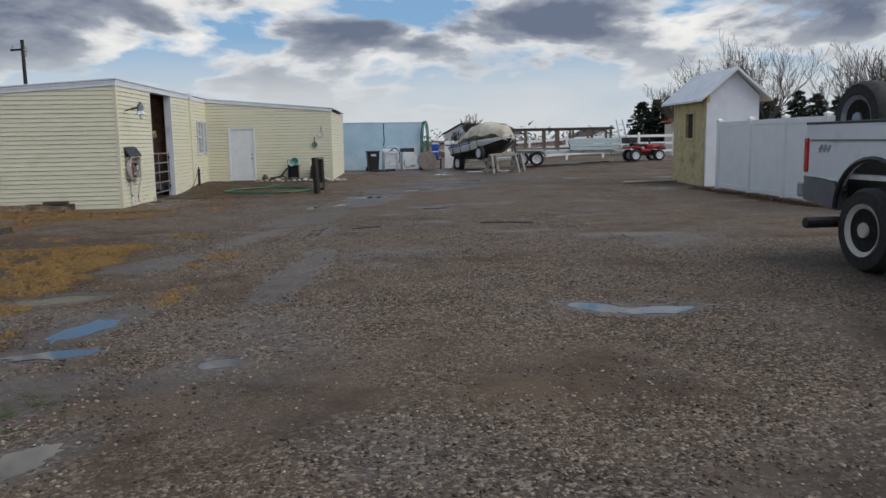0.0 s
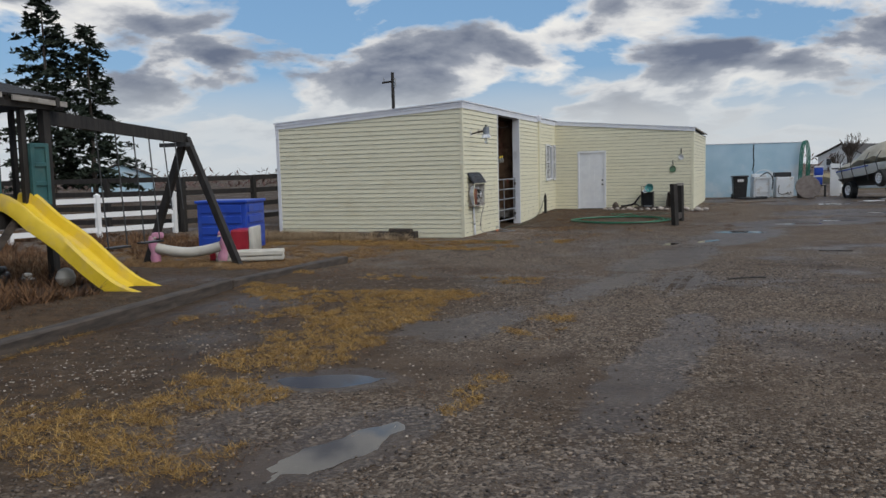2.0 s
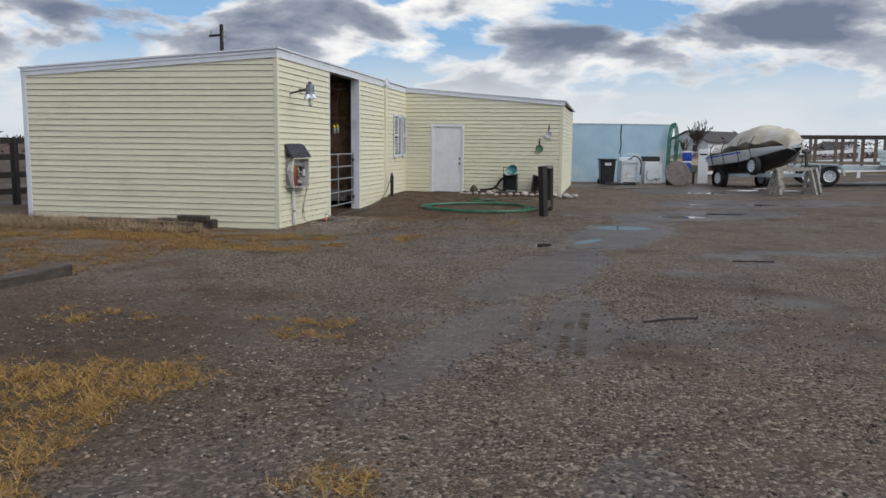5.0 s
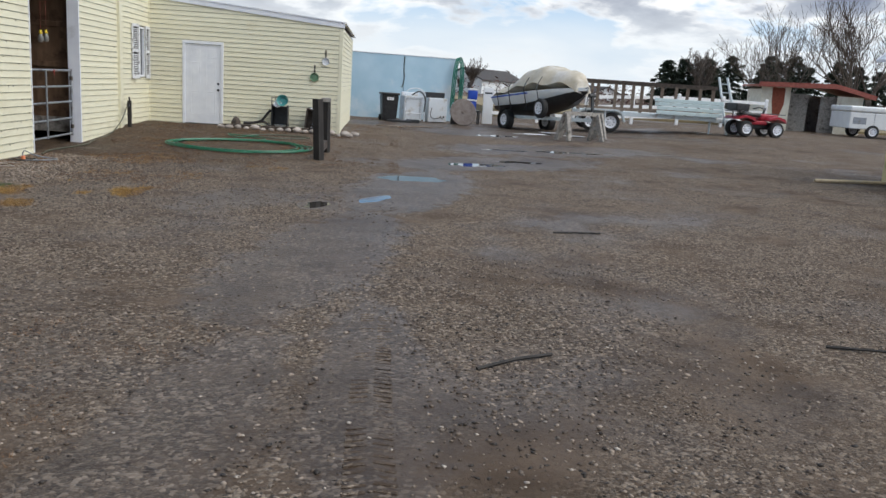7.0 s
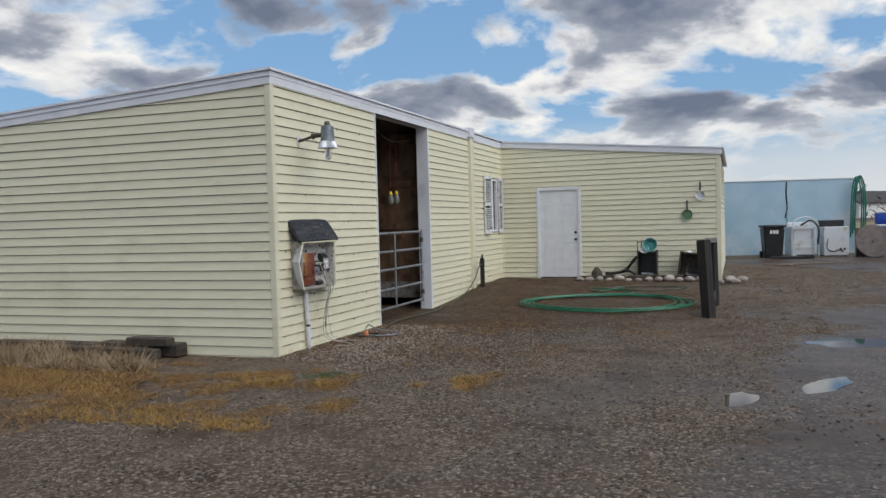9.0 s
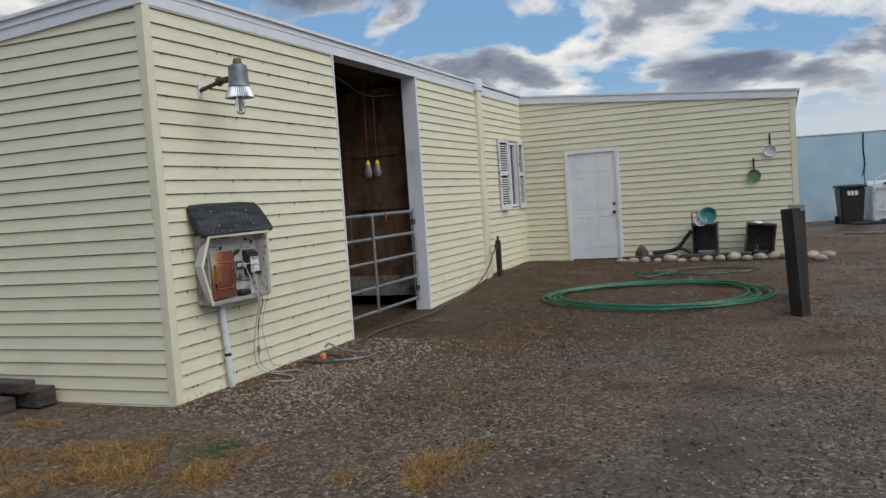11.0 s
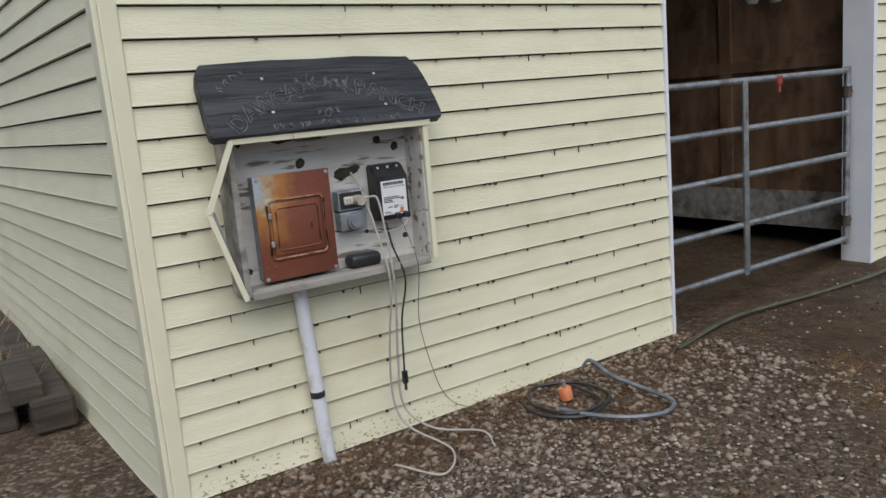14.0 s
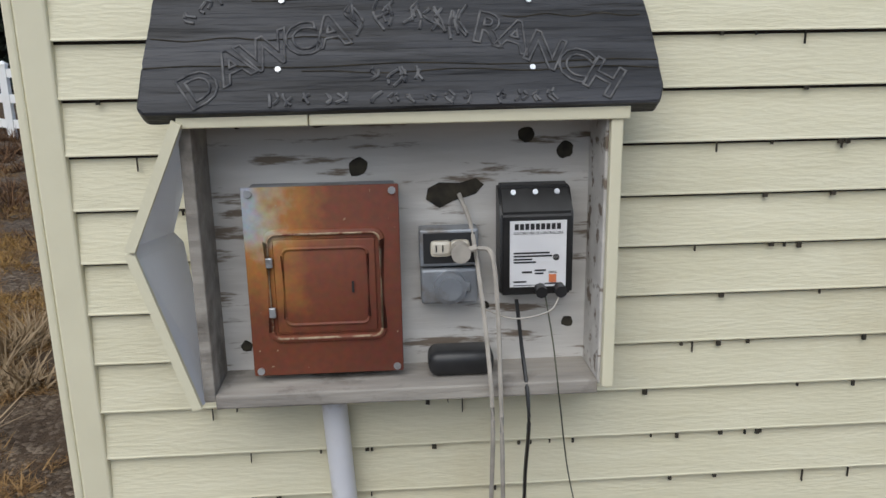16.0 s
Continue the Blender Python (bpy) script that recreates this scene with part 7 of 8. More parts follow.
    quick("steering_wheel", "cream_plastic", t, lambda bm: lathe(bm, [(0.14, -0.012), (0.165, -0.012), (0.165, 0.012), (0.14, 0.012), (0.14, -0.012)], 22, Matrix.Translation((W * 0.5, 0.3, 2.0)) @ pose(0, 0, 0, 75)), "pale toy steering wheel")

    s = thing("slide", pose(0, 0, 0), "yellow plastic wave slide on the play tower", "slide")
    line = spline([(-2.25, -11.62, 1.40), (-2.0, -11.6, 1.38), (-1.7, -11.52, 1.12), (-1.35, -11.42, 0.86), (-0.95, -11.32, 0.5), (-0.62, -11.24, 0.27), (-0.3, -11.16, 0.17), (-0.12, -11.12, 0.16)], 5)
    def chute(bm):
        sec = [(-0.3, 0.13), (-0.27, 0.17), (-0.23, 0.15), (-0.2, 0.03), (-0.12, 0.0), (0.12, 0.0), (0.2, 0.03), (0.23, 0.15), (0.27, 0.17), (0.3, 0.13), (0.3, -0.05), (0.24, -0.07), (-0.24, -0.07), (-0.3, -0.05)]
        rows = []
        for i, p in enumerate(line):
            d = (line[min(i + 1, len(line) - 1)] - line[max(0, i - 1)]).normalized()
            side = d.cross(Vector((0, 0, 1))).normalized()
            up = side.cross(d)
            low = 1 - 0.55 * (i / (len(line) - 1)) ** 3
            rows.append([bm.verts.new(p + side * u + up * (v * low if v > 0 else v)) for u, v in sec])
        for a, b in zip(rows, rows[1:]):
            for k in range(len(sec)):
                bm.faces.new((a[k], a[(k + 1) % len(sec)], b[(k + 1) % len(sec)], b[k]))
        bm.faces.new(rows[0])
        bm.faces.new(rows[-1])
    quick("chute", "yellow", s, chute, "", True)

    w = thing("swing_set", pose(-2.35, -11.0, 0.3), "dark wooden swing frame joined to the tower", "swing set")
    e = Vector((-0.5, 3.78, 2.15))
    a = Vector((0.2, 0.0, 2.3))
    quick("top_beam", "dark_wood", w, lambda bm: beam(bm, a, e, 0.1, 0.19))
    quick("leg", "dark_wood", w, lambda bm: beam(bm, (0.65, 3.7, -0.28), e + Vector((0.02, 0, 0)), 0.1, 0.13))
    quick("leg", "dark_wood", w, lambda bm: beam(bm, (-1.65, 3.85, -0.28), e + Vector((-0.05, 0, -0.08)), 0.1, 0.13))
    quick("bracket", "chain", w, lambda bm: box(bm, e - Vector((0.35, 0.3, 0.16)), e + Vector((0.25, -0.18, -0.09))))
    for f in (0.3, 0.43, 0.56, 0.68, 0.8, 0.9):
        p = a.lerp(e, f)
        quick("chain", "chain", w, lambda bm: rod(bm, p, (p.x + 0.1, p.y + 0.02, 0.35 + 0.5 * (f > 0.75)), 0.012, 5))
    for f in (0.365, 0.62):
        p = a.lerp(e, f)
        quick("seat", "black", w, lambda bm: soft_box(bm, (p.x, p.y - 0.24, 0.33), (p.x + 0.16, p.y + 0.24, 0.36), 0.01))


build_tower()


def build_seesaw():
    t = thing("seesaw", pose(-3.0, -7.1, 0.08, 0, 0, 25), "pink and cream plastic toy seesaw", "toy")
    quick("plank", "cream_plastic", t, lambda bm: hose(bm, spline([(-0.6, 0, 0.32), (-0.3, 0, 0.25), (0, 0, 0.22), (0.3, 0, 0.25), (0.6, 0, 0.32)], 4), 0.1, 10), "", True)
    for s in (-1, 1):
        def horse(bm):
            lathe(bm, [(0, 0), (0.09, 0.0), (0.1, 0.1), (0.06, 0.2), (0.09, 0.3), (0.075, 0.42), (0.05, 0.5), (0, 0.52)], 12, Matrix.Translation((s * 0.62, 0, 0.05)) @ pose(0, 0, 0, 0, s * 8, 0))
            soft_box(bm, (s * 0.62 - 0.06, -0.06, 0.5), (s * 0.62 + 0.16, 0.06, 0.62), 0.04)
        quick("horse_end", "pink", t, horse, "faded pink horse-shaped end", True)
        quick("handle", "cream_plastic", t, lambda bm: rod(bm, (s * 0.6, -0.16, 0.52), (s * 0.6, 0.16, 0.52), 0.02, 8))
    b = thing("toy_box", pose(-2.75, -6.4, 0.08, 0, 0, 10), "red plastic toy tub with a white lid", "toy")
    quick("tub", "red_paint", b, lambda bm: soft_box(bm, (-0.2, -0.2, 0), (0.2, 0.2, 0.3), 0.04))
    s = thing("toy_slide", pose(-2.3, -6.2, 0.06, 0, 0, 30), "pale plastic toddler slide lying flat", "toy")
    quick("bed", "cream_plastic", s, lambda bm: (soft_box(bm, (-0.6, -0.2, 0), (0.7, 0.2, 0.1), 0.03), soft_box(bm, (-0.6, -0.22, 0.1), (0.7, -0.16, 0.2), 0.02), soft_box(bm, (-0.6, 0.16, 0.1), (0.7, 0.22, 0.2), 0.02)))
    c = thing("toy_chest", pose(-3.07, -4.85, 0.09, 0, 0, 20), "red and white plastic toy chest on its side", "toy")
    quick("lid", "cream_plastic", c, lambda bm: soft_box(bm, (-0.05, -0.35, 0), (0.05, 0.35, 0.55), 0.03), "cream plastic lid", True)
    quick("tub", "red_paint", c, lambda bm: soft_box(bm, (-0.45, -0.32, 0.02), (-0.05, 0.32, 0.5), 0.04))


build_seesaw()


def build_playhouse():
    t = thing("blue_tote", pose(-4.1, -4.25, 0.1, 0, 0, 14) @ Matrix.Scale(0.92, 4), "large blue plastic storage box beside the barn", "storage box")
    quick("body", "blue_plastic", t, lambda bm: soft_box(bm, (-0.62, -0.62, 0), (0.62, 0.62, 1.15), 0.03))
    for s in range(4):
        quick("rib", "blue_plastic", t, lambda bm: (soft_box(bm, (-0.5, -0.65, 0.12 + s * 0.26), (0.5, -0.61, 0.3 + s * 0.26), 0.01), soft_box(bm, (0.61, -0.5, 0.12 + s * 0.26), (0.65, 0.5, 0.3 + s * 0.26), 0.01)))
    quick("rim", "blue_plastic", t, lambda bm: soft_box(bm, (-0.66, -0.66, 1.13), (0.66, 0.66, 1.2), 0.02))


build_playhouse()
for x, y, s, mat, lab in ((-2.3, -11.9, 0.16, "yellow", "yellow toy truck half hidden in weeds"), (-2.6, -11.5, 0.18, "black", "black toy car half hidden in weeds"), (-2.2, -11.4, 0.12, "cream_plastic", "pale broken toy in the weeds")):
    z = rise(x, y)
    tt = thing("toy_car", pose(x, y, z, 0, 0, x * 90), lab, "toy")
    quick("body", mat, tt, lambda bm: (soft_box(bm, (-s, -s * 0.55, 0.05), (s, s * 0.55, s), 0.03), soft_box(bm, (-s * 0.5, -s * 0.5, s), (s * 0.4, s * 0.5, s * 1.5), 0.03)))
    for px in (-0.6, 0.6):
        quick("wheel", "rubber", tt, lambda bm: rod(bm, (px * s, -s * 0.65, 0.06), (px * s, s * 0.65, 0.06), 0.06, 12))
tagged(quick("ball", "cream_plastic", None, lambda bm: lathe(bm, [(0.001, -0.13), (0.05, -0.12), (0.1, -0.083), (0.13, 0), (0.1, 0.083), (0.05, 0.12), (0.001, 0.13)], 18, Matrix.Translation((-1.55, -11.35, rise(-1.55, -11.35) + 0.13))), smooth=True), "dull grey play ball in the weeds", "ball")

# timbers that hold the play area
log_thing("edging_timber", (1.05, -14.7, 0.25), (0.42, -10.5, 0.24), 0.17, 0.19, "long weathered dark edging timber")
log_thing("edging_timber", (0.41, -10.45, 0.23), (-0.26, -6.0, 0.07), 0.17, 0.17, "long weathered dark edging timber")
log_thing("edging_timber", (1.15, -16.5, 0.28), (1.25, -15.0, 0.28), 0.2, 0.22, "heavy dark railway sleeper in the bed corner")
log_thing("edging_timber", (1.2, -14.82, 0.28), (-0.6, -14.5, 0.29), 0.16, 0.2, "heavy dark railway sleeper in the bed corner")
log_thing("edging_timber", (0.95, -18.6, 0.26), (1.12, -16.56, 0.26), 0.2, 0.2, "heavy dark railway sleeper in the bed corner")
rail_fence("rail_fence", (0.05, -15.45), (-2.5, -19.5), 2.4, 1.27, (0.9, 0.55, 0.2), "white vinyl three-rail fence beside the drive")
rail_fence("rail_fence", (-14.5, -10.5), (-10.2, 1.0), 2.3, 1.25, (0.9, 0.55, 0.2), "white vinyl three-rail fence behind the play tower")
rail_fence("corral_fence", (-10.0, 1.2), (-6.8, 12.0), 2.6, 1.75, (0.97, 0.72, 0.45, 0.2), "dark timber corral fence beside the barn", "dark_wood", 0.15, 0.16, False)
rail_fence("corral_fence", (-20, -1.0), (-10.2, 1.3), 2.6, 1.75, (0.97, 0.72, 0.45, 0.2), "dark timber corral fence behind the swings", "dark_wood", 0.15, 0.16, False)


def build_vinyl_fence():
    t = thing("privacy_fence", pose(17.3, 1.3, 0), "tall white vinyl privacy fence", "fence")
    ys = [0.0, -2.15, -4.1, -6.05, -8.0, -9.95]
    for y in ys:
        z = rise(17.3, 1.3 + y)
        quick("post", "vinyl_white", t, lambda bm: soft_box(bm, (-0.065, y - 0.065, z - 0.1), (0.065, y + 0.065, z + 2.02), 0.008))
        quick("post_cap", "vinyl_white", t, lambda bm: lathe(bm, [(0.11, 0), (0.11, 0.03), (0, 0.08)], 4, Matrix.Translation((0, y, z + 2.02)) @ pose(0, 0, 0, 0, 0, 45)))
    for y0, y1 in zip(ys, ys[1:]):
        z = rise(17.3, 1.3 + y0)
        n = 11
        for i in range(n):
            a = y0 - 0.065 + (y1 - y0 + 0.13) * i / n
            b = y0 - 0.065 + (y1 - y0 + 0.13) * (i + 1) / n
            quick("board", "vinyl_white", t, lambda bm: box(bm, (-0.012, b + 0.003, z + 0.1), (0.012, a, z + 1.88)))
        for q in (0.03, 1.86):
            quick("rail", "vinyl_white", t, lambda bm: soft_box(bm, (-0.03, y1 + 0.065, z + q), (0.03, y0 - 0.065, z + q + 0.13), 0.006))


build_vinyl_fence()


def build_old_shed():
    z = rise(17.1, 2.5)
    t = thing("garden_shed", pose(17.35, 2.45, z) @ Matrix.Scale(0.82, 4, (1, 0, 0)) @ Matrix.Scale(1.05, 4, (0, 0, 1)), "leaning old shed with yellow walls and metal roof", "shed")
    quick("front_wall", "yellow_wall", t, lambda bm: (plate(bm, [(0.1, -0.1), (0.95, -0.1), (0.95, 2.75), (-0.12, 2.75)], 0.12, Matrix(((0, 1, 0, -0.06), (1, 0, 0, 0), (0, 0, 1, 0), (0, 0, 0, 1)))), plate(bm, [(1.6, -0.1), (2.75, -0.1), (2.85, 2.75), (1.6, 2.75)], 0.12, Matrix(((0, 1, 0, -0.06), (1, 0, 0, 0), (0, 0, 1, 0), (0, 0, 0, 1)))), box(bm, (-0.06, 0.95, -0.1), (0.06, 1.6, 1.45)), box(bm, (-0.06, 0.95, 2.2), (0.06, 1.6, 2.75))), "faded yellow leaning wall")
    quick("window_frame", "yellow_wall", t, lambda bm: [soft_box(bm, a, b, 0.01) for a, b in (((-0.1, 0.85, 1.35), (-0.055, 1.7, 1.45)), ((-0.1, 0.85, 2.2), (-0.055, 1.7, 2.3)), ((-0.1, 0.85, 1.45), (-0.055, 0.95, 2.2)), ((-0.1, 1.6, 1.45), (-0.055, 1.7, 2.2)))])
    # dark sheet closing the opening, painted for the unlit inside of the shed
    quick("window_gap", "dirt_and_hole_shade", t, lambda bm: box(bm, (0.02, 0.95, 1.45), (0.05, 1.6, 2.2)))
    quick("gable_wall", "white_metal", t, lambda bm: plate(bm, [(-0.05, -0.1), (2.0, -0.1), (2.0, 2.7), (1.0, 3.42), (-0.05, 2.7)], 0.1, Matrix.Translation((0, -0.1, 0))), "white metal-clad gable")
    quick("rear_wall", "yellow_wall", t, lambda bm: box(bm, (1.9, 0, -0.1), (2.0, 2.8, 2.7)))
    quick("end_wall", "yellow_wall", t, lambda bm: plate(bm, [(-0.05, -0.1), (2.0, -0.1), (2.0, 2.7), (1.0, 3.42), (-0.05, 2.7)], 0.1, Matrix.Translation((0, 2.75, 0))))
    for s in (-1, 1):
        quick("roof", "white_metal", t, lambda bm: plate(bm, [(1.0, 3.44), (1.0 + s * 1.4, 2.52), (1.0 + s * 1.4, 2.58), (1.0, 3.52)], 3.7, Matrix.Translation((0, -0.35, 0))), "white corrugated roof sheet")
    for i in range(12):
        quick("roof_rib", "white_metal", t, lambda bm: beam(bm, (0.98, -0.3 + i * 0.32, 3.53), (-0.4, -0.3 + i * 0.32, 2.6), 0.03, 0.02))


build_old_shed()


def build_truck():
    """A lifted white pickup; the tail points along +y, the side towards the drive is x = 0."""
    z = rise(12.6, -15)
    t = thing("pickup_truck", pose(12.4, -13.1, z, 0, 0, 3), "lifted white four-wheel-drive pickup with grey lower body", "truck")
    B = 1.55
    def bed(bm):
        prof = [(0.0, 0.82), (0.0, 1.3), (0.03, 1.34), (0.02, B - 0.06), (0.0, B)]
        # the side, with a round cut over the wheel
        pts = [(0.0, 0.95), (0.0, B)] + [(-2.45, B), (-2.45, 0.78)]
        arch = [(-1.25 + 0.62 * math.cos(a), 0.62 + 0.56 * math.sin(a)) for a in [math.pi - i * math.pi / 14 + 0 for i in range(15)] if 0.62 + 0.56 * math.sin(a) > 0.78]
        pts += arch + [(-0.6, 0.95)]
        for x in (0.0, 1.85):
            plate(bm, pts, 0.06, Matrix(((0, 1, 0, x), (1, 0, 0, 0), (0, 0, 1, 0), (0, 0, 0, 1))))
        box(bm, (0.06, -0.06, 0.95), (1.85, 0.0, B))
        box(bm, (0.06, -2.45, 0.95), (1.85, -2.39, B))
        box(bm, (0.06, -2.4, 0.95), (1.85, -0.06, 1.0))
    quick("bed", "truck_white", t, bed)
    quick("bed_rail", "black", t, lambda bm: (soft_box(bm, (-0.01, -2.45, B), (0.09, 0.0, B + 0.03), 0.01), soft_box(bm, (1.83, -2.45, B), (1.92, 0.0, B + 0.03), 0.01)), "dark bed rail cap")
    quick("crease", "truck_grey", t, lambda bm: box(bm, (-0.008, -2.45, 1.36), (0.0, -0.1, 1.38)))
    quick("lower_panel", "truck_grey", t, lambda bm: (plate(bm, [(0.0, 0.68), (0.0, 0.96), (-0.62, 0.9), (-0.66, 0.6)], 0.07, Matrix(((0, 1, 0, -0.012), (1, 0, 0, 0), (0, 0, 1, 0), (0, 0, 0, 1)))),), "grey two-tone lower panel")
    quick("arch_lip", "black", t, lambda bm: hose(bm, [(-0.012, -1.25 + 0.62 * math.cos(a), 0.62 + 0.56 * math.sin(a)) for a in [math.pi * i / 16 for i in range(17)]], 0.03, 6), "dark wheel-arch flare")
    for x in (0.2, 1.66):
        quick("wheel_liner", "black", t, lambda bm: soft_box(bm, (x, -2.0, 0.62), (x + 0.06, -0.5, 1.3), 0.02))
    quick("tail_lamp", "tail_red", t, lambda bm: soft_box(bm, (-0.015, -0.07, 1.0), (0.12, 0.02, 1.4), 0.015), "red tail lamp")
    quick("badge", "grey_box", t, lambda bm: [beam(bm, (-0.006, y, 1.24), (-0.006, y - 0.05, 1.32), 0.006, 0.03) for y in (-0.28, -0.36, -0.44)] + [box(bm, (-0.008, -0.48, 1.27), (0, -0.26, 1.285))], "grey bed-side badge")
    quick("bumper", "grey_box", t, lambda bm: soft_box(bm, (0.0, 0.02, 0.7), (1.9, 0.18, 0.88), 0.03), "grey rear bumper")
    quick("step_bar", "black", t, lambda bm: rod(bm, (-0.42, -0.75, 0.48), (0.3, -0.75, 0.48), 0.06, 12))
    quick("cab", "truck_white", t, lambda bm: (soft_box(bm, (0.0, -4.6, 0.75), (1.91, -2.5, 1.62), 0.04), soft_box(bm, (0.12, -4.2, 1.6), (1.79, -2.55, 2.2), 0.12, None, 3)))
    quick("hood", "truck_white", t, lambda bm: soft_box(bm, (0.02, -6.0, 0.8), (1.89, -4.58, 1.5), 0.08, None, 3))
    quick("window", "pane", t, lambda bm: (box(bm, (0.1, -4.0, 1.68), (0.118, -2.75, 2.08)), box(bm, (1.792, -4.0, 1.68), (1.81, -2.75, 2.08))))
    quick("frame", "black", t, lambda bm: (box(bm, (0.4, -5.9, 0.6), (0.55, -0.05, 0.78)), box(bm, (1.35, -5.9, 0.6), (1.5, -0.05, 0.78)), rod(bm, (0.1, -1.25, 0.46), (1.8, -1.25, 0.46), 0.06, 10)))
    for y in (-1.25, -5.0):
        for x in (0.05, 1.86):
            wheel("tyre", t, x, y, 0.44, 0.44, 0.3, "tan_rim", "x")
    wheel("spare_tyre", t, 0.42, -0.5, 1.6, 0.42, 0.3, "grey_box", "x")


M["tan_rim"] = material("dull_alloy_rim", (0.5, 0.45, 0.38), (0.64, 0.58, 0.5), 9, 0.45)
build_truck()


# ---- ground cover ----
M["water"] = material("puddle_water", (0.035, 0.03, 0.026), None, 3, 0.03)
M["pebble"] = material("wet_pebble", (0.075, 0.053, 0.037), (0.28, 0.22, 0.168), 60, 0.55, rough_to=0.8, island=True)
M["pale_pebble"] = material("pale_gravel_stone", (0.16, 0.13, 0.105), (0.43, 0.365, 0.3), 60, 0.6, rough_to=0.85, island=True)


def build_puddles():
    rnd = random.Random(3)
    for (x, y, a, b, turn), level in zip(PUDDLES, LEVELS):
        bm = bmesh.new()
        ph = rnd.uniform(0, 50)
        c, s = math.cos(radians(turn)), math.sin(radians(turn))
        ring = []
        for i in range(60):
            q = math.tau * i / 60
            r = 1.15 + 0.3 * noise.noise((math.cos(q) * 1.5 + ph, math.sin(q) * 1.5, 0)) + 0.25 * noise.noise((math.cos(q) * 5 + ph, math.sin(q) * 5, 5))
            px, py = a * r * math.cos(q), b * r * math.sin(q)
            ring.append(bm.verts.new((x + px * c - py * s, y + px * s + py * c, level)))
        f = bm.faces.new(ring)
        g = bmesh.ops.extrude_face_region(bm, geom=[f])
        bmesh.ops.translate(bm, verts=[v for v in g["geom"] if isinstance(v, bmesh.types.BMVert)], vec=(0, 0, -0.06))
        tagged(part("puddle", bm, "water"), "shallow rain puddle on the gravel", "puddle", kind="structure")


build_puddles()


def height_near(x, y):
    return terrain(x, y)


def scatter(name, spots, base_v, base_f, mat, label, size, rnd, sink=0.3, flat=1.0, upright=False):
    """Many small copies of one shape, joined into one mesh."""
    bv = np.array(base_v, float)
    allv, allf, off = [], [], 0
    bf = np.array(base_f)
    for x, y in spots:
        s = size(rnd)
        a = rnd.uniform(0, math.tau)
        c, q = math.cos(a), math.sin(a)
        v = bv * (s * rnd.uniform(0.7, 1.3), s, s * flat * rnd.uniform(0.6, 1.3))
        if upright:
            v[:, 0] += v[:, 2] * rnd.uniform(-0.6, 0.6)
            v[:, 1] += v[:, 2] * rnd.uniform(-0.6, 0.6)
        else:
            v = v + np.random.uniform(-0.16, 0.16, v.shape) * s
        w = np.empty_like(v)
        w[:, 0], w[:, 1], w[:, 2] = v[:, 0] * c - v[:, 1] * q + x, v[:, 0] * q + v[:, 1] * c + y, v[:, 2] + height_near(x, y) + (0.3 - sink) * s * flat
        allv.append(w)
        allf.append(bf + off)
        off += len(bv)
    v, f = np.concatenate(allv), np.concatenate(allf)
    me = bpy.data.meshes.new(name)
    me.vertices.add(len(v))
    me.vertices.foreach_set("co", v.ravel())
    me.loops.add(f.size)
    me.loops.foreach_set("vertex_index", f.ravel().astype(np.int32))
    me.polygons.add(len(f))
    me.polygons.foreach_set("loop_start", np.arange(0, f.size, f.shape[1], dtype=np.int32))
    me.update(calc_edges=True)
    me.validate()
    me.materials.append(M[mat])
    return tagged(new(name, me), label, name.replace("_", " "), kind="stuff")


OCT_V = [(1, 0, 0), (-1, 0, 0), (0, 0.85, 0), (0, -0.85, 0), (0.1, 0, 0.7), (0, 0.1, -0.6), (0.6, 0.55, 0.3), (-0.6, -0.5, 0.35)]
OCT_F = [(0, 6, 4), (6, 2, 4), (2, 1, 4), (1, 7, 4), (7, 3, 4), (3, 0, 4), (0, 2, 6), (1, 3, 7), (0, 3, 5), (3, 1, 5), (1, 2, 5), (2, 0, 5)]


def inside_building(x, y):
    return (-5.6 < x < 0.03 and y > -0.2) or (x < WING and y > 9.9)


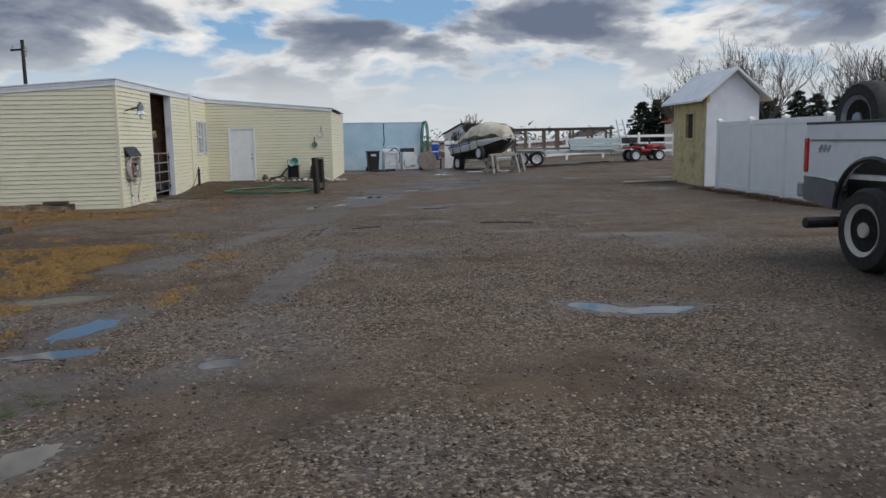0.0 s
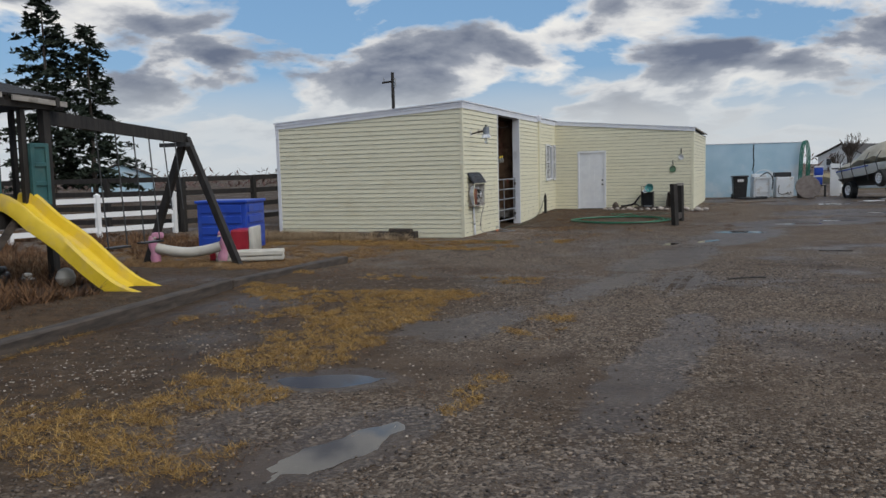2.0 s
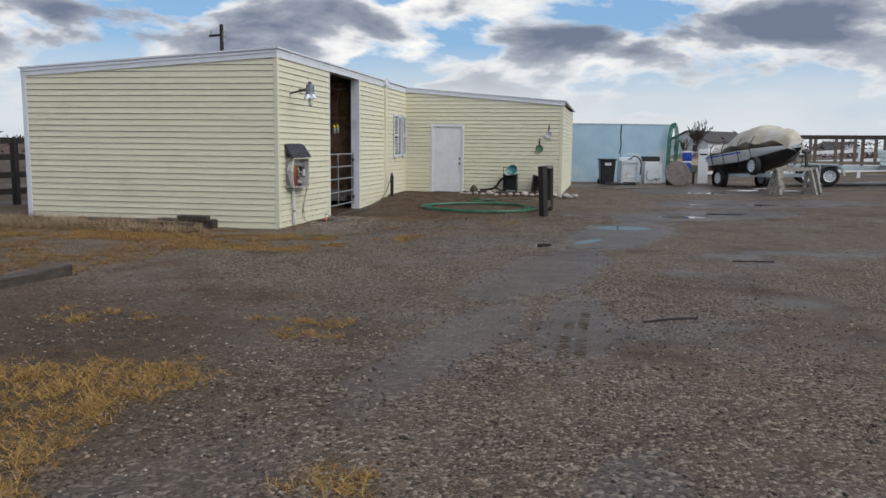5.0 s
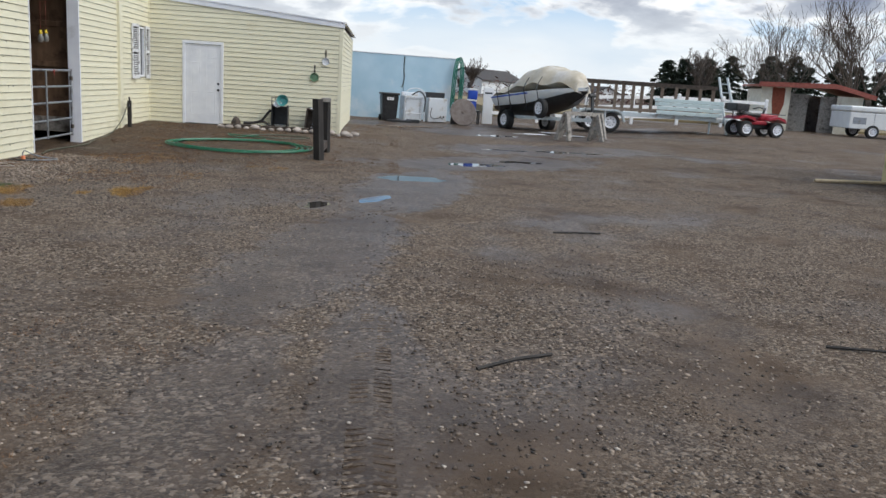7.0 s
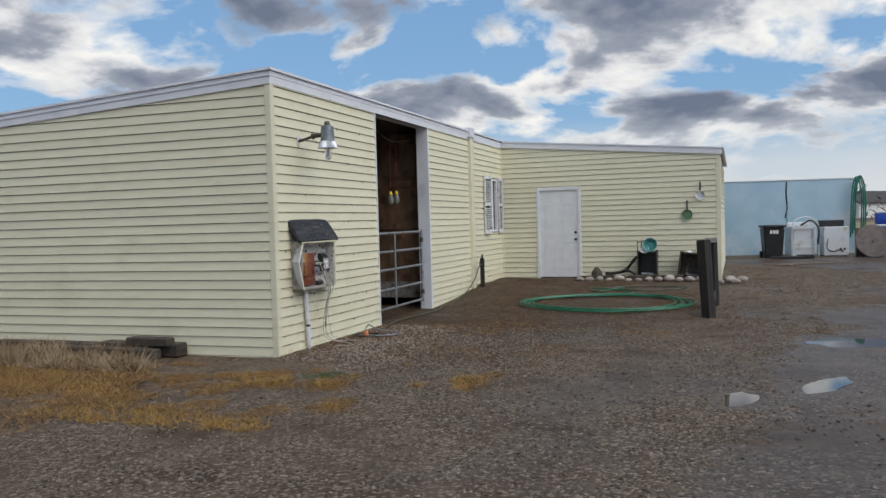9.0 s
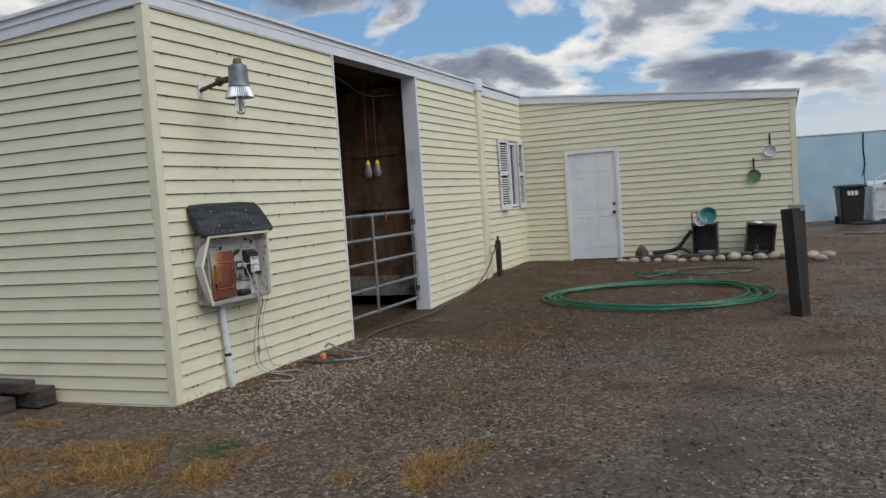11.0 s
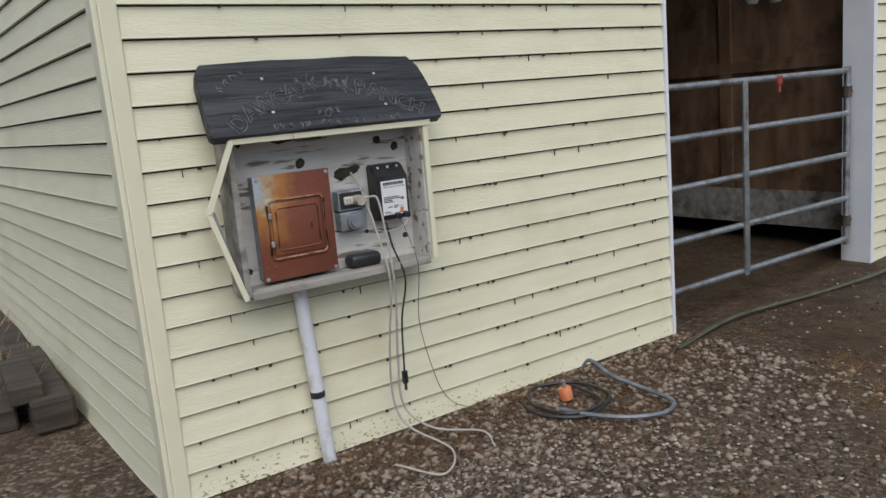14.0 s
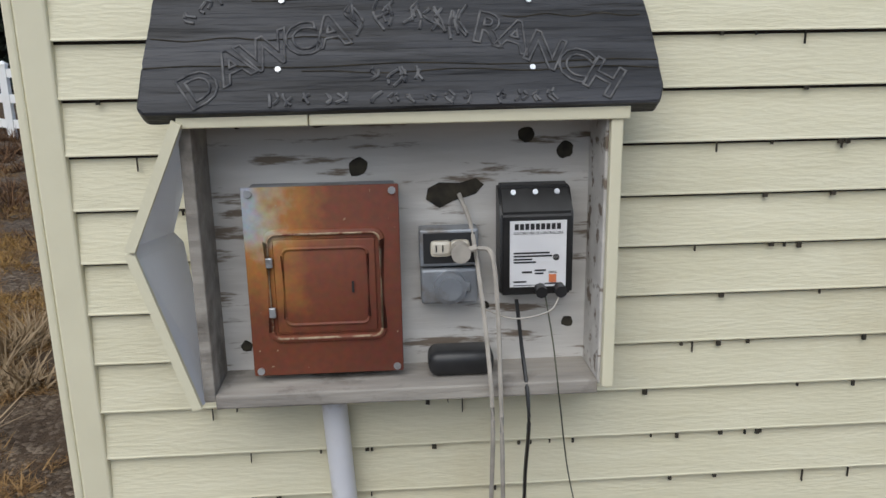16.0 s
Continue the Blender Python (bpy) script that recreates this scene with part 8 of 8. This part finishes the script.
def build_gravel():
    rnd = random.Random(1)
    spots = []
    # denser close to where one walks
    for n, x0, x1, y0, y1 in ((46000, 1.2, 12, -21, -12), (34000, 1, 11, -12, -4), (16000, 0.03, 6.5, -4, 4), (9000, 0.03, 3.0, -0.5, 3.2), (5000, 0.03, 6, 4, 9.6), (7000, 6, 16, -4, 12)):
        k = 0
        while k < n:
            x, y = rnd.uniform(x0, x1), rnd.uniform(y0, y1)
            d = noise.noise((x * 0.5, y * 0.5, 7)) + 0.5 * noise.noise((x * 1.7, y * 1.7, 2))
            if d + rnd.uniform(-0.5, 0.5) < -0.12:
                k += 0.35
                continue
            if not inside_building(x, y) and dampness(x, y) < 0.3 + 0.5 * rnd.random() and (x > 3.4 or y > -5 or rnd.random() < 0.55):
                spots.append((x, y))
            k += 1
    half = len(spots) // 2
    rnd.shuffle(spots)
    scatter("gravel", spots[:half], OCT_V, OCT_F, "pebble", "small wet brown and grey gravel stones", lambda r: 0.006 + 0.013 * r.random() ** 2, rnd, 0.25, 0.8)
    scatter("gravel", spots[half:], OCT_V, OCT_F, "pebble_dark", "small dark wet gravel stones", lambda r: 0.006 + 0.012 * r.random() ** 2, rnd, 0.25, 0.8)
    near = [(0.03 + abs(rnd.gauss(0, 0.7)), rnd.uniform(-0.2, 3.0)) for _ in range(3800)]
    pale = [(0.45 + abs(rnd.gauss(0.3, 0.5)), rnd.gauss(0.9, 0.9)) for _ in range(3600)] + [(rnd.gauss(2.4, 0.45), rnd.uniform(-19, -13.5)) for _ in range(1500)] + [(rnd.uniform(3, 12), rnd.uniform(-20, -5)) for _ in range(3500)]
    pale = [p for p in pale if not inside_building(*p) and noise.noise((p[0] * 0.9, p[1] * 0.9, 4)) > -0.1]
    scatter("gravel", pale, OCT_V, OCT_F, "pale_pebble", "scattered pale gravel stones", lambda r: 0.006 + 0.009 * r.random() ** 2, rnd, 0.2, 0.75)
    scatter("gravel", near, OCT_V, OCT_F, "pebble", "coarse grey gravel along the barn wall", lambda r: 0.012 + 0.014 * r.random(), rnd, 0.2, 0.8)


M["pebble_dark"] = material("dark_wet_pebble", (0.028, 0.02, 0.014), (0.125, 0.093, 0.068), 60, 0.5, rough_to=0.8, island=True)
build_gravel()


def tuft_shape(n, spread, seed):
    r = random.Random(seed)
    v, f = [], []
    for i in range(n):
        a, d = r.uniform(0, math.tau), r.uniform(0, spread)
        x, y = d * math.cos(a), d * math.sin(a)
        b = r.uniform(0, math.tau)
        w = 0.03
        lean = r.uniform(0.2, 0.9)
        k = len(v)
        v += [(x - w * math.cos(b), y - w * math.sin(b), 0), (x + w * math.cos(b), y + w * math.sin(b), 0), (x + lean * math.cos(a + b), y + lean * math.sin(a + b), r.uniform(0.35, 1.0))]
        f.append((k, k + 1, k + 2))
    return v, f


def build_grass():
    rnd = random.Random(2)
    def patch(n, x0, x1, y0, y1, keep):
        out = []
        for _ in range(n):
            x, y = rnd.uniform(x0, x1), rnd.uniform(y0, y1)
            if not inside_building(x, y) and keep(x, y, noise.noise((x * 0.8, y * 0.8, 11)) + 0.5 * noise.noise((x * 2.4, y * 2.4, 5))):
                out.append((x, y))
        return out
    v, f = tuft_shape(26, 0.8, 4)
    strip = patch(24000, 0.2, 5.4, -20, -8.2, lambda x, y, d: dampness(x, y) < 0.45 and rnd.random() < 0.75 and d + 0.35 * noise.noise((x * 6.5, y * 6.5, 3)) > 0.27 - 0.5 * math.exp(-((x - 3.45 + 0.1 * math.sin(y)) / 0.6) ** 2) + 0.15 * step(3.9, 5.4, x) + 0.4 * step(-11, -8.2, y) * step(2.2, 3.2, x))
    scatter("dry_grass", strip, v, f, "dry_grass", "short straw-coloured dry grass", lambda r: 0.05 + 0.06 * r.random(), rnd, 0.35, 0.55, True)
    corner = patch(7200, -6.5, 2.8, -3.2, 0.2, lambda x, y, d: y < -0.05 - 0.03 * abs(x) and d > 0.05 + 0.25 * step(0.4, 2.6, x) + 0.12 * step(-1.4, -3.0, y)) + patch(900, 0.8, 2.9, -1.6, -0.3, lambda x, y, d: d > 0.15)
    scatter("dry_grass", corner, v, f, "dry_grass", "matted straw-coloured dry grass round the barn corner", lambda r: 0.06 + 0.06 * r.random(), rnd, 0.35, 0.6, True)
    tall = patch(2600, -7.5, -0.8, -1.3, -0.1, lambda x, y, d: d > -0.1) + patch(2200, -6.5, -1.0, -14, -8, lambda x, y, d: d > 0.3)
    v2, f2 = tuft_shape(18, 0.35, 9)
    scatter("dead_grass", tall, v2, f2, "pale_grass", "tall pale dead grass along the barn end", lambda r: 0.13 + 0.14 * r.random(), rnd, 0.3, 1.0, True)
    weeds = patch(5200, -5.5, -0.6, -16.5, -9.5, lambda x, y, d: d > -0.15 and not (x > -1.5 and y > -11.8)) + patch(700, -4.5, -1.2, -19, -15, lambda x, y, d: d > -0.1)
    scatter("dead_weeds", weeds, v2, f2, "rust_weed", "russet dead weeds round the play tower", lambda r: 0.1 + 0.22 * r.random(), rnd, 0.3, 1.0, True)
    field = patch(8000, -16, -4.5, -20, 0, lambda x, y, d: d > 0.0)
    scatter("dead_weeds", field, v2, f2, "rust_weed", "russet dead weeds in the paddock", lambda r: 0.14 + 0.2 * r.random(), rnd, 0.3, 0.9, True)
    litter = patch(1500, 0.1, 3.2, -0.6, 3.2, lambda x, y, d: d > 0.1) + patch(6500, 0.3, 6.5, 3.0, 9.8, lambda x, y, d: d > -0.05 + 0.2 * step(3.5, 6.5, x)) + patch(2500, 2.5, 8.5, 9.8, 16.5, lambda x, y, d: d > 0.2)
    scatter("leaf_litter", litter, v, f, "rust_weed", "brown straw and leaf litter on the gravel", lambda r: 0.03 + 0.05 * r.random(), rnd, 0.35, 0.35, True)
    door_straw = patch(2600, 0.3, 4.5, 0.8, 6.5, lambda x, y, d: d > 0.22 + 0.1 * step(2, 4.5, x))
    scatter("dry_grass", door_straw, v, f, "straw_mat", "golden straw trodden out of the barn door", lambda r: 0.04 + 0.05 * r.random(), rnd, 0.35, 0.4, True)
    trodden = patch(5600, -3.0, 3.0, -2.8, -0.35, lambda x, y, d: d > -0.22 + 0.42 * step(0.4, 2.8, x) + 0.15 * step(-1.6, -2.8, y))
    scatter("dry_grass", trodden, v, f, "straw_mat", "trodden golden straw round the barn corner", lambda r: 0.05 + 0.05 * r.random(), rnd, 0.35, 0.45, True)
    skirt = [(0.05 + abs(rnd.gauss(0.0, 0.28)), rnd.uniform(-0.1, 2.9)) for _ in range(2600)] + [(rnd.gauss(0.55, 0.25), rnd.gauss(1.75, 0.3)) for _ in range(700)]
    scatter("straw_litter", skirt, *tuft_shape(9, 0.9, 15), "rust_weed", "matted brown straw litter along the barn wall", lambda r: 0.03 + 0.05 * r.random(), rnd, 0.35, 0.35, True)
    verge = patch(9000, 0.6, 5.4, -20, -6.5, lambda x, y, d: dampness(x, y) < 0.5 and d > -0.25 + 0.3 * step(3.5, 5.4, x))
    scatter("straw_litter", verge, *tuft_shape(8, 0.9, 16), "rust_weed", "thin brown straw litter on the verge", lambda r: 0.03 + 0.05 * r.random(), rnd, 0.35, 0.35, True)
    bed = patch(6500, -6.5, 0.7, -16.5, -4.5, lambda x, y, d: d > -0.3)
    scatter("straw_litter", bed, *tuft_shape(8, 0.9, 18), "rust_weed", "dead brown stems and litter in the play bed", lambda r: 0.04 + 0.07 * r.random(), rnd, 0.35, 0.4, True)
    fence = [(16.7 + rnd.gauss(0, 0.15), rnd.uniform(-8, 1.5)) for _ in range(400)]
    scatter("dead_weeds", fence, v2, f2, "rust_weed", "brown dead weeds along the privacy fence", lambda r: 0.08 + 0.1 * r.random(), rnd, 0.3, 0.8, True)
    green = [(rnd.gauss(1.15, 0.12), rnd.gauss(-0.95, 0.1)) for _ in range(60)] + [(rnd.gauss(5.2, 0.2), rnd.gauss(-17.8, 0.3)) for _ in range(60)]
    scatter("green_weeds", green, v, f, "green_weed", "small green weeds in the gravel", lambda r: 0.05 + 0.04 * r.random(), rnd, 0.35, 0.5, True)
    straw = patch(7000, -9.5, -0.2, -9, -0.6, lambda x, y, d: d > -0.25)
    scatter("dead_grass", straw, v, f, "straw_mat", "trampled golden straw beside the barn end", lambda r: 0.07 + 0.08 * r.random(), rnd, 0.35, 0.5, True)
    # a tall brown thicket behind the privacy fence
    bush = [(rnd.gauss(21.6, 0.6), rnd.uniform(-2.6, 1.4)) for _ in range(1500)]
    scatter("thicket", bush, *tuft_shape(30, 0.5, 12), "rust_weed", "tall rusty brown thicket behind the privacy fence", lambda r: 0.55 + 0.4 * r.random(), rnd, 0.3, 2.0)


M["straw_mat"] = material("trampled_straw", (0.145, 0.077, 0.03), (0.33, 0.2, 0.083), 2.5, 0.9, island=True)
M["pale_grass"] = material("pale_dead_grass", (0.24, 0.17, 0.1), (0.4, 0.3, 0.19), 3, 0.9)
M["green_weed"] = material("dull_green_weed", (0.05, 0.08, 0.025), (0.09, 0.12, 0.04), 3, 0.8)
build_grass()

for a, b in (((9.2, -6.6), (10.2, -6.9)), ((6.7, -7.3), (7.2, -7.0)), ((8.2, -2.4), (8.8, -2.3))):
    bm = bmesh.new()
    hose(bm, [(a[0], a[1], height_near(*a) + 0.012), ((a[0] + b[0]) / 2, (a[1] + b[1]) / 2 + 0.02, height_near((a[0] + b[0]) / 2, (a[1] + b[1]) / 2) + 0.02), (b[0], b[1], height_near(*b) + 0.012)], 0.011, 5)
    tagged(part("stick", bm, "dark_wood"), "thin dark stick lying on the gravel", "stick")
for x, y, turn in ((6.6, 14.3, 20), (6.9, 14.5, 60), (6.3, 14.1, -30), (7.4, 14.8, 5)):
    m = at(x, y, turn, 0.02)
    ob = tagged(quick("scrap_board", "tan_wood", None, lambda bm: soft_box(bm, (-0.4, -0.05, 0), (0.4, 0.05, 0.03), 0.005)), "short pale board lying in the yard", "board")
    ob.matrix_world = m
for x, y in ((12.0, 16.2), (12.6, 14.9), (11.2, 14.6)):
    ob = tagged(quick("paper_scrap", "label", None, lambda bm: soft_box(bm, (-0.35, -0.12, 0), (0.35, 0.12, 0.02), 0.005)), "flat white scrap lying in the yard", "scrap")
    ob.matrix_world = at(x, y, 10, 0.02)


def build_tyre_track():
    """Lug marks that one tyre has pressed into soft gravel."""
    bm = bmesh.new()
    n = 56
    for i in range(n):
        y = -9.6 + 3.5 * i / n
        x = 6.12 + 0.02 * math.sin(y)
        z = height_near(x, y) - 0.0065
        for s in (-1, 1):
            beam(bm, (x + s * 0.015, y + 0.02 * (s > 0), z), (x + s * 0.105, y - 0.022 + 0.02 * (s > 0), z + 0.002), 0.022, 0.014)
    tagged(part("tyre_track", bm, "ground"), "lug marks of a tyre pressed into wet gravel", "tyre track", kind="stuff")


build_tyre_track()
